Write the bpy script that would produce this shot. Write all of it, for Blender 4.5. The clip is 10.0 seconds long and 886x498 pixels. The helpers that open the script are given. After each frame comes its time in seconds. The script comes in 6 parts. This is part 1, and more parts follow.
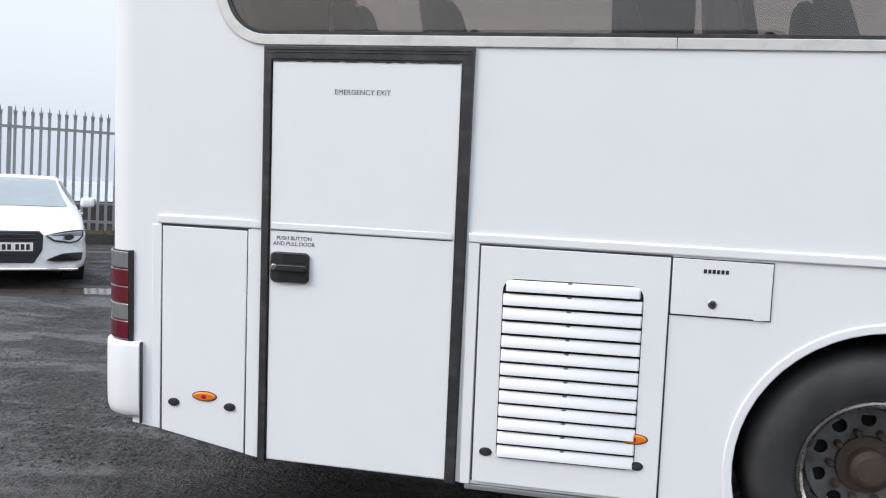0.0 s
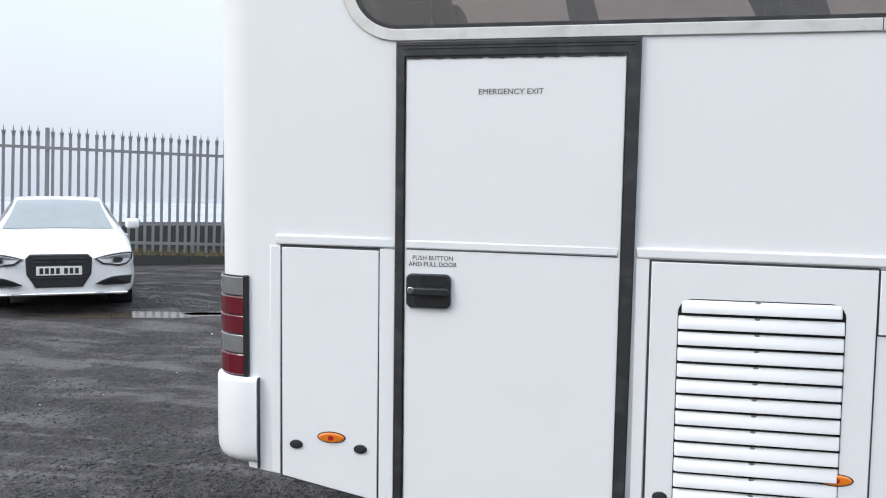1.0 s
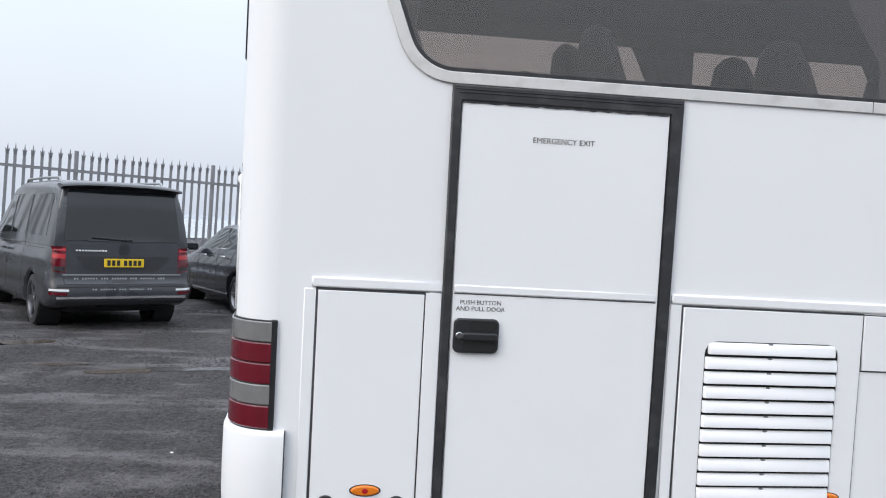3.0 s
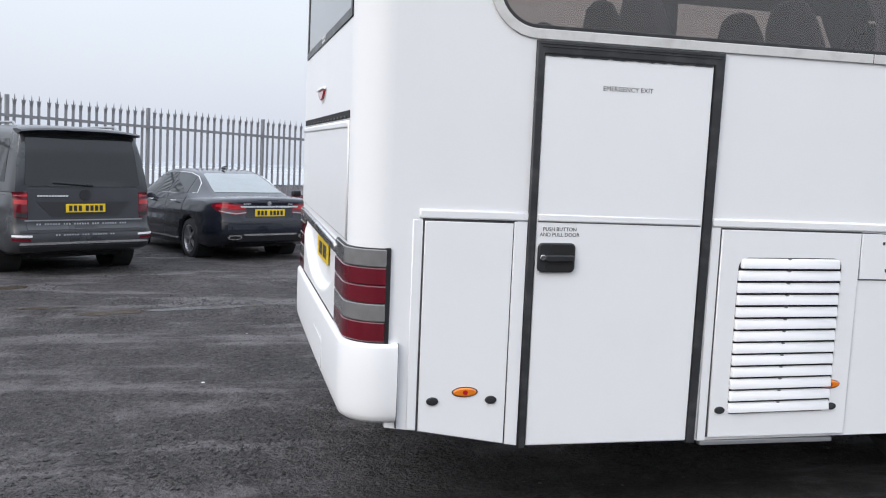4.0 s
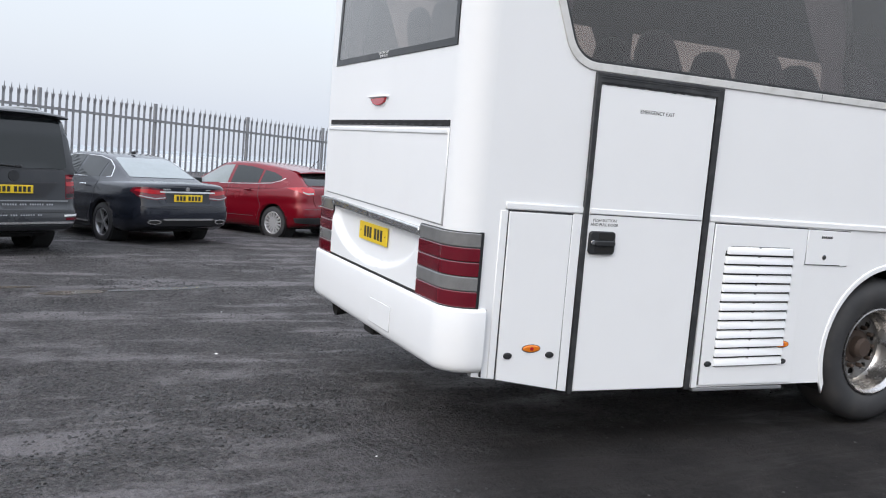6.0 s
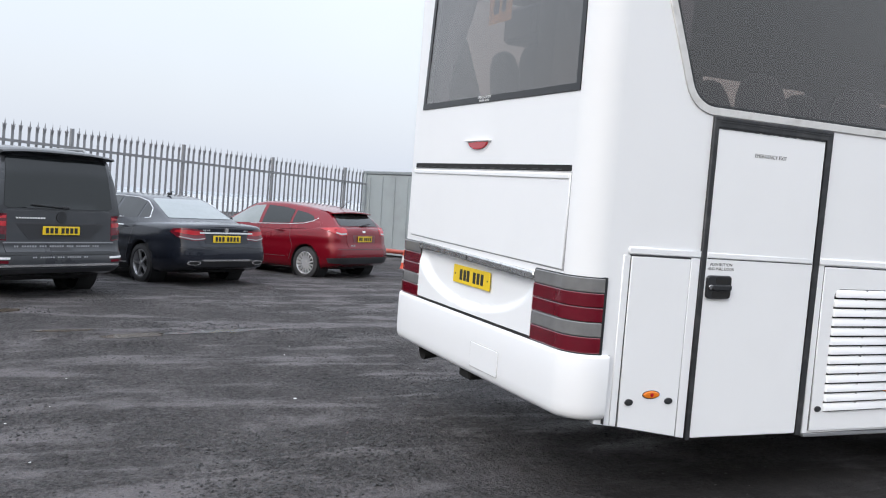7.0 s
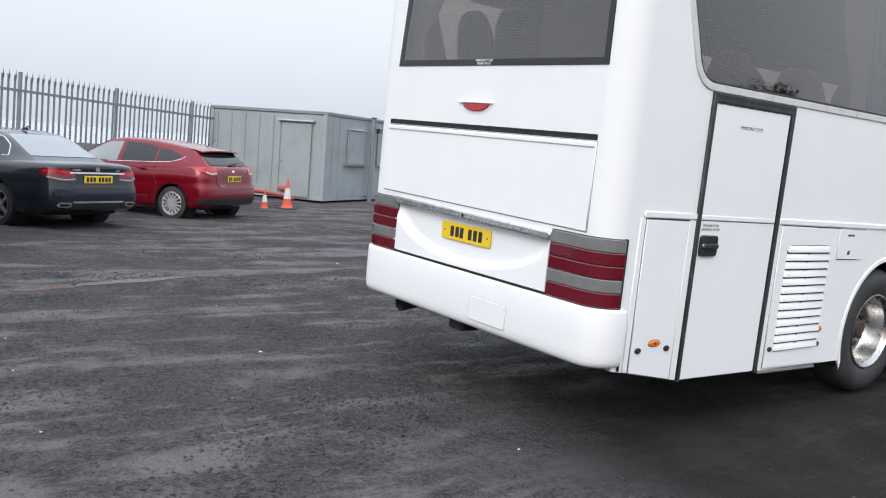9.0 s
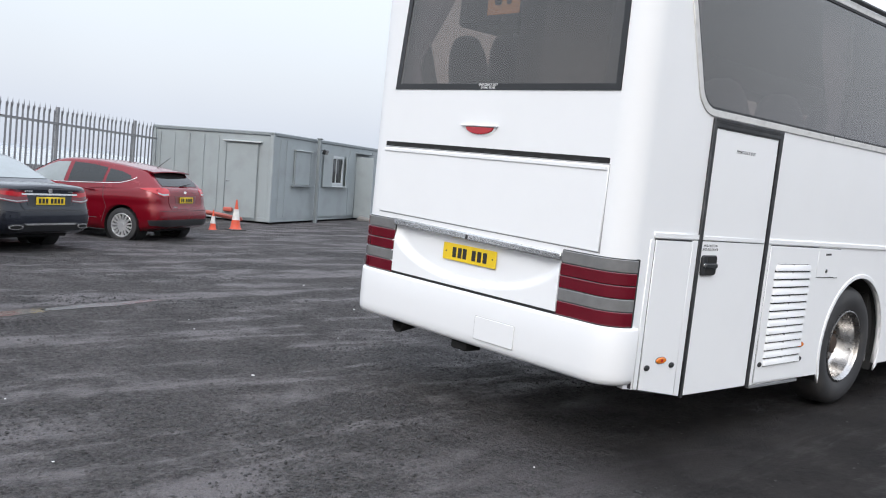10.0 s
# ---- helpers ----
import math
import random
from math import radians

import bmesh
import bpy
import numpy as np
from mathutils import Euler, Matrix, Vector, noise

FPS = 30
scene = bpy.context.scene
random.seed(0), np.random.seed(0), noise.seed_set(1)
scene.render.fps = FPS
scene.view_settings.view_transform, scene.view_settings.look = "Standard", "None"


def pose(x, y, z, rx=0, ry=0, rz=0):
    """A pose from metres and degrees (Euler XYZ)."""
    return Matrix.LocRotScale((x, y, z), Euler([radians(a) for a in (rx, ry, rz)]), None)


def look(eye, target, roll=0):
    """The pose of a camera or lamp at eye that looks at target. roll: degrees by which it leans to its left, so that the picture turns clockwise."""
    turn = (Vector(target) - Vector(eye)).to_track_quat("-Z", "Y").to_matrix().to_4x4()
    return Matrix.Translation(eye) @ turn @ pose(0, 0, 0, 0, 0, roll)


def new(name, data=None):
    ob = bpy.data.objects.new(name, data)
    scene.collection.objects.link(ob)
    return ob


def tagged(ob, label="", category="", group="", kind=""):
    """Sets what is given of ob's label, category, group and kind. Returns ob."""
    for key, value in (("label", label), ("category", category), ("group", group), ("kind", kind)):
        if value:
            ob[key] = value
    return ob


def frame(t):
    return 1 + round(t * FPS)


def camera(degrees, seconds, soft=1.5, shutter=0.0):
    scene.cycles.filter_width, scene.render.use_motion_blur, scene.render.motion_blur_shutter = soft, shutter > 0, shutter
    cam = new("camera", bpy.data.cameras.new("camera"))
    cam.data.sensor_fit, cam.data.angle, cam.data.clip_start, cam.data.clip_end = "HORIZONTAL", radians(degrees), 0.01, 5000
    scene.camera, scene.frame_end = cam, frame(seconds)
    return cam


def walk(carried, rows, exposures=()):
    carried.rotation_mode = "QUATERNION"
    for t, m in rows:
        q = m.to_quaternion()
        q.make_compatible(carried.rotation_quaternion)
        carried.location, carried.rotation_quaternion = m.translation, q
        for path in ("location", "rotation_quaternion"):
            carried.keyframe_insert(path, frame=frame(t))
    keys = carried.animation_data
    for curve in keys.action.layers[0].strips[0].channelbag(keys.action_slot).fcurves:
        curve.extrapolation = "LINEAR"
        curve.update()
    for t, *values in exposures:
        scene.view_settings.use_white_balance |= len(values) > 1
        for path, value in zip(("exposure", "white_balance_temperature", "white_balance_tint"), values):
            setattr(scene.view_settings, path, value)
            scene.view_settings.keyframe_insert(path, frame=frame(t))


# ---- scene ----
from mathutils.bvhtree import BVHTree

# camera and its way round the rear corner of the coach
cam = camera(54.4, 10.0, soft=1.1)
PATH = [
    (0, (2.219, -3.541, 1.467), (1.856, -1.579, 1.337), 2.0),
    (0.5, (1.926, -3.411, 1.455), (1.52, -1.453, 1.41), 1.6),
    (1, (1.626, -3.226, 1.452), (1.219, -1.271, 1.35), 0.6),
    (1.5, (1.374, -3.268, 1.463), (1.192, -1.284, 1.285), 1.0),
    (2, (1.065, -3.341, 1.494), (0.972, -1.344, 1.441), 1.1),
    (2.2, (0.958, -3.322, 1.489), (0.884, -1.323, 1.441), 0.9),
    (3.3, (0.051, -3.233, 1.532), (0.447, -1.273, 1.479), 3.1),
    (3.5, (-0.135, -3.372, 1.519), (0.306, -1.426, 1.385), 3.4),
    (4, (-0.5, -3.591, 1.487), (-0.012, -1.66, 1.31), 1.5),
    (4.5, (-0.983, -3.664, 1.471), (-0.262, -1.813, 1.236), 2.6),
    (5, (-1.301, -3.87, 1.457), (-0.49, -2.068, 1.15), 3.6),
    (5.5, (-1.506, -4.075, 1.45), (-0.618, -2.301, 1.196), 3.5),
    (5.7, (-1.669, -4.07, 1.472), (-0.834, -2.267, 1.242), 3.7),
    (6.8, (-2.412, -3.84, 1.474), (-1.554, -2.035, 1.406), 3.4),
    (7, (-2.493, -3.748, 1.475), (-1.656, -1.933, 1.381), 3.3),
    (7.5, (-2.787, -3.682, 1.502), (-1.823, -1.936, 1.352), 4.3),
    (8, (-3.168, -3.647, 1.54), (-2.095, -1.962, 1.438), 5.1),
    (8.5, (-3.431, -3.451, 1.514), (-2.324, -1.79, 1.398), 4.5),
    (9, (-3.648, -3.275, 1.567), (-2.434, -1.7, 1.348), 4.4),
    (9.5, (-4.023, -3.196, 1.563), (-2.732, -1.681, 1.371), 4.5),
    (10, (-4.075, -3.0, 1.538), (-2.736, -1.523, 1.379), 4.5),
]
walk(cam, [(t, look(eye, target, roll)) for t, eye, target, roll in PATH], exposures=((0, 0.09, 6250, 11), (2, 0.09, 6250, 11), (4, 0.02, 6300, 13), (7, 0.07, 6330, 12), (10, 0.07, 6330, 12)))

# overcast light: a bright grey dome, brighter overhead, and a very wide weak sun
world = bpy.data.worlds.new("overcast")
scene.world = world
world.use_nodes = True
wn, wl = world.node_tree.nodes, world.node_tree.links
wn.clear()
w_out = wn.new("ShaderNodeOutputWorld")
w_bg = wn.new("ShaderNodeBackground")
w_sky = wn.new("ShaderNodeTexSky")
w_sky.sky_type, w_sky.sun_disc = "NISHITA", False
w_sky.sun_elevation, w_sky.sun_rotation = radians(37), radians(228)
w_sky.air_density, w_sky.dust_density = 2.0, 6.0
w_tc = wn.new("ShaderNodeTexCoord")
w_sep = wn.new("ShaderNodeSeparateXYZ")
w_ramp = wn.new("ShaderNodeValToRGB")
w_ramp.color_ramp.elements[0].position, w_ramp.color_ramp.elements[0].color = 0.0, (0.80, 0.87, 0.97, 1)
w_ramp.color_ramp.elements[1].position, w_ramp.color_ramp.elements[1].color = 1.0, (2.22, 2.38, 2.60, 1)
mid = w_ramp.color_ramp.elements.new(0.22)
mid.color = (0.93, 1.0, 1.09, 1)
w_cloud = wn.new("ShaderNodeTexNoise")
w_cloud.inputs["Scale"].default_value, w_cloud.inputs["Detail"].default_value = 2.2, 4.0
w_cmap = wn.new("ShaderNodeMapRange")
w_cmap.inputs["To Min"].default_value, w_cmap.inputs["To Max"].default_value = 0.92, 1.08
w_mul = wn.new("ShaderNodeVectorMath")
w_mul.operation = "SCALE"
w_nis = wn.new("ShaderNodeVectorMath")
w_nis.operation = "SCALE"
w_nis.inputs["Scale"].default_value = 0.05
w_add = wn.new("ShaderNodeVectorMath")
w_add.operation = "ADD"
wl.new(w_tc.outputs["Generated"], w_sep.inputs[0])
wl.new(w_tc.outputs["Generated"], w_cloud.inputs["Vector"])
wl.new(w_sep.outputs["Z"], w_ramp.inputs["Fac"])
wl.new(w_cloud.outputs["Fac"], w_cmap.inputs["Value"])
wl.new(w_ramp.outputs["Color"], w_mul.inputs[0])
wl.new(w_cmap.outputs["Result"], w_mul.inputs["Scale"])
wl.new(w_sky.outputs["Color"], w_nis.inputs[0])
wl.new(w_mul.outputs["Vector"], w_add.inputs[0])
wl.new(w_nis.outputs["Vector"], w_add.inputs[1])
wl.new(w_add.outputs["Vector"], w_bg.inputs["Color"])
w_bg.inputs["Strength"].default_value = 0.80
wl.new(w_bg.outputs["Background"], w_out.inputs["Surface"])
sun = new("sun", bpy.data.lights.new("sun", "SUN"))
sun.data.energy, sun.data.angle, sun.data.color = 1.12, radians(25), (0.98, 1.0, 1.0)
sun.matrix_world = look((-10, -7, 9.2), (0, 0, 0))


# ---- materials ----
def pbr(name, col, rough=0.5, metal=0.0, var=0.12, scale=3.0, fine=60.0, bump=0.0, coat=0.0, rvar=0.1, dirt=None, spec=0.5):
    """Two scales of colour and gloss variation, fine relief, optional dirt colour (colour, amount, scale)."""
    m = bpy.data.materials.new(name)
    m.use_nodes = True
    n, l = m.node_tree.nodes, m.node_tree.links
    b = n["Principled BSDF"]
    tc = n.new("ShaderNodeTexCoord")
    big, small = n.new("ShaderNodeTexNoise"), n.new("ShaderNodeTexNoise")
    big.inputs["Scale"].default_value, big.inputs["Detail"].default_value = scale, 5
    small.inputs["Scale"].default_value, small.inputs["Detail"].default_value = fine, 3
    for t in (big, small):
        l.new(tc.outputs["Object"], t.inputs["Vector"])
    mix = n.new("ShaderNodeMath")
    mix.operation = "MULTIPLY_ADD"
    l.new(big.outputs["Fac"], mix.inputs[0])
    mix.inputs[1].default_value = 0.65
    half = n.new("ShaderNodeMath")
    half.operation = "MULTIPLY"
    half.inputs[1].default_value = 0.35
    l.new(small.outputs["Fac"], half.inputs[0])
    l.new(half.outputs[0], mix.inputs[2])
    ramp = n.new("ShaderNodeMixRGB")
    ramp.inputs[1].default_value = (*[max(0, c * (1 - var)) for c in col], 1)
    ramp.inputs[2].default_value = (*[min(1, c * (1 + var)) for c in col], 1)
    l.new(mix.outputs[0], ramp.inputs[0])
    colour = ramp.outputs[0]
    if dirt:
        dn = n.new("ShaderNodeTexNoise")
        dn.inputs["Scale"].default_value, dn.inputs["Detail"].default_value = dirt[2], 8
        l.new(tc.outputs["Object"], dn.inputs["Vector"])
        dm = n.new("ShaderNodeMapRange")
        dm.inputs["From Min"].default_value, dm.inputs["From Max"].default_value = 0.48, 0.75
        dm.inputs["To Max"].default_value = dirt[1]
        l.new(dn.outputs["Fac"], dm.inputs["Value"])
        dx = n.new("ShaderNodeMixRGB")
        dx.inputs[2].default_value = (*dirt[0], 1)
        l.new(dm.outputs[0], dx.inputs[0])
        l.new(colour, dx.inputs[1])
        colour = dx.outputs[0]
    l.new(colour, b.inputs["Base Color"])
    rr = n.new("ShaderNodeMapRange")
    rr.inputs["To Min"].default_value, rr.inputs["To Max"].default_value = max(0.02, rough - rvar), min(1, rough + rvar)
    l.new(big.outputs["Fac"], rr.inputs["Value"])
    l.new(rr.outputs[0], b.inputs["Roughness"])
    b.inputs["Metallic"].default_value = metal
    b.inputs["Coat Weight"].default_value = coat
    b.inputs["Coat Roughness"].default_value = 0.06
    b.inputs["Specular IOR Level"].default_value = spec
    if bump:
        bp = n.new("ShaderNodeBump")
        bp.inputs["Strength"].default_value, bp.inputs["Distance"].default_value = bump, 0.004
        l.new(mix.outputs[0], bp.inputs["Height"])
        l.new(bp.outputs[0], b.inputs["Normal"])
    return m


def glass(name, tint, gloss=0.03, r0=0.075):
    """A thin tinted pane: see-through, with a mirror coat that grows at grazing angles."""
    m = bpy.data.materials.new(name)
    m.use_nodes = True
    n, l = m.node_tree.nodes, m.node_tree.links
    n.clear()
    out, mixs = n.new("ShaderNodeOutputMaterial"), n.new("ShaderNodeMixShader")
    tr, gl, fr = n.new("ShaderNodeBsdfTransparent"), n.new("ShaderNodeBsdfGlossy"), n.new("ShaderNodeLayerWeight")
    fr.inputs["Blend"].default_value = 0.5
    pw, ma = n.new("ShaderNodeMath"), n.new("ShaderNodeMath")
    pw.operation, ma.operation = "POWER", "MULTIPLY_ADD"
    pw.inputs[1].default_value = 3.2
    l.new(fr.outputs["Facing"], pw.inputs[0])
    l.new(pw.outputs[0], ma.inputs[0])
    ma.inputs[1].default_value, ma.inputs[2].default_value = 1 - r0, r0
    tr.inputs["Color"].default_value = (*tint, 1)
    gl.inputs["Roughness"].default_value = gloss
    l.new(ma.outputs[0], mixs.inputs[0])
    l.new(tr.outputs[0], mixs.inputs[1])
    l.new(gl.outputs[0], mixs.inputs[2])
    l.new(mixs.outputs[0], out.inputs["Surface"])
    return m


WHITE = pbr("white_coach_paint", (0.80, 0.81, 0.82), 0.40, var=0.02, scale=0.8, fine=400, coat=0.08, rvar=0.06, dirt=((0.60, 0.60, 0.60), 0.10, 1.6), spec=0.35)
WHITE2 = pbr("white_coach_panel_paint", (0.81, 0.82, 0.83), 0.38, var=0.02, scale=1.1, fine=300, coat=0.10, rvar=0.06, dirt=((0.56, 0.56, 0.56), 0.07, 2.4), spec=0.35)
RUBBER = pbr("black_rubber_seal", (0.022, 0.023, 0.025), 0.55, var=0.4, scale=9, fine=120, bump=0.25, dirt=((0.12, 0.12, 0.12), 0.35, 14))
GAP = pbr("dark_panel_gap", (0.05, 0.05, 0.055), 0.8, var=0.3)
ALU = pbr("dull_aluminium_strip", (0.68, 0.67, 0.65), 0.42, metal=0.35, var=0.12, scale=7, fine=90, bump=0.05, dirt=((0.42, 0.40, 0.37), 0.5, 12))
CHROME = pbr("worn_chrome", (0.62, 0.62, 0.62), 0.22, metal=0.9, var=0.2, scale=12, fine=60, rvar=0.14, dirt=((0.36, 0.36, 0.35), 0.6, 22))
RIM = pbr("polished_alloy_rim", (0.46, 0.45, 0.44), 0.27, metal=1.0, var=0.15, scale=14, fine=80, rvar=0.1, dirt=((0.2, 0.17, 0.14), 0.35, 16))
WORN = pbr("worn_grey_wheel_disc", (0.22, 0.215, 0.21), 0.42, metal=0.7, var=0.35, scale=14, fine=60, dirt=((0.07, 0.055, 0.045), 0.7, 10))
RUST = pbr("rusty_hub_steel", (0.07, 0.05, 0.04), 0.7, metal=0.3, var=0.5, scale=22, fine=90, bump=0.5)
TYRE = pbr("tyre_rubber", (0.030, 0.030, 0.032), 0.62, var=0.3, scale=10, fine=140, bump=0.2, dirt=((0.075, 0.07, 0.065), 0.5, 5))
BLACK = pbr("black_plastic", (0.02, 0.021, 0.023), 0.38, var=0.3, scale=12, fine=160, bump=0.1)
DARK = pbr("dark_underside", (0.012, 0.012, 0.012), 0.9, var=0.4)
STEEL = pbr("bright_steel", (0.6, 0.6, 0.6), 0.25, metal=1.0)
RED_LENS = pbr("dark_red_lamp_lens", (0.115, 0.004, 0.012), 0.13, var=0.22, scale=10, fine=220, coat=0.6, rvar=0.04, bump=0.05)
RED_LENS2 = pbr("red_lamp_lens", (0.42, 0.012, 0.02), 0.15, var=0.2, scale=8, fine=200, coat=0.5, rvar=0.05)
GREY_LENS = pbr("smoked_clear_lamp_lens", (0.165, 0.165, 0.165), 0.2, var=0.35, scale=14, fine=180, coat=0.6, rvar=0.08)
CLEAR_LENS = pbr("clear_lamp_lens", (0.40, 0.41, 0.42), 0.12, var=0.3, scale=14, fine=90, coat=0.8, metal=0.3)
AMBER = pbr("amber_lens", (0.72, 0.19, 0.012), 0.18, var=0.25, scale=20, fine=200, coat=0.5)
YELLOW = pbr("yellow_number_plate", (0.80, 0.56, 0.02), 0.35, var=0.06)
PLATE_W = pbr("white_number_plate", (0.78, 0.78, 0.76), 0.35, var=0.05)
INK = pbr("black_print", (0.02, 0.02, 0.02), 0.5, var=0.1)
INK_W = pbr("white_print", (0.75, 0.75, 0.75), 0.5, var=0.1)
INK_G = pbr("grey_print", (0.34, 0.35, 0.37), 0.5, var=0.1)
SEAT = pbr("dark_seat_fabric", (0.035, 0.035, 0.045), 0.9, var=0.4, scale=14, fine=200, bump=0.2)
CURTAIN = pbr("grey_curtain", (0.17, 0.16, 0.19), 0.9, var=0.25, scale=6, fine=120, bump=0.2)
INTERIOR = pbr("grey_interior_lining", (0.12, 0.115, 0.115), 0.8, var=0.15)
PARTITION = pbr("dark_blocking_panel", (0.045, 0.042, 0.042), 0.6, var=0.15)
ORANGE = pbr("orange_plaque", (0.62, 0.30, 0.10), 0.5, var=0.08)
TINT = glass("tinted_coach_glass", (0.68, 0.64, 0.62), 0.02, 0.09)
TINT_R = glass("dark_rear_glass", (0.66, 0.62, 0.60), 0.03, 0.115)


# ---- mesh helpers ----
def part(name, bm, material, parent=None, label="", smooth=None):
    """Links a bmesh as one mesh object under a thing or a part."""
    me = bpy.data.meshes.new(name)
    if smooth is not None:
        for f in bm.faces:
            f.smooth = True
        for e in bm.edges:
            e.smooth = len(e.link_faces) == 2 and e.calc_face_angle(0) < radians(smooth)
    bm.to_mesh(me)
    bm.free()
    if material:
        me.materials.append(material)
    ob = new(name, me)
    ob.parent = parent
    if label:
        ob["label"] = label
    return ob


def thing(name, m, label, category, group="", kind=""):
    e = new(name)
    e.empty_display_size = 0.2
    e.matrix_world = m
    return tagged(e, label, category, group, kind)


def box(bm, c, s, bevel=0.0, m=None, seg=1):
    """A box of size s round c, with bevelled edges; m turns it."""
    g = bmesh.ops.create_cube(bm, size=1.0)
    vs = g["verts"]
    bmesh.ops.scale(bm, vec=Vector(s), verts=vs)
    if bevel:
        es = list({e for v in vs for e in v.link_edges})
        r = bmesh.ops.bevel(bm, geom=es, offset=bevel, segments=seg, affect="EDGES", profile=0.5)
        vs = list({v for f in r["faces"] for v in f.verts} | {v for v in vs if v.is_valid})
    bmesh.ops.transform(bm, matrix=Matrix.Translation(c) @ (m or Matrix()), verts=vs)
    return vs


def boxed(c, s, bevel=0.0, m=None, seg=1):
    bm = bmesh.new()
    box(bm, c, s, bevel, m, seg)
    return bm


def flat(outlines, depth, bevel=0.0, res=1):
    """Outlines with holes filled in the XY plane and given thickness, edges rounded; z runs from -depth to 0."""
    cu = bpy.data.curves.new("outline", "CURVE")
    cu.dimensions, cu.fill_mode = "2D", "BOTH"
    cu.extrude, cu.bevel_depth, cu.bevel_resolution = max(1e-5, depth / 2 - bevel), bevel, res
    cu.offset = -bevel
    for o in outlines:
        sp = cu.splines.new("POLY")
        sp.points.add(len(o) - 1)
        for p, q in zip(sp.points, o):
            p.co = (q[0], q[1], 0, 1)
        sp.use_cyclic_u = True
    ob = bpy.data.objects.new("outline", cu)
    scene.collection.objects.link(ob)
    me = bpy.data.meshes.new_from_object(ob.evaluated_get(bpy.context.evaluated_depsgraph_get()))
    bpy.data.objects.remove(ob)
    bpy.data.curves.remove(cu)
    bm = bmesh.new()
    bm.from_mesh(me)
    bpy.data.meshes.remove(me)
    bmesh.ops.translate(bm, vec=(0, 0, -depth / 2), verts=bm.verts)
    bmesh.ops.remove_doubles(bm, verts=bm.verts, dist=1e-5)
    return bm


def rounded(x0, y0, x1, y1, r, n=5):
    """A rectangle with rounded corners; r one radius or four (from x0 y0 round to x0 y1)."""
    rs = [r] * 4 if not isinstance(r, (tuple, list)) else r
    out = []
    for (cx, cy, a), q in zip(((x0, y0, 180), (x1, y0, 270), (x1, y1, 0), (x0, y1, 90)), rs):
        px, py = (cx + q if cx == x0 else cx - q), (cy + q if cy == y0 else cy - q)
        for i in range(n + 1) if q > 1e-6 else (0,):
            t = radians(a + 90 * i / n)
            out.append((px + q * math.cos(t), py + q * math.sin(t)))
    return out


def ellipse(cx, cy, a, b, n=20, t0=0, t1=360):
    full = abs(t1 - t0) >= 360
    return [(cx + a * math.cos(radians(t0 + (t1 - t0) * i / (n if full else n - 1))), cy + b * math.sin(radians(t0 + (t1 - t0) * i / (n if full else n - 1)))) for i in range(n)]


SIDE = Matrix(((1, 0, 0, 0), (0, 0, -1, 0), (0, 1, 0, 0), (0, 0, 0, 1)))    # plan x, y -> x, z on a wall facing -y
REAR = Matrix(((0, 0, -1, 0), (-1, 0, 0, 0), (0, 1, 0, 0), (0, 0, 0, 1)))   # plan x, y -> -y, z on a wall facing -x


def on(bm, m):
    bmesh.ops.transform(bm, matrix=m, verts=bm.verts)
    return bm


def on_side(outlines, depth, proud=0.0, bevel=0.0, res=1):
    """A plate on the coach's near side that stands proud by that much."""
    return on(flat(outlines, depth, bevel, res), Matrix.Translation((0, -proud, 0)) @ SIDE)


def on_rear(outlines, depth, proud=0.0, bevel=0.0, res=1):
    """The same on the rear; outlines in (y, z)."""
    return on(flat([[(-p[0], p[1]) for p in reversed(o)] for o in outlines], depth, bevel, res), Matrix.Translation((-proud, 0, 0)) @ REAR)


def lettering(text, size, depth=0.001):
    cu = bpy.data.curves.new("lettering", "FONT")
    cu.body, cu.size, cu.extrude, cu.align_x, cu.resolution_u = text, size, depth / 2, "CENTER", 3
    ob = bpy.data.objects.new("lettering", cu)
    scene.collection.objects.link(ob)
    me = bpy.data.meshes.new_from_object(ob.evaluated_get(bpy.context.evaluated_depsgraph_get()))
    bpy.data.objects.remove(ob)
    bm = bmesh.new()
    bm.from_mesh(me)
    return bm


def tube(bm, path, r, n=8, close=True):
    """A pipe along points."""
    rings = []
    for i, p in enumerate(path):
        a, b = Vector(path[max(0, i - 1)]), Vector(path[min(len(path) - 1, i + 1)])
        q = (b - a).to_track_quat("Z", "Y")
        rr = r[i] if isinstance(r, (list, tuple)) else r
        rings.append([bm.verts.new(Vector(p) + q @ Vector((rr * math.cos(2 * math.pi * k / n), rr * math.sin(2 * math.pi * k / n), 0))) for k in range(n)])
    for A, B in zip(rings, rings[1:]):
        for k in range(n):
            bm.faces.new((A[k], A[(k + 1) % n], B[(k + 1) % n], B[k]))
    if close:
        bm.faces.new(list(reversed(rings[0])))
        bm.faces.new(rings[-1])


def lathe(profile, n=40, axis="Y"):
    """Turns (radius, along) pairs round the y axis (or z)."""
    bm = bmesh.new()
    rings = []
    for r, h in profile:
        ring = []
        for k in range(n):
            a = 2 * math.pi * k / n
            ring.append(bm.verts.new((r * math.cos(a), h, r * math.sin(a)) if axis == "Y" else (r * math.cos(a), r * math.sin(a), h)))
        rings.append(ring)
    for A, B in zip(rings, rings[1:]):
        for k in range(n):
            bm.faces.new((A[k], A[(k + 1) % n], B[(k + 1) % n], B[k]))
    bmesh.ops.recalc_face_normals(bm, faces=bm.faces)
    return bm


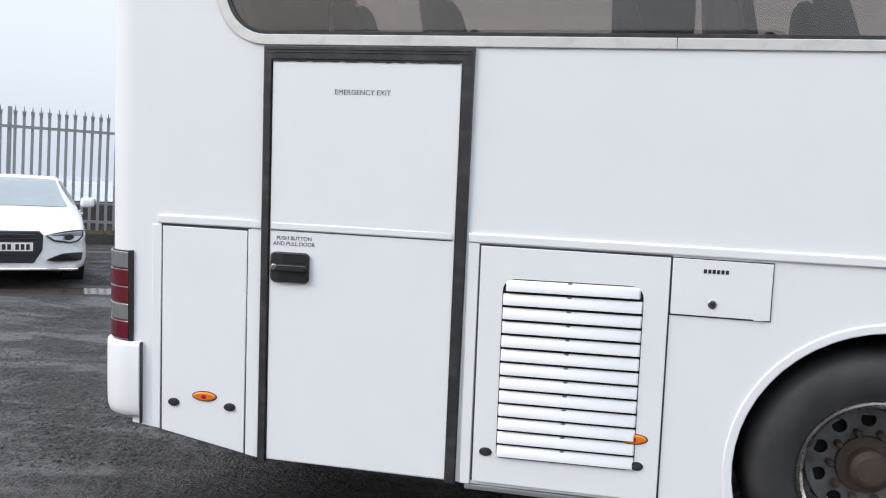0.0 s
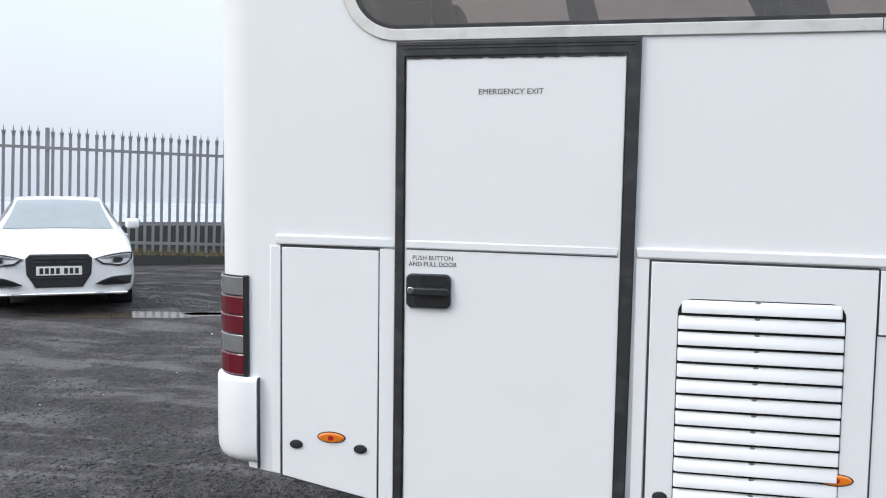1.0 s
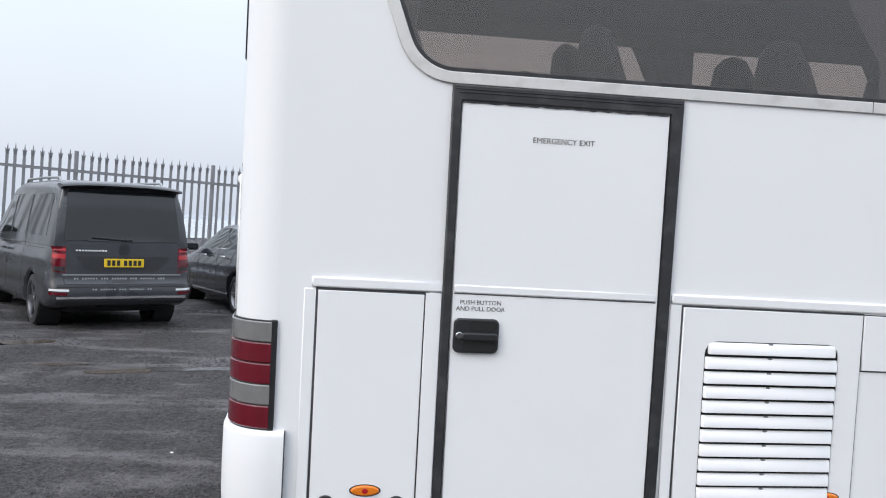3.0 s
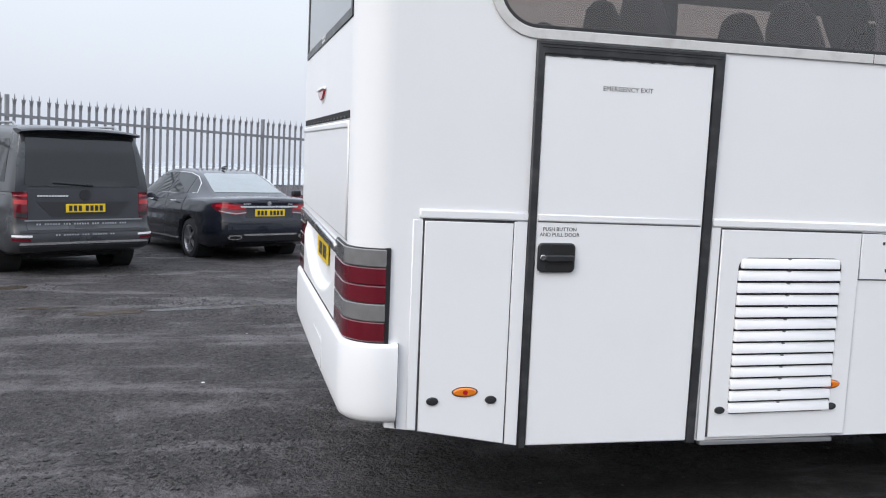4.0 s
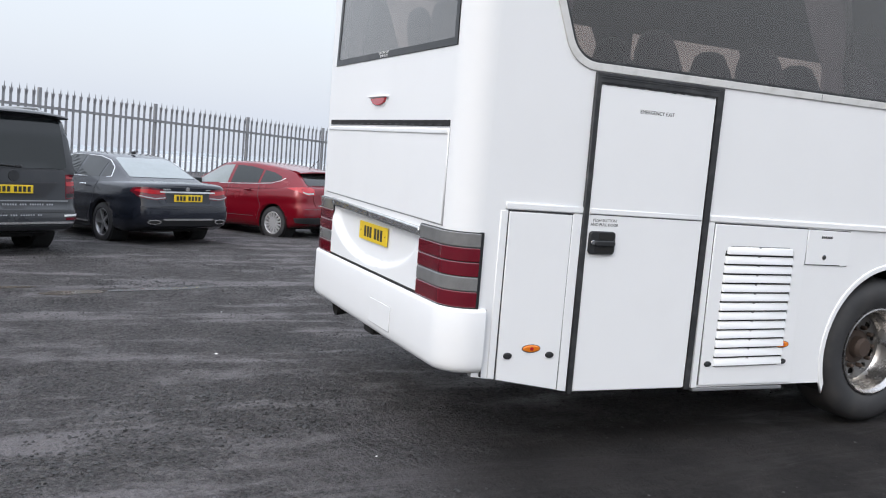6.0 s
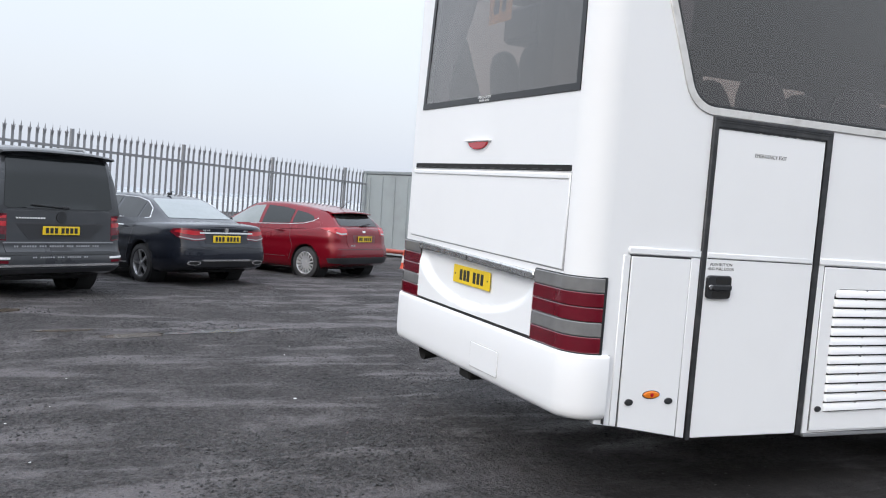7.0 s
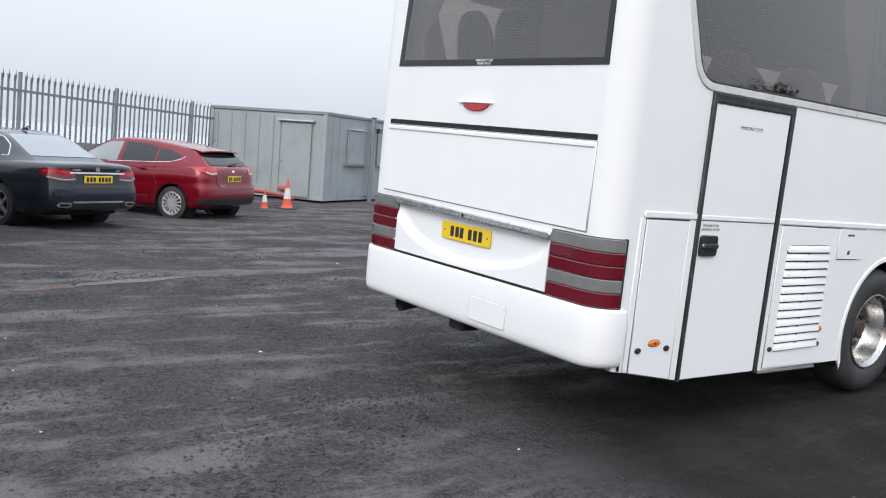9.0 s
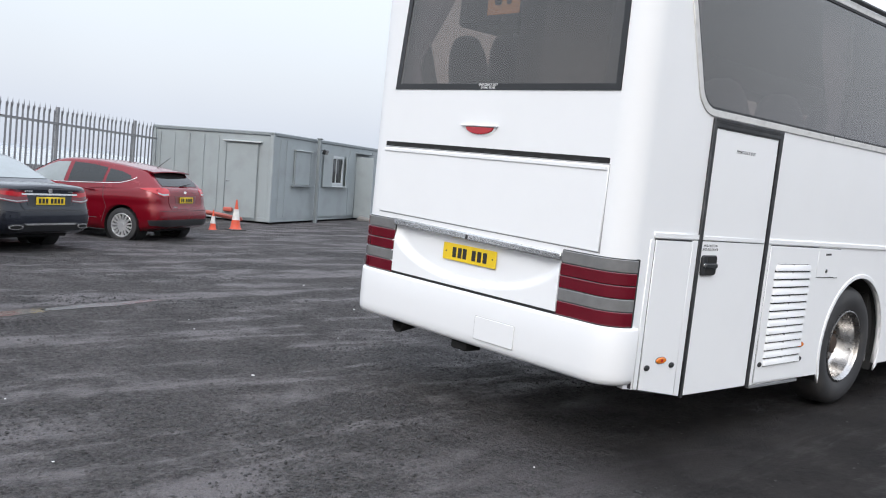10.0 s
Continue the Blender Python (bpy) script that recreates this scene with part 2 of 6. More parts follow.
def cut(ob, cutters):
    """Takes bmeshes out of a mesh object."""
    for c in cutters:
        me = bpy.data.meshes.new("cutter")
        bmesh.ops.recalc_face_normals(c, faces=c.faces)
        c.to_mesh(me)
        c.free()
        co = bpy.data.objects.new("cutter", me)
        scene.collection.objects.link(co)
        co.matrix_world = ob.matrix_world
        keep, ob.parent = ob.parent, None
        md = ob.modifiers.new("cut", "BOOLEAN")
        md.object, md.operation, md.solver = co, "DIFFERENCE", "EXACT"
        bpy.context.view_layer.update()
        done = bpy.data.meshes.new_from_object(ob.evaluated_get(bpy.context.evaluated_depsgraph_get()))
        ob.modifiers.clear()
        ob.data = done
        ob.parent = keep
        bpy.data.objects.remove(co)
        bpy.data.meshes.remove(me)
    return ob


# ---- ground, water, far shore ----
def smooth01(v):
    v = min(1.0, max(0.0, v))
    return v * v * (3 - 2 * v)


PUDDLES = ((-4.35, 6.55, 1.25, 0.33, 0.30, 0.030, 1), (-3.25, 7.05, 0.60, 0.18, 0.35, 0.030, 1), (-1.62, 5.62, 0.36, 0.13, 0.30, -0.020, 1), (-0.75, 5.86, 0.70, 0.10, 0.25, -0.020, 0), (-2.30, 5.85, 0.30, 0.07, 0.1, 0.0, 1), (3.95, -0.75, 0.5, 0.22, 0.1, -0.118, 1))


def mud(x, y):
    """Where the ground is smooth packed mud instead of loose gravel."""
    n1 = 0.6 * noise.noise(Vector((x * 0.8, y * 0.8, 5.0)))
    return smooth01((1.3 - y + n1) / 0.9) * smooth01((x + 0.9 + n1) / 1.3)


def level(x, y):
    """Height of the yard: a gentle rise under the far bank, shallow ruts."""
    rise = 0.10 * smooth01((-3.3 - x) / 1.9) * (1 - 0.6 * smooth01((y - 9.5) / 2.5))
    dip = -0.115 * (1 - smooth01((y - 1.5) / 7.0))
    far = 1 - smooth01((math.hypot(x + 1, y - 5) - 22) / 12)
    ruts = 0.018 * noise.noise(Vector((x * 0.35 + 3, y * 0.9, 0.0))) + 0.010 * noise.noise(Vector((x * 1.3, y * 2.2, 4.0)))
    fine = 0.012 * noise.noise(Vector((x * 4.0, y * 5.0, 9.0))) + 0.006 * noise.noise(Vector((x * 9.0, y * 9.0, 2.0)))
    h = (rise + dip + (ruts + fine) * (1 - 0.6 * mud(x, y) if -6 < y < 4 and -5 < x < 8 else 1)) * far
    for cx, cy, a, b, rot, z, m in PUDDLES:
        dx, dy = x - cx, y - cy
        u, v = (dx * math.cos(rot) + dy * math.sin(rot)) / (a * 1.25), (dy * math.cos(rot) - dx * math.sin(rot)) / (b * 1.5 + 0.12)
        d = math.hypot(u, v)
        if d < 1.6:
            h += (z - 0.004 - h) * smooth01((1.6 - d) / 0.6)
    return h


def ground_material():
    m = bpy.data.materials.new("wet_black_gravel")
    m.use_nodes = True
    n, l = m.node_tree.nodes, m.node_tree.links
    b = n["Principled BSDF"]
    tc = n.new("ShaderNodeTexCoord")

    def tex(scale, detail, rough=0.6, stretch=None, dist=0.0):
        t = n.new("ShaderNodeTexNoise")
        t.inputs["Scale"].default_value, t.inputs["Detail"].default_value = scale, detail
        t.inputs["Roughness"].default_value, t.inputs["Distortion"].default_value = rough, dist
        if stretch:
            mp = n.new("ShaderNodeMapping")
            mp.inputs["Scale"].default_value = stretch
            mp.inputs["Rotation"].default_value = (0, 0, radians(-14))
            l.new(tc.outputs["Object"], mp.inputs["Vector"])
            l.new(mp.outputs[0], t.inputs["Vector"])
        else:
            l.new(tc.outputs["Object"], t.inputs["Vector"])
        return t.outputs["Fac"]

    def span(src, a, b2, c=0.0, d=1.0):
        r = n.new("ShaderNodeMapRange")
        for key, v in zip(("From Min", "From Max", "To Min", "To Max"), (a, b2, c, d)):
            r.inputs[key].default_value = v
        l.new(src, r.inputs["Value"])
        return r.outputs[0]

    def maths(op, a, b2):
        r = n.new("ShaderNodeMath")
        r.operation = op
        for i, v in enumerate((a, b2)):
            if isinstance(v, (int, float)):
                r.inputs[i].default_value = v
            else:
                l.new(v, r.inputs[i])
        return r.outputs[0]

    tracks = tex(0.85, 9, 0.68, (0.42, 2.4, 1), 0.7)
    blotch = tex(1.6, 8, 0.65)
    grit = tex(42, 5, 0.7)
    vor = n.new("ShaderNodeTexVoronoi")
    vor.inputs["Scale"].default_value = 34
    vor.inputs["Randomness"].default_value = 1.0
    l.new(tc.outputs["Object"], vor.inputs["Vector"])
    vor2 = n.new("ShaderNodeTexVoronoi")
    vor2.inputs["Scale"].default_value = 90
    l.new(tc.outputs["Object"], vor2.inputs["Vector"])
    lumps2 = tex(18, 4, 0.65)
    wet = span(maths("ADD", maths("MULTIPLY", tracks, 0.7), maths("MULTIPLY", blotch, 0.3)), 0.485, 0.56)
    stone = span(vor.outputs["Distance"], 0.0, 0.55, 1.0, 0.0)
    c1 = n.new("ShaderNodeMixRGB")
    c1.inputs[1].default_value, c1.inputs[2].default_value = (0.019, 0.0174, 0.0180, 1), (0.205, 0.187, 0.190, 1)
    l.new(span(maths("ADD", maths("ADD", maths("MULTIPLY", grit, 0.5), maths("MULTIPLY", lumps2, 0.25)), maths("MULTIPLY", blotch, 0.25)), 0.40, 0.62), c1.inputs[0])
    c2 = n.new("ShaderNodeMixRGB")
    l.new(c1.outputs[0], c2.inputs[1])
    l.new(vor.outputs["Color"], c2.inputs[2])
    hs = n.new("ShaderNodeHueSaturation")
    hs.inputs["Saturation"].default_value, hs.inputs["Value"].default_value = 0.06, 0.17
    l.new(vor.outputs["Color"], hs.inputs["Color"])
    l.new(hs.outputs[0], c2.inputs[2])
    c2.inputs[0].default_value = 0.35
    c3 = n.new("ShaderNodeMixRGB")
    l.new(c2.outputs[0], c3.inputs[1])
    c3.inputs[2].default_value = (0.120, 0.109, 0.112, 1)
    l.new(maths("MULTIPLY", wet, 0.62), c3.inputs[0])
    sep = n.new("ShaderNodeSeparateXYZ")
    l.new(tc.outputs["Object"], sep.inputs[0])
    warp = maths("MULTIPLY", maths("SUBTRACT", tex(0.9, 3), 0.5), 1.6)
    mud_shade_mask = maths("MULTIPLY", span(maths("SUBTRACT", sep.outputs["Y"], warp), 1.3, 0.3), span(maths("ADD", sep.outputs["X"], warp), -0.9, 0.4))
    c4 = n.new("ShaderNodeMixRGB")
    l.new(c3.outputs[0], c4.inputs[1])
    # packed mud, painted near black to carry the coach's shade as well
    mud_shade_col = n.new("ShaderNodeMixRGB")
    mud_shade_col.inputs[1].default_value, mud_shade_col.inputs[2].default_value = (0.006, 0.0055, 0.0055, 1), (0.015, 0.0135, 0.0125, 1)
    l.new(span(blotch, 0.35, 0.65), mud_shade_col.inputs[0])
    l.new(mud_shade_col.outputs[0], c4.inputs[2])
    l.new(maths("MULTIPLY", mud_shade_mask, 0.9), c4.inputs[0])
    l.new(c4.outputs[0], b.inputs["Base Color"])
    l.new(span(maths("ADD", maths("MULTIPLY", wet, 0.85), maths("MULTIPLY", grit, 0.25)), 0.1, 1.0, 0.90, 0.50), b.inputs["Roughness"])
    l.new(span(mud_shade_mask, 0, 1, 0.14, 0.11), b.inputs["Specular IOR Level"])
    lumps = tex(7.5, 6, 0.7)
    height = maths("ADD", maths("ADD", maths("MULTIPLY", lumps, 2.2), maths("MULTIPLY", lumps2, 1.2)), maths("ADD", maths("MULTIPLY", stone, 0.5), maths("ADD", maths("MULTIPLY", grit, 0.5), maths("MULTIPLY", vor2.outputs["Distance"], 0.3))))
    bp = n.new("ShaderNodeBump")
    bp.inputs["Distance"].default_value = 0.075
    l.new(maths("MULTIPLY", span(wet, 0, 1, 1.0, 0.55), span(mud_shade_mask, 0, 1, 1.0, 0.30)), bp.inputs["Strength"])
    l.new(height, bp.inputs["Height"])
    l.new(bp.outputs[0], b.inputs["Normal"])
    return m


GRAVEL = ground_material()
STONE_D = pbr("wet_dark_stone_chip", (0.022, 0.021, 0.021), 0.45, var=0.6, scale=30, fine=200, bump=0.3)
STONE = pbr("grey_stone_chip", (0.050, 0.047, 0.047), 0.6, var=0.6, scale=30, fine=200, bump=0.3)
MUD_WATER = pbr("brown_puddle_water", (0.095, 0.078, 0.062), 0.13, var=0.25, scale=1.5, fine=9, rvar=0.04, spec=0.45)
DAMP = pbr("thin_film_of_water", (0.06, 0.056, 0.055), 0.24, var=0.4, scale=3, fine=14, rvar=0.12, bump=0.25)
# water and shore bases paled towards the sky: distance haze put into colour
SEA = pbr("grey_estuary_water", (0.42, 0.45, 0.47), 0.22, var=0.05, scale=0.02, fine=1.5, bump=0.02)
SHORE = pbr("far_shore_haze_in_colour", (0.66, 0.70, 0.74), 0.9, var=0.06, scale=0.01, fine=0.1)
GALV = pbr("galvanised_steel", (0.25, 0.255, 0.265), 0.5, metal=0.35, var=0.22, scale=5, fine=45, bump=0.08)
WALL_C = pbr("dark_stained_sea_wall", (0.055, 0.055, 0.052), 0.85, var=0.4, scale=1.2, fine=16, bump=0.5)
GRASS = pbr("dead_grass", (0.15, 0.125, 0.06), 0.85, var=0.5, scale=3, fine=40)

STEPS = [-400, -150, -70, -40, -28, -20]
xs = sorted(set(STEPS + [round(-8 + 0.07 * i, 3) for i in range(190)] + [-14, -12, -10.5, 8, 10, 12] + [16, 20, 28, 40, 70, 150, 400, 1500, -1500]))
ys = sorted(set([-1500, -400, -150, -60, -30, -15, -9, -7] + [round(-3 + 0.07 * i, 3) for i in range(176)] + [10, 11, 12, 13, 14, 15, 16, 18] + [20, 23, 28, 36, 50, 80, 150, 400, 1500]))
bm = bmesh.new()
grid = [[bm.verts.new((x, y, level(x, y))) for x in xs] for y in ys]
for a, b in zip(grid, grid[1:]):
    for i in range(len(xs) - 1):
        bm.faces.new((a[i], a[i + 1], b[i + 1], b[i]))
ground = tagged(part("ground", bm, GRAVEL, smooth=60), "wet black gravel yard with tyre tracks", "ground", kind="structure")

# fence line: posts 2.73 m apart


def fence_at(k):
    a = 0.5022 + 0.0023 * k
    return Vector((-2.103 + 2.733 * k * math.cos(a), 15.43 + 2.733 * k * math.sin(a)))


def fence_top(k):
    return 2.665 - 0.0674 * k


bm = bmesh.new()
vs = [bm.verts.new(p) for p in ((-1500, -220, 0.06), (1500, 1450, 0.06), (1500, 4000, 0.06), (-1500, 4000, 0.06))]
off = Vector((-0.5, 0.866, 0)) * 12
for v, p in zip(vs, ((-700, -365), (700, 440), (700, 4500), (-4000, 4500))):
    v.co = Vector((p[0] - 2.3, p[1] + 15.1, 0.07)) + off
bm.faces.new(vs)
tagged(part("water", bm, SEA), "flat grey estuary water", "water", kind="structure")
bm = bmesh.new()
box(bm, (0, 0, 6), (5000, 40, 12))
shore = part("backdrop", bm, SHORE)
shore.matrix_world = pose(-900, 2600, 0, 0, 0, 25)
tagged(shore, "low far shore across the water, haze painted into its colour", "backdrop", kind="structure")

bm = bmesh.new()
prev = None
for k in range(-12, -1):
    a, b = fence_at(k), fence_at(k + 1)
    c, d = (a + b) / 2 + Vector((-0.5, 0.87)) * 2.2, b - a
    box(bm, (c.x, c.y, 0.42), (d.length + 0.02, 0.35, 1.05), 0.03, Matrix.Rotation(math.atan2(d.y, d.x), 4, "Z"))
tagged(part("wall_sea", bm, WALL_C), "dark stained low concrete sea wall", "wall", kind="structure")


# ---- palisade fence ----
def build_fence():
    pale_me = None
    pale = flat([[(-0.028, 0), (0.028, 0), (0.028, 2.18), (0.040, 2.30), (0.016, 2.27), (0.0, 2.40), (-0.016, 2.27), (-0.040, 2.30), (-0.028, 2.18)]], 0.006)
    bmesh.ops.transform(pale, matrix=SIDE, verts=pale.verts)
    for v in pale.verts:
        v.co.y += 0.9 * abs(v.co.x) if v.co.z < 2.2 else 0.3 * abs(v.co.x)
    pale_me = bpy.data.meshes.new("pale")
    pale.to_mesh(pale_me)
    pale.free()
    pale_me.materials.append(GALV)
    for k in range(-6, 4):
        a, b = fence_at(k), fence_at(k + 1)
        last = k == 3
        d = b - a
        length = d.length
        top = fence_top(k)
        ang = math.degrees(math.atan2(d.y, d.x))
        base = top - 2.37
        drop = math.degrees(math.atan2(fence_top(k + 1) - top, length))
        f = thing("palisade_fence", pose(a.x, a.y, base, 0, -drop, ang), "galvanised steel palisade fence panel with spiked pales", "fence", "palisade fence panels")
        part("post", boxed((0, 0.06, 1.18), (0.075, 0.06, 2.38), 0.008), GALV, f)
        if last:
            length = 0.9
        for z in (0.20, 2.0):
            bm = bmesh.new()
            box(bm, (length / 2, 0.035, z), (length, 0.05, 0.012))
            box(bm, (length / 2, 0.013, z - 0.025), (length, 0.006, 0.05))
            part("rail", bm, GALV, f)
        n = int((length - 0.06) / 0.155)
        for i in range(n):
            p = new("pale", pale_me)
            p.parent = f
            p.matrix_basis = pose(0.11 + i * 0.155, random.uniform(-0.004, 0.004), random.uniform(-0.008, 0.008), 0, random.uniform(-0.5, 0.5), 0)


build_fence()


# ---- the coach ----
coach = thing("coach", pose(0, 0, 0.041, 1.618, 0.45, 0), "white single-deck coach with black-framed emergency door", "coach")
R = 0.16          # rear corner radius
W = 2.50          # width
LEN = 11.9
AX, AZ, AR = 3.345, 0.395, 0.585    # rear axle, arch
FAX = 9.3


def waist(x):
    return 1.247 - 0.0095 * (x - 0.3)


def arch(cx, z0, n=18):
    a0 = math.degrees(math.asin((z0 - AZ) / AR))
    return [(cx + AR * math.cos(radians(180 - a0 - (180 - 2 * a0) * i / n)), AZ + AR * math.sin(radians(180 - a0 - (180 - 2 * a0) * i / n))) for i in range(n + 1)]


def win_outline(d):
    """The long side window, leaning rear edge, rounded lower corner, grown by d."""
    lean = -0.345
    x0, z0, z1, x1 = 0.575 - d, 2.078 - d, 3.02 + d, 11.3 + d
    r = 0.17 + d
    pts = []
    for i in range(8):
        t = radians(200 + 70 * i / 7)
        pts.append((x0 + r * 1.02 + r * 1.02 * math.cos(t) + 0.02, z0 + r + r * math.sin(t)))
    pts += [(x1, z0), (x1 + 0.1, z1)]
    pts.append((x0 + lean * (z1 - z0 - r * 0.7) + 0.0, z1))
    return pts


bottom = [(R, 0.345), (0.30, 0.325), (0.70, 0.25), (0.80, 0.236), (1.70, 0.222)] + arch(AX, 0.21) + arch(FAX, 0.21) + [(LEN, 0.24)]
side_out = bottom + [(LEN, 3.06), (R, 3.06)]


def build_shell():
    inner = list(reversed(win_outline(0.0)))
    part("near_side_wall", on_side([side_out, inner], 0.04), WHITE, coach, "smooth white painted side panel")
    bm = on_side([side_out, inner], 0.04)
    on(bm, Matrix.Translation((0, W, 0)) @ Matrix.Diagonal((1, -1, 1, 1)))
    bmesh.ops.reverse_faces(bm, faces=bm.faces)
    part("far_side_wall", bm, WHITE, coach)
    rw = [(0.160, 2.10), (2.225, 2.10), (2.13, 3.0), (0.165, 3.0)]
    rear_out = [(R, 0.70), (W - R, 0.70), (W - R, 3.06), (R, 3.06)]
    low = [(0.452, 0.742), (2.078, 0.742), (2.078, 1.066), (0.452, 1.066)]
    part("rear_wall", on_rear([rear_out, list(reversed(rw)), list(reversed(low))], 0.04), WHITE, coach)
    for name, cy, a0 in (("near_corner", R, 180), ("far_corner", W - R, 90)):
        bm = bmesh.new()
        cols = []
        for i in range(13):
            t = radians(a0 + 90 * i / 12)
            cols.append([bm.verts.new((R + q * math.cos(t), cy + q * math.sin(t), z)) for q, z in ((R, 0.42), (R, 3.06), (R - 0.04, 3.06), (R - 0.04, 0.42))])
        for A, B in zip(cols, cols[1:]):
            for k in range(4):
                bm.faces.new((A[k], B[k], B[(k + 1) % 4], A[(k + 1) % 4]))
        bmesh.ops.recalc_face_normals(bm, faces=bm.faces)
        part(name, bm, WHITE, coach, smooth=40)
    # roof: domed, lofted from the wall tops
    bm = bmesh.new()
    rings = []
    for x, s, up in ((0.0, 0.0, 0.0), (0.01, 0.0, 0.06), (0.06, 0.05, 0.16), (0.20, 0.14, 0.24), (0.5, 0.2, 0.28), (LEN - 0.4, 0.2, 0.28), (LEN, 0.0, 0.0)):
        ring = []
        for i in range(17):
            t = i / 16
            y = t * W
            edge = min(1.0, min(t, 1 - t) / 0.13)
            h = math.sin(min(1.0, edge) * math.pi / 2) ** 0.7
            xx = x + (R * (1 - math.sqrt(max(0, 1 - (1 - min(y, W - y) / R) ** 2))) if min(y, W - y) < R and x < 0.3 else 0)
            ring.append(bm.verts.new((xx, y, 3.06 + up * h)))
        rings.append(ring)
    for A, B in zip(rings, rings[1:]):
        for k in range(16):
            bm.faces.new((A[k], A[k + 1], B[k + 1], B[k]))
    bmesh.ops.recalc_face_normals(bm, faces=bm.faces)
    part("roof", bm, WHITE, coach, smooth=50)
    bm = bmesh.new()
    tube(bm, [(0.35, -0.012, 3.09), (LEN - 0.3, -0.012, 3.09)], 0.02, 8)
    part("gutter", bm, RUBBER, coach, "dark roof gutter strip")
    # front with an open windscreen
    ws = rounded(0.15, 1.35, 2.35, 2.95, 0.12)
    bm = on_rear([[(0, 0.3), (W, 0.3), (W, 3.06), (0, 3.06)], list(reversed(ws))], 0.04)
    on(bm, Matrix.Translation((LEN, 0, 0)))
    part("front_wall", bm, WHITE, coach)
    bm = on_rear([ws], 0.006)
    on(bm, Matrix.Translation((LEN - 0.02, 0, 0)))
    g = part("windscreen", bm, TINT, coach)
    g.visible_shadow = False
    # floor, underside and wheel housings
    part("floor", boxed((LEN / 2 + 0.1, W / 2, 1.28), (LEN - 0.3, W - 0.1, 0.05)), INTERIOR, coach)
    part("ceiling_lining", boxed((LEN / 2 + 0.1, W / 2, 3.03), (LEN - 0.6, W - 0.12, 0.03)), INTERIOR, coach)
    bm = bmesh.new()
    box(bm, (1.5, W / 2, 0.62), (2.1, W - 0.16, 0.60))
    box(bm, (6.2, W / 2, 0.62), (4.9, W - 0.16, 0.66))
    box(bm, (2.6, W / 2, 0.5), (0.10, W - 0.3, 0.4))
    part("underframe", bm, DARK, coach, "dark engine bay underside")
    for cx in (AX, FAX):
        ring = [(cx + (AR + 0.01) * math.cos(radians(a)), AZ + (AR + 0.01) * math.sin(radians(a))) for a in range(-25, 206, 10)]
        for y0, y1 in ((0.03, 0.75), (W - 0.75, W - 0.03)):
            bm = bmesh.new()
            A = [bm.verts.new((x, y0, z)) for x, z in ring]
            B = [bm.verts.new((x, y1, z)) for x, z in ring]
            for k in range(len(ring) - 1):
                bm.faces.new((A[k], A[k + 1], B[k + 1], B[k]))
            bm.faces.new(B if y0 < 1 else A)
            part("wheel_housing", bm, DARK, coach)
    # white lip round the arch
    lip = [(AX + r * math.cos(radians(a)), AZ + r * math.sin(radians(a))) for r, rng in ((AR + 0.035, range(205, -26, -7)), (AR - 0.002, range(-25, 206, 7))) for a in rng]
    part("arch_lip", on_side([lip], 0.02, 0.008, 0.006, 2), WHITE, coach)
    part("mud_flap", boxed((AX + 0.56, 0.30, 0.42), (0.012, 0.42, 0.42), 0.003), GALV, coach, "grey plastic mud flap")


build_shell()


def strip_side(x0, x1, z0, z1, slope=True):
    return [(x0, waist(x0) + z0 if slope else z0), (x1, waist(x1) + z0 if slope else z0), (x1, waist(x1) + z1 if slope else z1), (x0, waist(x0) + z1 if slope else z1)]


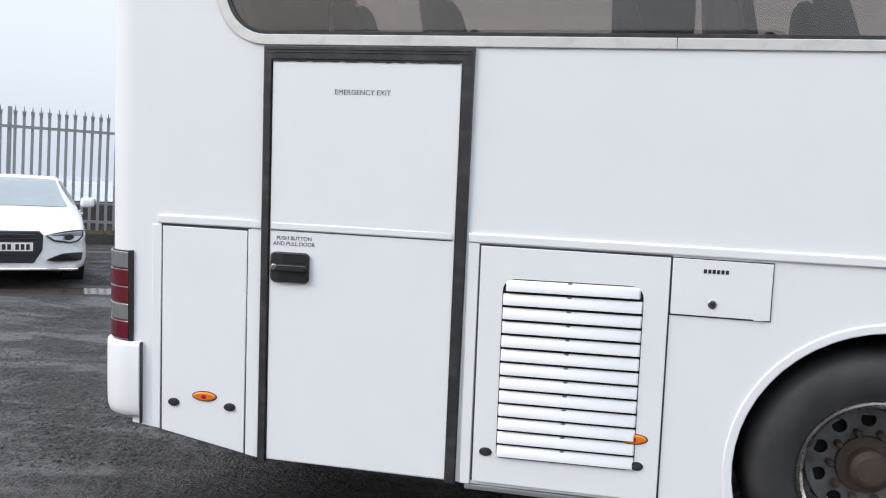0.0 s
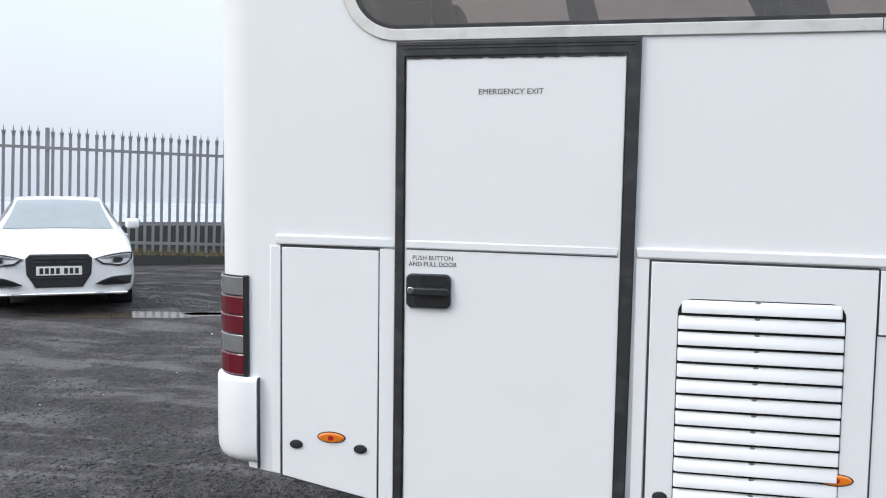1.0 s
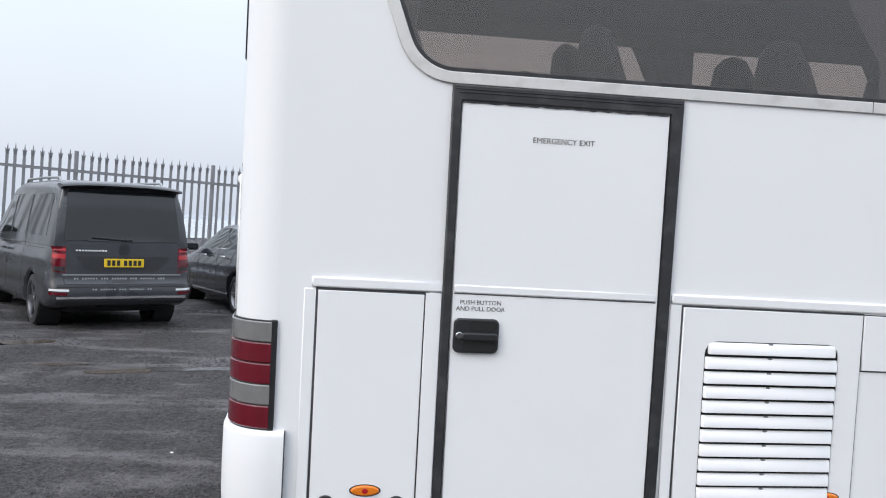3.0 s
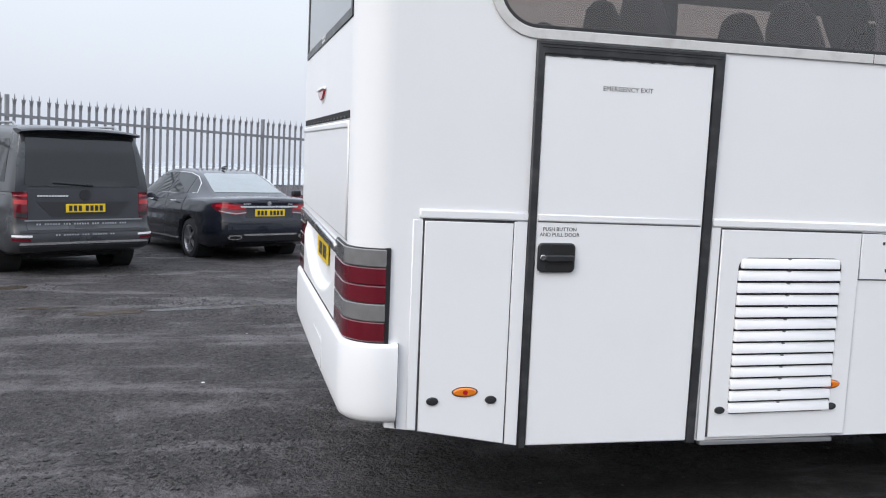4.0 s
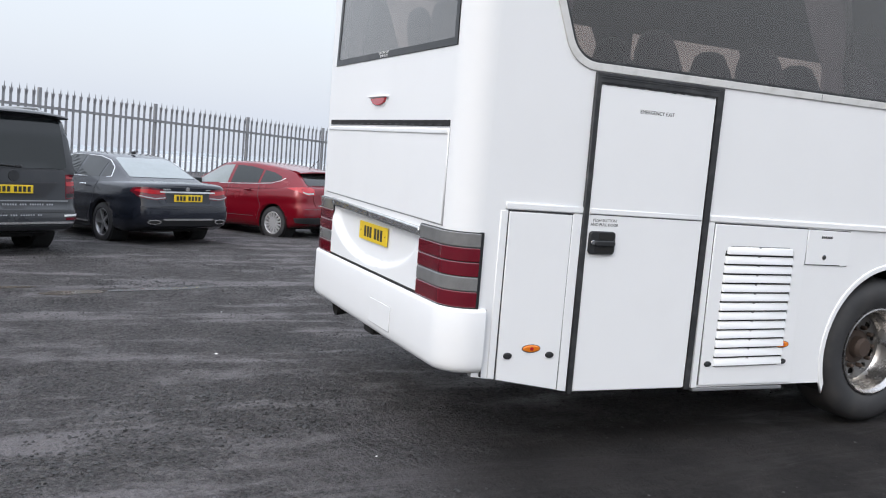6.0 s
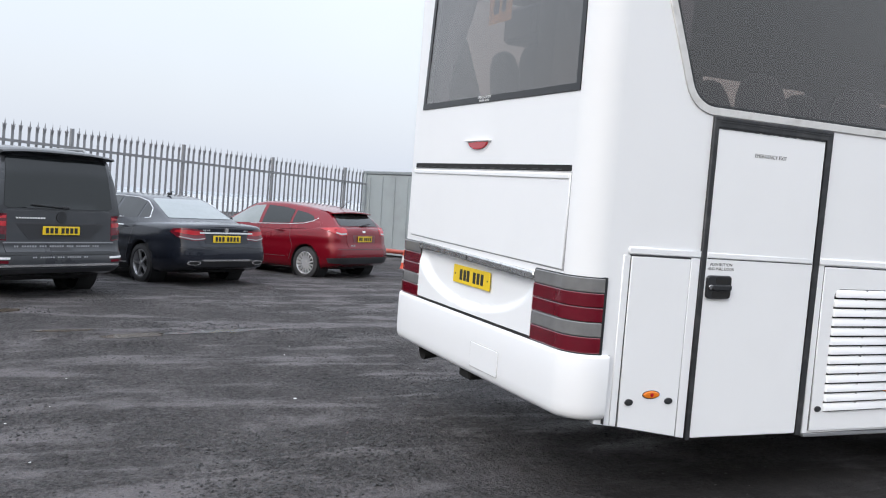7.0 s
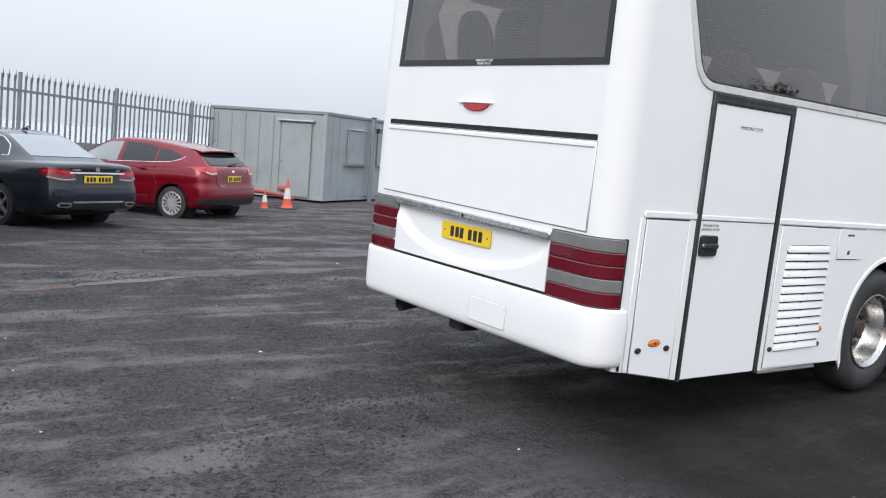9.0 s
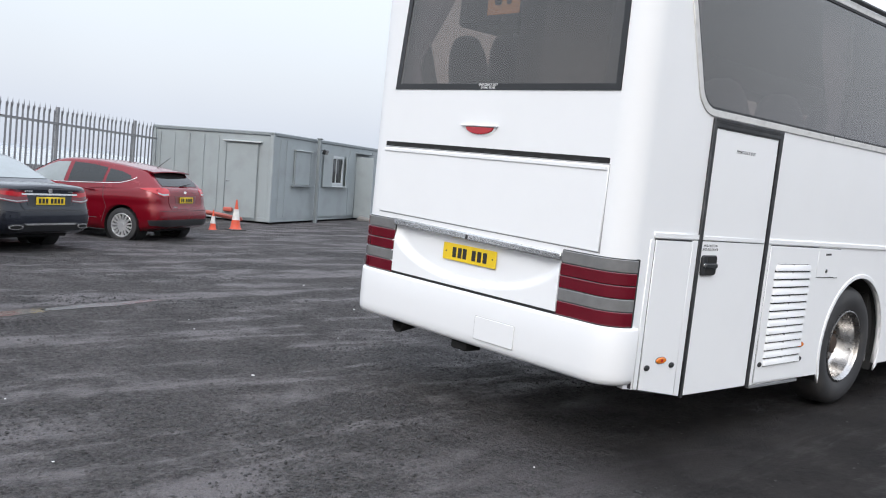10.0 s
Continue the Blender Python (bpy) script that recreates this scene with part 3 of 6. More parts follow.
def build_side_fittings():
    # waist rail
    for a, b, name in ((0.283, 0.768, "waist_rail"), (1.668, LEN - 0.1, "waist_rail")):
        part(name, on_side([strip_side(a, b, 0.008, 0.045)], 0.02, 0.012, 0.007, 2), WHITE2, coach)
    # rear service flap
    part("flap_seal", on_side([[(0.297, 0.32), (0.720, 0.245), (0.720, waist(0.7) + 0.006), (0.297, waist(0.3) + 0.006)]], 0.006, 0.002), GAP, coach)
    flap = part("service_flap", on_side([[(0.307, 0.326), (0.700, 0.253), (0.700, waist(0.70) - 0.004), (0.307, waist(0.3) - 0.004)]], 0.012, 0.009, 0.002), WHITE2, coach)
    part("pillar_strip", on_side([[(0.706, 0.250), (0.765, 0.240), (0.765, waist(0.7) + 0.004), (0.706, waist(0.70) + 0.004)]], 0.012, 0.008, 0.002), WHITE2, coach)
    part("pillar_strip", on_side([[(0.256, 0.335), (0.298, 0.327), (0.298, waist(0.3)), (0.256, waist(0.3))]], 0.012, 0.006, 0.003), WHITE2, coach)

    def marker(x, z, owner):
        m = part("side_marker", on_side([ellipse(x, z, 0.054, 0.020, 24)], 0.02, 0.018, 0.007, 2), AMBER, owner, "amber oval side marker lamp")
        part("bezel", on_side([ellipse(x, z, 0.060, 0.024, 24)], 0.012, 0.0105, 0.002), BLACK, m)
        part("bulb_spot", on_side([ellipse(x, z, 0.012, 0.010, 12)], 0.004, 0.0195, 0.001), RED_LENS2, m)

    def cap(x, z, owner):
        c = part("rubber_cap", on_side([ellipse(x, z, 0.027, 0.018, 18)], 0.014, 0.017, 0.004, 2), BLACK, owner, "black oval rubber blanking cap")
        part("cap_centre", on_side([ellipse(x, z, 0.016, 0.010, 14)], 0.004, 0.020, 0.001), RUBBER, c)

    marker(0.513, 0.494, flap)
    cap(0.367, 0.457, flap)
    cap(0.633, 0.456, flap)
    # emergency door
    ox0, ox1, oz0, oz1 = 0.766, 1.665, 0.222, 2.026
    door = part("emergency_door", on_side([[(0.806, 0.240), (1.608, 0.228), (1.612, 1.966), (0.806, 1.966)]], 0.016, 0.010, 0.004, 2), WHITE2, coach, "white emergency exit door")
    frame_out = [(ox0 + 0.002, 0.228), (0.802, 0.227), (0.802, 1.970), (1.614, 1.970), (1.604, 0.215), (1.650, 0.214), (ox1, oz1), (ox0, oz1)]
    fr = part("door_frame", on_side([frame_out], 0.026, 0.018, 0.005, 2), RUBBER, coach, "black rubber door surround")
    for d in (0.012, 0.024):
        part("frame_rib", on_side([[(ox0 + d, oz1 - d - 0.004), (ox1 - d, oz1 - d - 0.004), (ox1 - d, oz1 - d), (ox0 + d, oz1 - d)]], 0.004, 0.0205, 0.001), RUBBER, fr)
    part("door_rail", on_side([strip_side(0.812, 1.600, 0.012, 0.040)], 0.012, 0.015, 0.004, 2), WHITE2, door)
    # the rail's shadow drawn as a thin dark strip
    part("door_rail_shadow", on_side([strip_side(0.812, 1.600, 0.006, 0.010)], 0.004, 0.0115), GAP, door, "dark strip painted as the door rail's shadow")
    # ragged brushed edge of the rubber along the top of the leaf
    edge = [(0.806, 1.974)] + [(0.806 + 0.02 * i, 1.962 + 0.006 * noise.noise(Vector((i * 0.7, 3, 1)))) for i in range(41)] + [(1.612, 1.974)]
    part("frame_edge", on_side([edge], 0.004, 0.0135), RUBBER, fr)
    h = part("door_handle", on_side([rounded(0.815, 1.028, 0.988, 1.158, 0.022)], 0.02, 0.028, 0.006, 2), BLACK, door, "black recessed pull handle with key lock")
    part("recess", on_side([rounded(0.872, 1.112, 0.978, 1.150, 0.012)], 0.004, 0.0295), DARK, h)
    part("pull_bar", on_side([rounded(0.845, 1.076, 0.982, 1.106, 0.012)], 0.018, 0.042, 0.006, 2), BLACK, h)
    part("recess", on_side([rounded(0.850, 1.036, 0.980, 1.068, 0.010)], 0.004, 0.0292), DARK, h)
    part("key_lock", on_side([ellipse(0.835, 1.094, 0.014, 0.014, 16)], 0.012, 0.037, 0.003, 2), STEEL, h, "bright key lock")
    for words, x, z, size in (("EMERGENCY EXIT", 1.200, 1.829, 0.0300), ("PUSH BUTTON", 0.915, 1.2100, 0.0235), ("AND PULL DOOR", 0.915, 1.1860, 0.0235)):
        part("lettering", on(lettering(words, size), Matrix.Translation((x, -0.0106, z)) @ SIDE), INK, door, "black door lettering")
    # engine louvre panel
    px0, px1 = 1.722, 2.478
    part("louvre_seal", on_side([[(px0 - 0.008, 0.236), (px1 + 0.006, 0.226), (px1 + 0.006, waist(px1) + 0.004), (px0 - 0.008, waist(px0) + 0.004)]], 0.006, 0.002), GAP, coach)
    part("pillar_strip", on_side([[(1.668, 0.222), (px0 - 0.010, 0.220), (px0 - 0.010, waist(1.7) + 0.004), (1.668, waist(1.7) + 0.004)]], 0.012, 0.007, 0.002), WHITE2, coach)
    vent = rounded(1.818, 0.346, 2.382, 1.100, (0.02, 0.045, 0.05, 0.05))
    lp = part("louvre_panel", on_side([[(px0, 0.236), (px1, 0.226), (px1, waist(px1) - 0.004), (px0, waist(px0) - 0.004)], list(reversed(vent))], 0.014, 0.010, 0.002), WHITE2, coach, "white engine panel with louvres")
    part("vent_backing", on_side([rounded(1.80, 0.33, 2.40, 1.115, 0.04)], 0.003, 0.0045), DARK, lp)
    pitch = 0.754 / 13
    for i in range(13):
        z = 1.100 - pitch * (i + 0.5)
        inset = 0.012 if i in (0,) else 0.002
        bm = bmesh.new()
        # a bowed blade, top edge tucked in, lower edge proud
        prof = [(-0.0050, 0.0258), (-0.012, 0.0232), (-0.019, 0.011), (-0.0235, -0.010), (-0.0235, -0.0195), (-0.020, -0.021), (-0.008, -0.010)]
        xsb = [1.819 + inset, 1.826 + inset, 2.374 - inset, 2.381 - inset]
        cols = []
        for j, x in enumerate(xsb):
            q = 0.55 if j in (0, 3) else 1.0
            cols.append([bm.verts.new((x, 0.001 + y * q, z + h2)) for y, h2 in prof])
        for A, B in zip(cols, cols[1:]):
            for k in range(len(prof)):
                bm.faces.new((A[k], B[k], B[(k + 1) % len(prof)], A[(k + 1) % len(prof)]))
        bm.faces.new(cols[0]), bm.faces.new(cols[-1])
        bmesh.ops.recalc_face_normals(bm, faces=bm.faces)
        part("slat", bm, WHITE2, lp, smooth=45)
        part("rivet", on_side([ellipse(2.09, z + 0.0235, 0.010, 0.004, 8)], 0.004, 0.014), GALV, lp)
    marker(2.373, 0.479, lp)
    cap(1.775, 0.368, lp)
    cap(2.392, 0.368, lp)
    part("sill_strip", on_side([[(1.690, 0.196), (2.42, 0.184), (2.42, 0.206), (1.690, 0.218)]], 0.04, 0.004, 0.004), GALV, coach, "grey sill strip under the engine panel")
    # filler flap
    ff = part("filler_flap_seal", on_side([[(2.482, 0.994), (2.868, 0.990), (2.868, waist(2.86) - 0.001), (2.482, waist(2.48))]], 0.006, 0.002), GAP, coach)
    fl = part("filler_flap", on_side([[(2.487, 1.000), (2.80, 0.997), (2.806, 0.990), (2.864, 0.996), (2.864, waist(2.86) - 0.006), (2.487, waist(2.48) - 0.004)]], 0.012, 0.0085, 0.002), WHITE2, coach)
    part("panel_joint", on_side([[(2.4805, 0.222), (2.4855, 0.222), (2.4855, 0.99), (2.4805, 0.99)]], 0.004, 0.0005), GAP, coach)
    k = part("flap_lock", on_side([ellipse(2.645, 1.047, 0.018, 0.018, 18)], 0.008, 0.013, 0.003, 2), STEEL, fl, "bright round key lock")
    part("keyhole", on_side([ellipse(2.645, 1.047, 0.010, 0.010, 12)], 0.002, 0.0142), INK, k)
    for i in range(6):
        part("lettering_bar", on_side([rounded(2.605 + i * 0.0165, 1.168, 2.617 + i * 0.0165, 1.184, 0.002, 2)], 0.002, 0.0098), INK, fl)
    # lower panels ahead of the axle
    for x in (4.15, 5.45, 6.75, 8.05):
        part("panel_joint", on_side([[(x - 0.003, 0.24), (x + 0.003, 0.24), (x + 0.003, waist(x)), (x - 0.003, waist(x))]], 0.004, 0.001), GAP, coach)
    cap(4.05, 0.62, coach)


build_side_fittings()


def build_side_glass():
    # aluminium frame strip
    part("window_frame", on_side([win_outline(0.048), list(reversed(win_outline(0.004)))], 0.012, 0.009, 0.003, 2), ALU, coach, "dull aluminium window strip")
    part("window_seal", on_side([win_outline(0.006), list(reversed(win_outline(-0.012)))], 0.012, 0.004, 0.002), RUBBER, coach)
    part("strip_joint", on_side([[(2.449, 2.032), (2.452, 2.032), (2.452, 2.074), (2.449, 2.074)]], 0.002, 0.0095), GAP, coach)
    g = part("side_glass", on_side([win_outline(0.0)], 0.005, -0.006), TINT, coach, "tinted side window glass")
    g.visible_shadow = False
    bm = on_side([win_outline(0.0)], 0.005, -0.006)
    on(bm, Matrix.Translation((0, W, 0)) @ Matrix.Diagonal((1, -1, 1, 1)))
    g = part("side_glass", bm, TINT, coach)
    g.visible_shadow = False
    for x in (2.735, 4.40, 6.05, 7.7, 9.4):
        for flip in (False, True):
            bm = on_side([[(x - 0.02, 2.07), (x + 0.02, 2.07), (x + 0.02 - 0.205, 3.02), (x - 0.02 - 0.205, 3.02)]], 0.02, -0.014)
            if flip:
                on(bm, Matrix.Translation((0, W, 0)) @ Matrix.Diagonal((1, -1, 1, 1)))
            part("window_divider", bm, RUBBER, coach)


build_side_glass()


def build_interior():
    part("luggage_rack", boxed((LEN / 2 + 0.2, 2.18, 2.82), (LEN - 1.0, 0.48, 0.26), 0.03), INTERIOR, coach)

    def seat(x, y, up=0.0):
        s = part("coach_seat", boxed((x, y, 1.66), (0.46, 0.43, 0.14), 0.05, seg=2), SEAT, coach, "dark fabric coach seat", smooth=60)
        bm = bmesh.new()
        rings = []
        for z, w, t, dx in ((1.62, 0.40, 0.13, 0.0), (1.9, 0.44, 0.13, -0.06), (2.12, 0.42, 0.12, -0.11), (2.24, 0.36, 0.11, -0.14), (2.33, 0.26, 0.08, -0.155), (2.36, 0.12, 0.04, -0.16)):
            ring = []
            for i in range(14):
                a = 2 * math.pi * i / 14
                c, sn = math.cos(a), math.sin(a)
                ring.append(bm.verts.new((x - 0.22 + dx + t / 2 * math.copysign(abs(c) ** 0.6, c), y + w / 2 * math.copysign(abs(sn) ** 0.6, sn), z)))
            rings.append(ring)
        for A, B in zip(rings, rings[1:]):
            for i in range(14):
                bm.faces.new((A[i], A[(i + 1) % 14], B[(i + 1) % 14], B[i]))
        bm.faces.new(rings[-1])
        part("backrest", bm, SEAT, s, smooth=60)
        bm = bmesh.new()
        tube(bm, [(x - 0.3, y + 0.2, 1.9), (x - 0.1, y + 0.22, 1.92)], 0.02, 6)
        part("armrest", bm, SEAT, s)
        s.matrix_basis = pose(0, 0, up)

    for i in range(12):
        x = 0.95 + i * 0.83
        for y in (0.36, 0.82, 1.68, 2.14):
            if i or y > 1.6:
                seat(x, y, 0.0 if i else 0.22)
    # tied-back curtains at the pillars
    for side in (0, 1):
        for x in ((0.55, 2.62, 4.28, 5.93, 7.6) if side == 0 else (2.62, 4.28, 5.93, 7.6)):
            bm = bmesh.new()
            cols = []
            for i in range(13):
                t = i / 12
                col = []
                for z, wd, o in ((3.0, 0.50, -0.18), (2.7, 0.44, -0.12), (2.42, 0.30, -0.05), (2.25, 0.16, 0.0), (2.12, 0.20, 0.03), (1.95, 0.28, 0.05)):
                    yy = 0.09 + 0.022 * math.sin(i * 2.6 + z)
                    col.append(bm.verts.new((x + o + (t - 0.5) * wd, yy if side == 0 else W - yy, z)))
                cols.append(col)
            for A, B in zip(cols, cols[1:]):
                for k in range(5):
                    bm.faces.new((A[k], A[k + 1], B[k + 1], B[k]))
            part("curtain", bm, CURTAIN, coach, "grey tied-back curtain", smooth=60)
    bm = bmesh.new()
    for y in (0.03, W - 0.03):
        box(bm, (LEN / 2, y + (0.03 if y < 1 else -0.03), 1.68), (LEN - 0.5, 0.02, 0.78))
    part("wall_lining", bm, INTERIOR, coach)
    # dark partition added in the rear corner to block light from the far windows, and tied curtain beside the rear
    # glass
    partition = part("light_blocking_partition", boxed((0.52, 0.80, 2.15), (0.06, 1.42, 1.74), 0.02), PARTITION, coach, "dark partition added to block light behind the rear glass")
    part("partition_panel", boxed((0.485, 0.95, 2.10), (0.02, 0.60, 1.60), 0.01), INTERIOR, partition)
    bm = bmesh.new()
    cols = []
    for i in range(11):
        t = i / 10
        cols.append([bm.verts.new((0.14 + 0.03 * math.sin(i * 2.4 + z), 2.36 - wd * t, z)) for z, wd in ((3.0, 0.62), (2.75, 0.50), (2.5, 0.32), (2.32, 0.18), (2.15, 0.22), (1.95, 0.26))])
    for A, B in zip(cols, cols[1:]):
        for k in range(5):
            bm.faces.new((A[k], A[k + 1], B[k + 1], B[k]))
    part("curtain", bm, CURTAIN, coach, "grey tied-back rear curtain", smooth=60)
    # orange plaque behind the rear glass, with two plain dark shapes
    q = part("plaque", on_rear([[(1.10, 2.60), (1.40, 2.60), (1.40, 2.92), (1.10, 2.92)]], 0.004, -0.06), ORANGE, coach, "orange square plaque in the rear window")
    part("plaque_shape", on_rear([rounded(1.17, 2.66, 1.22, 2.84, 0.02)], 0.002, -0.055), INK, q)
    part("plaque_shape", on_rear([rounded(1.26, 2.66, 1.33, 2.86, 0.02)], 0.002, -0.055), INK, q)


build_interior()


def build_rear():
    # rear window
    o, i = [(0.150, 2.088), (2.240, 2.088), (2.145, 3.02), (0.155, 3.02)], [(0.192, 2.130), (2.195, 2.130), (2.105, 2.97), (0.196, 2.97)]
    part("rear_window_border", on_rear([o, list(reversed(i))], 0.008, 0.006, 0.002), BLACK, coach, "black border of the rear glass")
    g = part("rear_glass", on_rear([[(0.152, 2.094), (2.235, 2.094), (2.14, 3.01), (0.157, 3.01)]], 0.005, 0.001), TINT_R, coach, "dark tinted rear window glass")
    g.visible_shadow = False
    for words, z in (("EMERGENCY EXIT", 2.114), ("BREAK GLASS", 2.094)):
        part("lettering", on(lettering(words, 0.0225), Matrix.Translation((-0.0068, 1.245, z)) @ REAR), INK_W, coach, "white lettering on the rear glass border")
    # high brake light
    bl = part("high_brake_light", on_rear([ellipse(1.285, 1.838, 0.135, 0.050, 17, 180, 360)], 0.03, 0.014, 0.006, 2), RED_LENS2, coach, "red half-moon brake light")
    part("light_lip", on_rear([rounded(1.11, 1.840, 1.46, 1.851, 0.004)], 0.02, 0.022, 0.005, 2), WHITE2, bl)
    part("light_recess", on_rear([ellipse(1.285, 1.838, 0.155, 0.066, 17, 180, 360)], 0.004, 0.0025), WHITE2, bl)
    # ventilation slot with dark bars above the engine lid
    sl = part("vent_slot", on_rear([rounded(0.170, 1.664, 2.290, 1.698, 0.008)], 0.004, 0.003), DARK, coach, "dark ventilation slot")
    for k in range(16):
        y = 0.26 + k * 0.128
        part("slot_bar", on_rear([rounded(y, 1.668, y + 0.06, 1.676, 0.003, 2)], 0.006, 0.008), RUBBER, sl)
    # engine lid, upper
    part("lid_seal", on_rear([[(0.164, 1.135), (2.297, 1.160), (2.299, 1.660), (0.164, 1.660)]], 0.004, 0.002), pbr("pale_lid_gap", (0.35, 0.35, 0.36), 0.7), coach)
    lid = part("engine_lid", on_rear([[(0.170, 1.142), (2.292, 1.166), (2.296, 1.654), (0.168, 1.656)]], 0.016, 0.009, 0.004, 2), WHITE2, coach, "white engine lid")
    part("lid_ledge", on_rear([rounded(0.176, 1.622, 2.288, 1.650, 0.008)], 0.02, 0.017, 0.007, 3), WHITE2, lid)
    # chrome strip above the plate
    cs = part("chrome_strip", on_rear([[(0.440, 1.052), (2.085, 1.078), (2.085, 1.130), (0.440, 1.098)]], 0.03, 0.026, 0.010, 3), CHROME, coach, "worn chrome strip")
    part("strip_lock", on_rear([ellipse(1.28, 1.09, 0.012, 0.016, 12)], 0.004, 0.028), INK, cs)
    # lower lid with the sunken smile round the plate
    bm = bmesh.new()
    ny, nz = 60, 26
    gridv = []
    for a in range(ny + 1):
        y = 0.442 + (2.088 - 0.442) * a / ny
        col = []
        for c in range(nz + 1):
            z = 0.735 + (1.07 - 0.735) * c / nz
            e = math.hypot((y - 1.265) / 0.80, (1.075 - z) / 0.295)
            depth = 0.046 * smooth01((1.0 - e) / 0.10 + 0.5)
            col.append(bm.verts.new((-0.014 + depth, y, z)))
        gridv.append(col)
    for A, B in zip(gridv, gridv[1:]):
        for c in range(nz):
            bm.faces.new((A[c], B[c], B[c + 1], A[c + 1]))
    rim = [e for e in bm.edges if e.is_boundary]
    ex = bmesh.ops.extrude_edge_only(bm, edges=rim)
    bmesh.ops.translate(bm, vec=(0.03, 0, 0), verts=[v for v in ex["geom"] if isinstance(v, bmesh.types.BMVert)])
    bmesh.ops.recalc_face_normals(bm, faces=bm.faces)
    part("plate_panel", bm, WHITE2, coach, "white panel with a sunken curved plate recess", smooth=50)
    part("panel_gap", on_rear([[(0.42, 0.712), (2.10, 0.716), (2.10, 0.735), (0.42, 0.733)]], 0.004, 0.010), DARK, coach, "dark gap over the bumper")
    pl = part("number_plate", on_rear([rounded(1.018, 0.904, 1.548, 1.022, 0.008)], 0.004, -0.018, 0.001), YELLOW, coach, "yellow rear number plate with dark bars")
    for y in (1.43, 1.375, 1.325, 1.235, 1.18, 1.125):
        part("plate_bar", on_rear([rounded(y - 0.019, 0.926, y + 0.019, 0.998, 0.004, 2)], 0.002, -0.0168), INK, pl)
    for y in (1.052, 1.514):
        part("plate_screw", on_rear([ellipse(y, 0.963, 0.006, 0.006, 10)], 0.003, -0.016), BLACK, pl)

    # tail lamp clusters that wrap the corners
    bands = ((1.043, 1.118, GREY_LENS, "smoked clear"), (0.966, 1.039, RED_LENS, "dark red"), (0.888, 0.962, RED_LENS, "dark red"), (0.810, 0.884, GREY_LENS, "smoked clear"), (0.722, 0.806, RED_LENS, "dark red"))
    path = [(-0.012, 0.432 - 0.272 * t / 3) for t in range(4)]
    rr = R + 0.012
    path += [(R + rr * math.cos(radians(180 + 85 * t / 10)), R + rr * math.sin(radians(180 + 85 * t / 10))) for t in range(1, 11)]
    path += [(0.143, -0.0125)]

    def wrap(z0, z1, out, flip, bulge=0.0):
        bm = bmesh.new()
        cols = []
        for j, (x, y) in enumerate(path):
            a, b = Vector(path[max(0, j - 1)]), Vector(path[min(len(path) - 1, j + 1)])
            t = (b - a).normalized()
            nrm = Vector((t.y, -t.x))
            nrm = nrm if nrm.dot(Vector((x - 0.4, y - 0.4))) > 0 else -nrm
            e = 0.004
            col = []
            for o, z in ((-0.012, z0), (out, z0), (out + bulge, z0 + e), (out + bulge, z1 - e), (out, z1), (-0.012, z1)):
                p = Vector((x, y)) + nrm * o
                col.append(bm.verts.new((p.x, p.y if not flip else W - p.y, z)))
            cols.append(col)
        for A, B in zip(cols, cols[1:]):
            for k in range(6):
                bm.faces.new((A[k], B[k], B[(k + 1) % 6], A[(k + 1) % 6]))
        bm.faces.new(cols[0]), bm.faces.new(cols[-1])
        bmesh.ops.recalc_face_normals(bm, faces=bm.faces)
        return bm

    for flip in (False, True):
        body = part("tail_lamp", wrap(0.716, 1.123, -0.002, flip), BLACK, coach, "wrap-round tail lamp in red and smoked bands", smooth=35)
        for z0, z1, mt, word in bands:
            part("lens", wrap(z0, z1, 0.001, flip, 0.003), mt, body, word + " lamp lens", smooth=35)
        bm = bmesh.new()
        box(bm, (0.153, -0.004 if not flip else W + 0.004, 0.92), (0.024, 0.020, 0.41), 0.003)
        part("lamp_end", bm, BLACK, body)
    # bumper: a rounded shell that wraps both corners
    bm = bmesh.new()
    prof = [(0.0, 0.716), (0.020, 0.714), (0.027, 0.708), (0.030, 0.695), (0.031, 0.56), (0.030, 0.45), (0.027, 0.405), (0.018, 0.380), (0.002, 0.367), (-0.05, 0.362)]
    br = R
    track = [(0.205, 0.0), (0.17, 0.0)] + [(br + br * math.cos(radians(270 - 90 * t / 10)), br + br * math.sin(radians(270 - 90 * t / 10))) for t in range(11)] + [(0, W * q) for q in (0.2, 0.35, 0.5, 0.65, 0.8)]
    track += [(br + br * math.cos(radians(180 - 90 * t / 10)), W - br + br * math.sin(radians(180 - 90 * t / 10))) for t in range(11)] + [(0.17, W), (0.205, W)]
    cols = []
    for j, (x, y) in enumerate(track):
        a, b = Vector(track[max(0, j - 1)]), Vector(track[min(len(track) - 1, j + 1)])
        t = (b - a).normalized()
        nrm = Vector((t.y, -t.x))
        nrm = nrm if nrm.dot(Vector((x - 0.7, (y - W / 2) * 1.0))) > 0 else -nrm
        crown = 0.008 * (1 - ((y - W / 2) / (W / 2)) ** 2)
        cols.append([bm.verts.new((x + nrm.x * o - crown * (1 if o > 0 else 0), y + nrm.y * o, z)) for o, z in prof])
    for A, B in zip(cols, cols[1:]):
        for k in range(len(prof) - 1):
            bm.faces.new((A[k], B[k], B[k + 1], A[k + 1]))
    for c in (cols[0], cols[-1]):
        inner = [bm.verts.new((v.co.x, W / 2 + (v.co.y - W / 2) * 0.96, v.co.z)) for v in c]
        for k in range(len(c) - 1):
            bm.faces.new((c[k], c[k + 1], inner[k + 1], inner[k]))
    bmesh.ops.recalc_face_normals(bm, faces=bm.faces)
    bumper = part("bumper", bm, WHITE, coach, "smooth white wrap-round rear bumper", smooth=50)
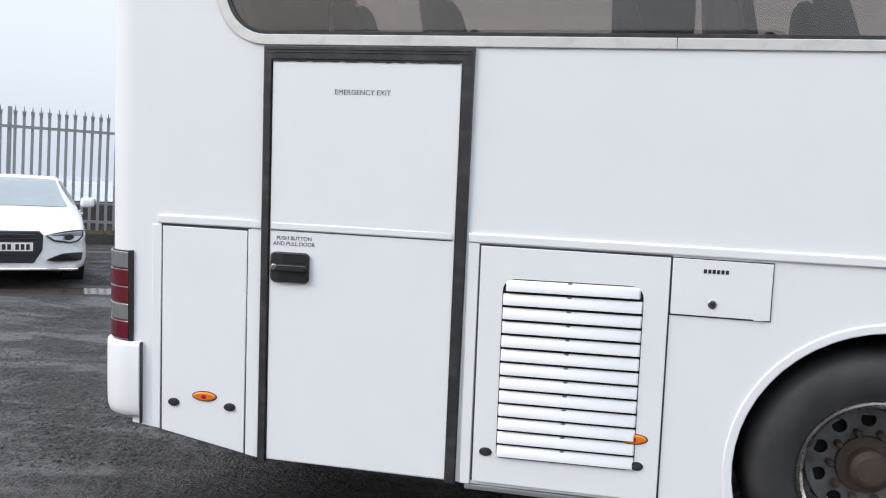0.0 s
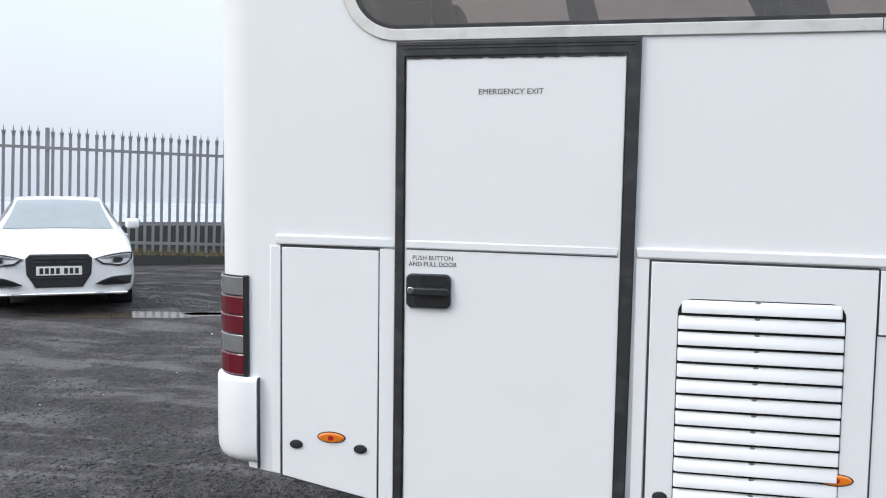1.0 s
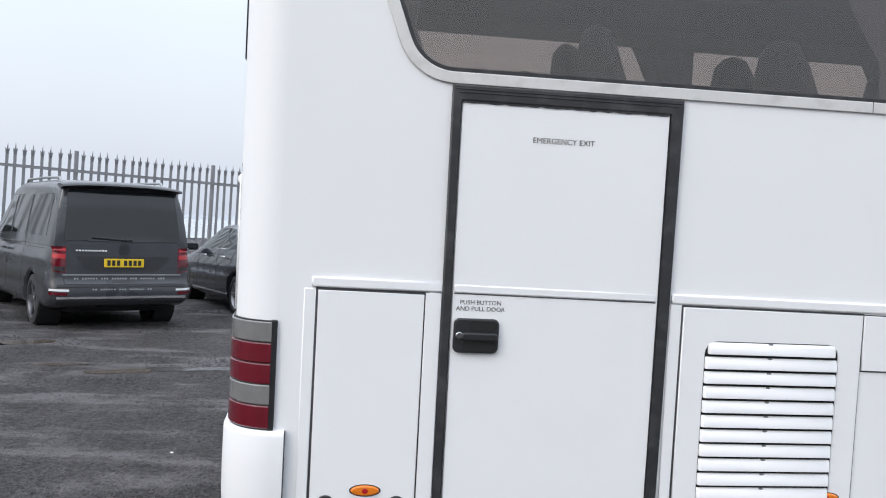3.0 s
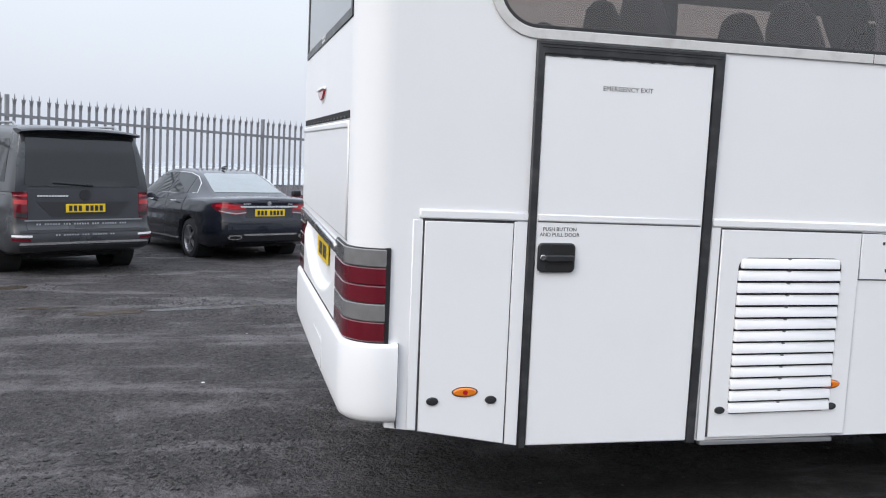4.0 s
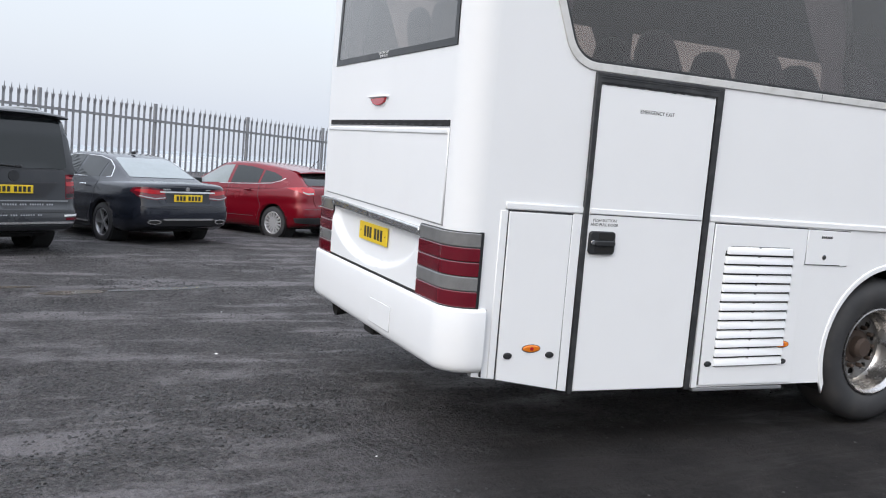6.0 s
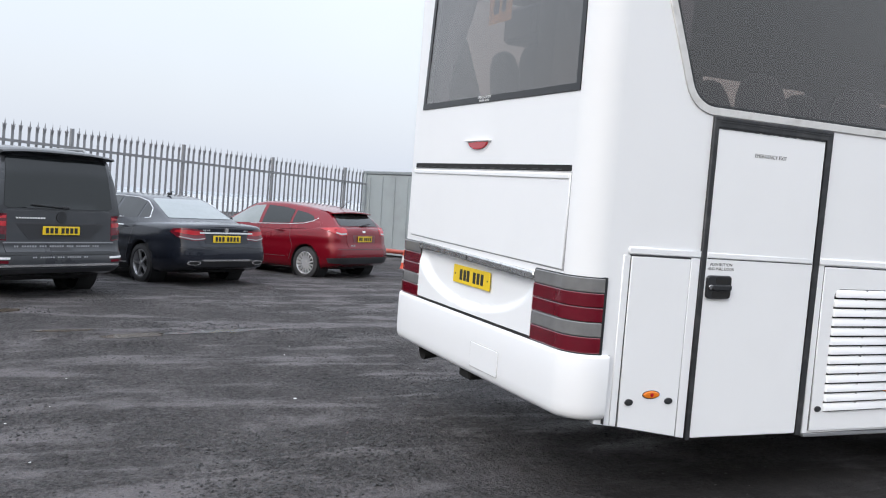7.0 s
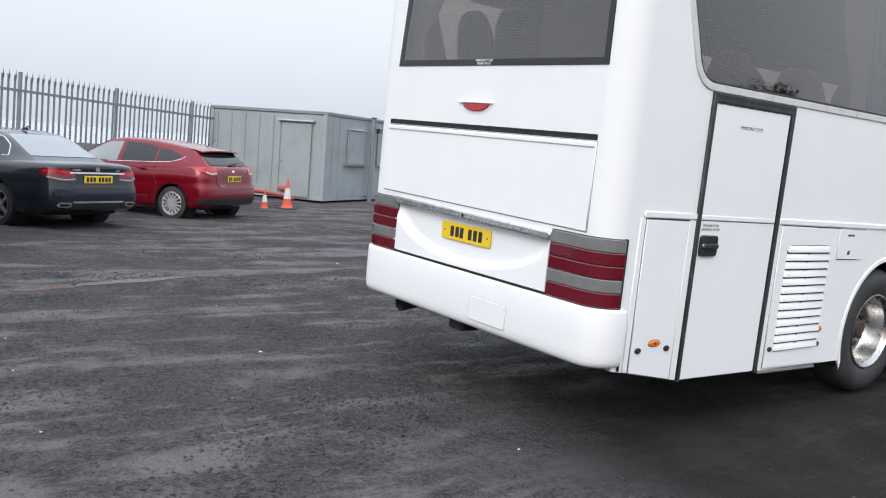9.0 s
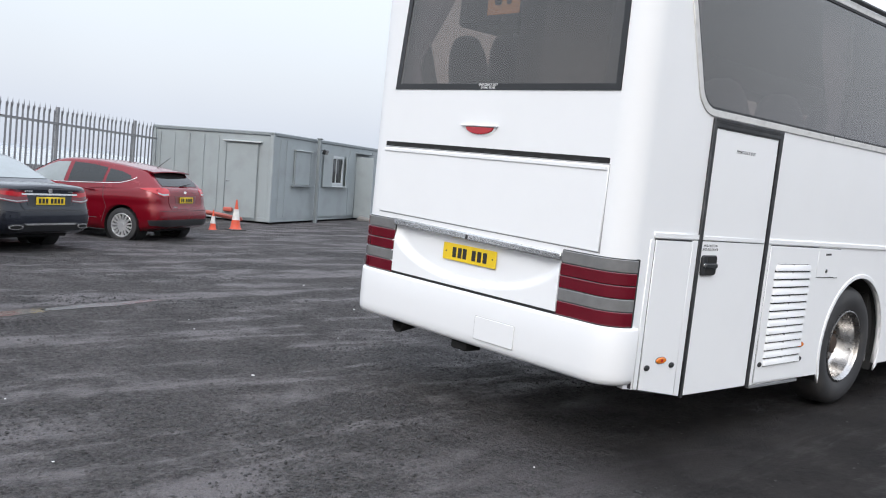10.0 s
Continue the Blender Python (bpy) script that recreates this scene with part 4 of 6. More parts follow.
    part("tow_hatch", on_rear([rounded(0.738, 0.425, 1.098, 0.578, 0.012)], 0.010, 0.0425, 0.003), WHITE, bumper)
    part("hatch_gap", on_rear([rounded(0.734, 0.421, 1.102, 0.582, 0.012)], 0.012, 0.0400), pbr("pale_hatch_gap", (0.5, 0.5, 0.5), 0.7), bumper)
    part("bumper_joint", on_side([[(0.205, 0.345), (0.209, 0.345), (0.209, 0.715), (0.205, 0.715)]], 0.03, 0.020), GAP, bumper)
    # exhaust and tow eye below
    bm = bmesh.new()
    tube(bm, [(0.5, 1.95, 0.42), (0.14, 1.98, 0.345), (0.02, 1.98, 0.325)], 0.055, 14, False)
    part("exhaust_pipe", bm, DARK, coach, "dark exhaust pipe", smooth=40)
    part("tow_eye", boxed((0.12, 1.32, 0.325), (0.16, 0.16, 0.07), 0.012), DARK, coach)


build_rear()


def build_coach_wheel(cx, near=True):
    w = part("coach_wheel", lathe([(0.30, 0.05), (0.305, 0.005), (0.33, -0.012), (0.40, -0.022), (0.455, -0.015), (0.490, 0.012), (0.507, 0.045), (0.510, 0.15), (0.507, 0.255), (0.48, 0.29), (0.30, 0.28)], 56), TYRE, coach, "black tyre on a polished alloy rim", smooth=35)
    rim = part("rim", lathe([(0.300, 0.06), (0.308, 0.0), (0.306, -0.010), (0.296, -0.012), (0.288, 0.004), (0.278, 0.012), (0.270, 0.03), (0.262, 0.14), (0.235, 0.175), (0.205, 0.178)], 48), RIM, w, "polished deep-dish rim", smooth=35)
    holes = [ellipse(0.188 * math.cos(radians(a)), 0.188 * math.sin(radians(a)), 0.030, 0.030, 12) for a in range(18, 378, 36)]
    disc = flat([ellipse(0, 0, 0.236, 0.236, 40)] + [list(reversed(h)) for h in holes], 0.014, 0.003)
    part("disc", on(disc, Matrix.Translation((0, 0.166, 0)) @ SIDE), WORN, w)
    part("brake_drum", lathe([(0.0, 0.20), (0.23, 0.20), (0.23, 0.29)], 24), DARK, w)
    part("hub", lathe([(0.0, 0.075), (0.055, 0.078), (0.075, 0.10), (0.080, 0.145), (0.118, 0.152), (0.122, 0.165)], 28), RUST, w, "rusty wheel hub", smooth=35)
    for k in range(10):
        a = radians(36 * k)
        bm = lathe([(0.0, 0.118), (0.012, 0.120), (0.016, 0.128), (0.017, 0.16)], 6)
        on(bm, Matrix.Translation((0.142 * math.cos(a), 0, 0.142 * math.sin(a))))
        part("wheel_nut", bm, RUST, w)
    bm = bmesh.new()
    tube(bm, [(0.25, 0.05, -0.05), (0.225, 0.03, -0.05)], 0.006, 6)
    part("valve", bm, STEEL, w)
    w.matrix_basis = pose(cx, 0.055, 0.392, 0, 0, 0) if near else pose(cx, W - 0.055, 0.392, 0, 0, 180)


for cx in (AX - 0.025, FAX):
    build_coach_wheel(cx)
    build_coach_wheel(cx, False)


# ---- parked cars ----
CAR_GLASS = pbr("dark_car_glass", (0.016, 0.019, 0.020), 0.06, var=0.2, scale=2, fine=20, rvar=0.02, coat=0.0, spec=0.5)
# same glass with the sky's reflection painted in as a pale base
SKY_TONE_GLASS = pbr("car_glass_painted_sky_reflection", (0.22, 0.25, 0.255), 0.06, var=0.25, scale=3, fine=20, rvar=0.02, coat=0.3, spec=0.5)
PAINT_GREY = pbr("dark_grey_metallic_paint", (0.040, 0.043, 0.048), 0.30, metal=0.0, var=0.08, coat=0.5, spec=0.35, dirt=((0.10, 0.095, 0.09), 0.15, 3))
PAINT_SLATE = pbr("slate_blue_metallic_paint", (0.010, 0.0125, 0.020), 0.22, metal=0.0, var=0.1, coat=0.6, dirt=((0.06, 0.057, 0.055), 0.08, 3), spec=0.3)
PAINT_RED = pbr("ruby_red_metallic_paint", (0.17, 0.0025, 0.010), 0.24, metal=0.25, var=0.1, coat=0.6, spec=0.3)
PAINT_WHITE = pbr("glossy_white_car_paint", (0.82, 0.82, 0.82), 0.22, var=0.02, coat=0.8)
ALLOY = pbr("silver_alloy", (0.72, 0.72, 0.73), 0.3, metal=0.6, var=0.1)
ALLOY_M = pbr("grey_alloy", (0.34, 0.34, 0.35), 0.35, metal=0.6, var=0.2)
ALLOY_D = pbr("dark_alloy", (0.14, 0.14, 0.15), 0.35, metal=0.7, var=0.2)
# darker copies of the body paints: recess shade given as colour
PAINT_GREY_SHADE = pbr("grey_paint_recess_shade", (0.026, 0.027, 0.030), 0.45, var=0.1)
PAINT_SLATE_SHADE = pbr("slate_paint_recess_shade", (0.014, 0.016, 0.021), 0.4, var=0.1)
PAINT_RED_SHADE = pbr("red_paint_recess_shade", (0.11, 0.004, 0.010), 0.35, var=0.1, coat=0.5)
BRIGHT_D = pbr("dull_silver_trim", (0.30, 0.31, 0.32), 0.35, metal=0.5, var=0.1)
BRIGHT = pbr("bright_trim", (0.75, 0.75, 0.75), 0.2, metal=0.8, var=0.05)


def curve_at(keys, x):
    """Smooth value at x from (x, value) keys, with no overshoot."""
    n = len(keys)
    if x <= keys[0][0]:
        return keys[0][1]
    if x >= keys[-1][0]:
        return keys[-1][1]
    sl = [(keys[i + 1][1] - keys[i][1]) / (keys[i + 1][0] - keys[i][0]) for i in range(n - 1)]
    for i in range(n - 1):
        if x <= keys[i + 1][0]:
            m = []
            for j in (i, i + 1):
                if j == 0 or j == n - 1:
                    m.append(sl[0] if j == 0 else sl[-1])
                else:
                    p, q = sl[j - 1], sl[j]
                    m.append(0.0 if p * q <= 0 else 2 * p * q / (p + q))
            h = keys[i + 1][0] - keys[i][0]
            t = (x - keys[i][0]) / h
            return (2 * t ** 3 - 3 * t * t + 1) * keys[i][1] + (t ** 3 - 2 * t * t + t) * h * m[0] + (3 * t * t - 2 * t ** 3) * keys[i + 1][1] + (t ** 3 - t * t) * h * m[1]


def loft(stations, section, closed=True):
    bm = bmesh.new()
    rings = [[bm.verts.new(p) for p in section(*s)] for s in stations]
    n = len(rings[0])
    for A, B in zip(rings, rings[1:]):
        for k in range(n if closed else n - 1):
            bm.faces.new((A[k], A[(k + 1) % n], B[(k + 1) % n], B[k]))
    if closed:
        bm.faces.new(rings[0]), bm.faces.new(list(reversed(rings[-1])))
    bmesh.ops.recalc_face_normals(bm, faces=bm.faces)
    return bm


SECTION = [(0, 0.90), (0.05, 0.955), (0.14, 0.985), (0.30, 1.0), (0.45, 0.998), (0.62, 0.985), (0.70, 0.990), (0.78, 0.975), (0.90, 0.95)]


def hull_section(x, w, zb, zt):
    """Half outline from the sill up over a soft shoulder to the crown, mirrored."""
    half = [(w * curve_at(SECTION, t / 14 * 0.9), zb + (zt - zb) * t / 14 * 0.9) for t in range(15)]
    half += [(w * 0.915, zt - 0.03), (w * 0.86, zt - 0.006), (w * 0.68, zt + 0.012), (w * 0.35, zt + 0.026)]
    return [(x, y, z) for y, z in half] + [(x, 0, zt + 0.03)] + [(x, -y, z) for y, z in reversed(half)]


def hull(stations, tail):
    """The lower body, its tail leaned and bulged by (z, x) keys, its rear closed with bands."""
    bm = bmesh.new()
    rings = [[bm.verts.new(p) for p in hull_section(*q)] for q in stations]
    n = len(rings[0])
    for A, B in zip(rings, rings[1:]):
        for k in range(n):
            bm.faces.new((A[k], A[(k + 1) % n], B[(k + 1) % n], B[k]))
    for r in (rings[0], rings[-1]):
        for k in range(n // 2 - 1):
            bm.faces.new((r[k], r[k + 1], r[n - 2 - k], r[n - 1 - k]))
        h = n // 2
        bm.faces.new((r[h - 1], r[h], r[h + 1]))
    for v in bm.verts:
        v.co.x += curve_at(tail, v.co.z) * (1 - smooth01(v.co.x / 0.9))
    bmesh.ops.recalc_face_normals(bm, faces=bm.faces)
    return bm


def car_wheel(owner, x, y, r, alloy, spokes, wide=1.0, name="wheel"):
    side = 1 if y > 0 else -1
    w = part(name, lathe([(r * 0.66, -0.11), (r * 0.95, -0.105), (r, -0.08), (r, 0.07), (r * 0.96, 0.10), (r * 0.74, 0.112), (r * 0.68, 0.10)], 32), TYRE, owner, smooth=35)
    part("rim", lathe([(r * 0.69, 0.100), (r * 0.66, 0.104), (r * 0.62, 0.085), (r * 0.60, -0.05)], 32), alloy, w, smooth=35)
    part("brake", lathe([(0.0, 0.02), (r * 0.52, 0.02), (r * 0.62, 0.0)], 20), DARK, w)
    bm = bmesh.new()
    for k in range(spokes):
        a = 2 * math.pi * k / spokes
        vs = []
        for rad, wd, h in ((r * 0.10, r * 0.055 * wide, 0.085), (r * 0.64, r * 0.045 * wide, 0.098)):
            for s, hh in ((1, h), (-1, h), (-1, h - 0.03), (1, h - 0.03)):
                vs.append(bm.verts.new((rad * math.cos(a) - s * wd * math.sin(a), hh, rad * math.sin(a) + s * wd * math.cos(a))))
        for k2 in range(4):
            bm.faces.new((vs[k2], vs[(k2 + 1) % 4], vs[4 + (k2 + 1) % 4], vs[4 + k2]))
    part("spokes", bm, alloy, w)
    part("centre_cap", lathe([(0, 0.096), (r * 0.13, 0.094), (r * 0.15, 0.08)], 16), alloy, w)
    w.matrix_basis = pose(x, y - side * 0.112, r, 0, 0, 0 if side > 0 else 180)
    return w


def build_car(name, m, label, s, paint):
    """s: a dictionary of the car's lines, x forward from the rear bumper. Returns the car and a maker of fitted panels."""
    car = thing(name, m, label, "van" if s.get("van") else "car", "parked vehicles")
    L = s["length"]
    N = 48
    xsn = [L * (0.5 - 0.5 * math.cos(math.pi * i / N)) for i in range(N + 1)]
    xsn = sorted(xsn + [0.012, 0.03, 0.055, 0.09])
    st = [(x, curve_at(s["width"], x), curve_at(s["bottom"], x), curve_at(s["top"], x)) for x in xsn]
    body = part("body", hull(st, s["tail"]), paint, car, smooth=38)
    r = s["wheel_r"]
    # cabin: one lofted shell over the shoulders
    g, belt = s["roof"], s["belt"]
    lo_x, hi_x = g[0][0], g[-1][0]
    gx = [lo_x + (hi_x - lo_x) * i / 52 for i in range(53)]

    def ring_at(x):
        z = curve_at([(a, b) for a, b, c in g], x)
        w = curve_at([(a, c) for a, b, c in g], x)
        zb = min(z - 0.004, curve_at(s["top"], x) - 0.06)
        wb = min(curve_at(s["width"], x) * 0.95, curve_at(belt, x))
        k = z - zb
        half = [(wb + (w - wb) * min(1, t / 0.9) ** 1.25, zb + k * t) for t in (0.0, 0.15, 0.3, 0.45, 0.6, 0.75, 0.86)]
        half += [(w * 0.985, zb + k * 0.925), (w * 0.93, zb + k * 0.972), (w * 0.80, zb + k * 0.994), (w * 0.45, z + 0.006)]
        return [(x, y, zz) for y, zz in half] + [(x, 0, z + 0.011)] + [(x, -y, zz) for y, zz in reversed(half)]

    cab = part("cabin_shell", loft([(x,) for x in gx], ring_at), paint, car, smooth=40)
    vs, fs = [], []
    for ob in (body, cab):
        o = len(vs)
        vs += [v.co.copy() for v in ob.data.vertices]
        fs += [tuple(o + i for i in p.vertices) for p in ob.data.polygons]
    tree = BVHTree.FromPolygons(vs, fs)

    def fitted(pname, outline, material, view, off=0.005, owner=None, plabel="", step=0.05, thick=0.012):
        """A panel cut to an outline and bent onto the body. view: +1 or -1 from the sides (x, z), 'tail' from behind (y, z),
        'corner' or '-corner' round a rear corner (distance from the middle of the tail, z)."""
        bm = bmesh.new()
        bm.faces.new([bm.verts.new((u, v, 0)) for u, v in outline])
        for ax in (0, 1):
            lo, hi = min(p[ax] for p in outline), max(p[ax] for p in outline)
            k = 1
            while lo + k * step < hi:
                co = Vector((0, 0, 0))
                co[ax] = lo + k * step
                no = Vector((0, 0, 0))
                no[ax] = 1
                bmesh.ops.bisect_plane(bm, geom=bm.verts[:] + bm.edges[:] + bm.faces[:], plane_co=co, plane_no=no)
                k += 1
        bmesh.ops.triangulate(bm, faces=[f for f in bm.faces if len(f.verts) > 4])
        inward, lost = {}, []
        for v in bm.verts:
            u, z = v.co.x, v.co.y
            if view in (1, -1):
                org, d = Vector((u, view * 3, z)), Vector((0, -view, 0))
            elif view == "tail":
                org, d = Vector((-3, u, z)), Vector((1, 0, 0))
            else:
                sg = 1 if view == "corner" else -1
                aim = Vector((0, u, z)) if u < 0.9 else Vector((u - 0.9, 0.9, z))
                aim.y *= sg
                d = (Vector((0.9, 0, z)) - aim).normalized()
                org = aim - d * 2
            hit, nrm, _, _ = tree.ray_cast(org, d)
            if hit is None:
                lost.append(v)
                continue
            if nrm.dot(d) > 0:
                nrm = -nrm
            v.co = hit + nrm * off
            inward[v] = -nrm
        bmesh.ops.delete(bm, geom=lost, context="VERTS")
        bm.normal_update()
        for f in bm.faces:
            if sum((inward[v] for v in f.verts), Vector()).dot(f.normal) > 0:
                f.normal_flip()
        rim = [e for e in bm.edges if e.is_boundary]
        back = {}
        for e in rim:
            a, b = e.verts
            for v in (a, b):
                if v not in back:
                    back[v] = bm.verts.new(v.co + inward[v] * thick)
            f = e.link_faces[0]
            lp = [l for l in f.loops if l.edge == e][0]
            p, q = lp.vert, lp.link_loop_next.vert
            bm.faces.new((q, p, back[p], back[q]))
        return part(pname, bm, material, owner or car, plabel, smooth=40)

    cutters = []
    for ax in s["axles"]:
        c = lathe([(r + 0.055, -1.3), (r + 0.055, -0.56)], 28)
        c2 = lathe([(r + 0.055, 0.56), (r + 0.055, 1.3)], 28)
        for cc in (c, c2):
            bmesh.ops.holes_fill(cc, edges=cc.edges)
            bmesh.ops.translate(cc, vec=(ax, 0, r), verts=cc.verts)
            cutters.append(cc)
    cut(body, cutters)
    for p in body.data.polygons:
        p.use_smooth = True
    for ax in s["axles"]:
        for side in (1, -1):
            car_wheel(car, ax, side * (s["track"]), r, s["alloy"], s["spokes"], s.get("spoke_w", 1.0))
            bm = lathe([(r + 0.05, -0.28), (r + 0.05, 0.0)], 24)
            on(bm, Matrix.Translation((ax, side * (s["track"] - 0.02) + (0 if side > 0 else 0.28), r)))
            part("wheel_arch_liner", bm, DARK, car)
    part("underside", boxed((L / 2, 0, 0.30), (L * 0.86, s["track"] * 1.4, 0.16), 0.03), DARK, car)
    for outline, mt in s["side_glass"]:
        for sgn in (1, -1):
            fitted("side_window", outline, mt, sgn, 0.004)
    if s.get("front_screen"):
        bm = bmesh.new()
        lo, hi, mt = s["front_screen"]
        rings = [[Vector(p) for p in ring_at(lo + (hi - lo) * i / 12)][8:15] for i in range(13)]
        vv = [[bm.verts.new(p + Vector((0.004, 0, 0.006))) for p in q] for q in rings]
        for A, B in zip(vv, vv[1:]):
            for k in range(len(A) - 1):
                bm.faces.new((A[k], A[k + 1], B[k + 1], B[k]))
        bmesh.ops.recalc_face_normals(bm, faces=bm.faces)
        part("windscreen", bm, mt, car, smooth=45)

    def trim(points, sgn, rad=0.009):
        path = []
        for x, z in points:
            hit, nrm, _, _ = tree.ray_cast(Vector((x, sgn * 3, z)), Vector((0, -sgn, 0)))
            if hit is not None:
                path.append(hit + Vector((0, sgn * 0.004, 0)))
        bm = bmesh.new()
        tube(bm, path, rad, 6)
        part("window_trim", bm, BRIGHT, car, "bright window trim")

    for sgn in (1, -1):
        for line in s.get("chrome", ()):
            trim(line, sgn)
        # door joints and handles
        for joint in s["joints"]:
            ps = []
            for i in range(13):
                t = i / 12 * (len(joint) - 1)
                k = min(int(t), len(joint) - 2)
                ps.append((joint[k][0] + (joint[k + 1][0] - joint[k][0]) * (t - k), joint[k][1] + (joint[k + 1][1] - joint[k][1]) * (t - k)))
            path = []
            for x, z in ps:
                hit, nrm, _, _ = tree.ray_cast(Vector((x, sgn * 3, z)), Vector((0, -sgn, 0)))
                if hit is not None:
                    path.append(hit)
            bm = bmesh.new()
            tube(bm, path, 0.0045, 5)
            part("door_joint", bm, GAP, car)
        for x, z in s["handles"]:
            part("door_handle", boxed((x, sgn * (curve_at(s["width"], x) + 0.002), z), (0.19, 0.035, 0.028), 0.01), s.get("handle_mat", paint), car)
        mx, mz = s["mirror"]
        mw = curve_at(s["width"], mx)
        mir = part("door_mirror", boxed((mx, sgn * (mw + 0.06), mz), (0.13, 0.20, s.get("mirror_h", 0.14)), 0.045, seg=3), s.get("mirror_mat", paint), car, smooth=50)
        part("mirror_glass", boxed((mx - 0.066, sgn * (mw + 0.09), mz), (0.006, 0.17, s.get("mirror_h", 0.14) - 0.04), 0.002), CAR_GLASS, mir)
    return car, fitted


def car_bumper(owner, w, z0, z1, mat, out=0.02, flip=0.0, label=""):
    """A rounded shell round a car's tail (or its nose, where flip is the car's length)."""
    track = [(0.55, w), (0.35, w), (0.2, w * 0.98), (0.10, w * 0.935), (0.03, w * 0.84), (-0.005, w * 0.70), (-0.025, w * 0.4), (-0.03, 0.0)]
    track += [(x, -y) for x, y in reversed(track[:-1])]
    prof = [(-0.05, z1 + 0.005), (out * 0.5, z1), (out, z1 - 0.03), (out * 1.25, z0 + (z1 - z0) * 0.55), (out * 0.9, z0 + (z1 - z0) * 0.25), (out * 0.2, z0 + 0.02), (-0.06, z0)]
    bm = bmesh.new()
    cols = []
    for j, (x, y) in enumerate(track):
        a, b = Vector(track[max(0, j - 1)]), Vector(track[min(len(track) - 1, j + 1)])
        t = (b - a).normalized()
        nrm = Vector((t.y, -t.x))
        nrm = nrm if nrm.dot(Vector((x - 0.9, y))) > 0 else -nrm
        ease = 0.15 if j in (0, len(track) - 1) else 1.0
        cols.append([bm.verts.new(((x + nrm.x * o * ease) if not flip else flip - (x + nrm.x * o * ease), y + nrm.y * o * ease, z)) for o, z in prof])
    for A, B in zip(cols, cols[1:]):
        for k in range(len(prof) - 1):
            bm.faces.new((A[k], B[k], B[k + 1], A[k + 1]))
    bmesh.ops.recalc_face_normals(bm, faces=bm.faces)
    return part("bumper", bm, mat, owner, label, smooth=40)


def bars(owner, x, ys, z, w, h, material, name="plate_bar"):
    for y in ys:
        part(name, boxed((x, y, z), (0.004, w, h)), material, owner)


def rear_plate(owner, x, z, y=0.0, yellow=True, front=False, count=7, wide=0.52):
    sgn = 1 if front else -1
    p = part("number_plate", boxed((x, y, z), (0.012, wide, 0.111), 0.003), YELLOW if yellow else PLATE_W, owner, ("yellow" if yellow else "white") + " number plate with dark bars")
    bars(p, x + sgn * 0.007, [y - (count - 1) * 0.031 - 0.015 + i * 0.062 + (0.03 if i > count // 2 else 0) for i in range(count)], z, 0.042, 0.072, INK)


def block(owner, name, material, pts, depth, label="", bevel=0.008, plane="rear", x=0.0):
    """A shaped plate on a car's tail (plane rear, outline in y, z at x) or nose."""
    if plane == "rear":
        bm = on_rear([pts], depth, 0.0, bevel, 2)
        on(bm, Matrix.Translation((x, 0, 0)))
    else:
        bm = on(flat([pts], depth, bevel, 2), Matrix.Translation((x, 0, 0)) @ Matrix(((0, 0, 1, 0), (1, 0, 0, 0), (0, 1, 0, 0), (0, 0, 0, 1))))
    return part(name, bm, material, owner, label)


def mirrored(outline, sgn):
    return outline if sgn > 0 else [(-u, v) for u, v in reversed(outline)]


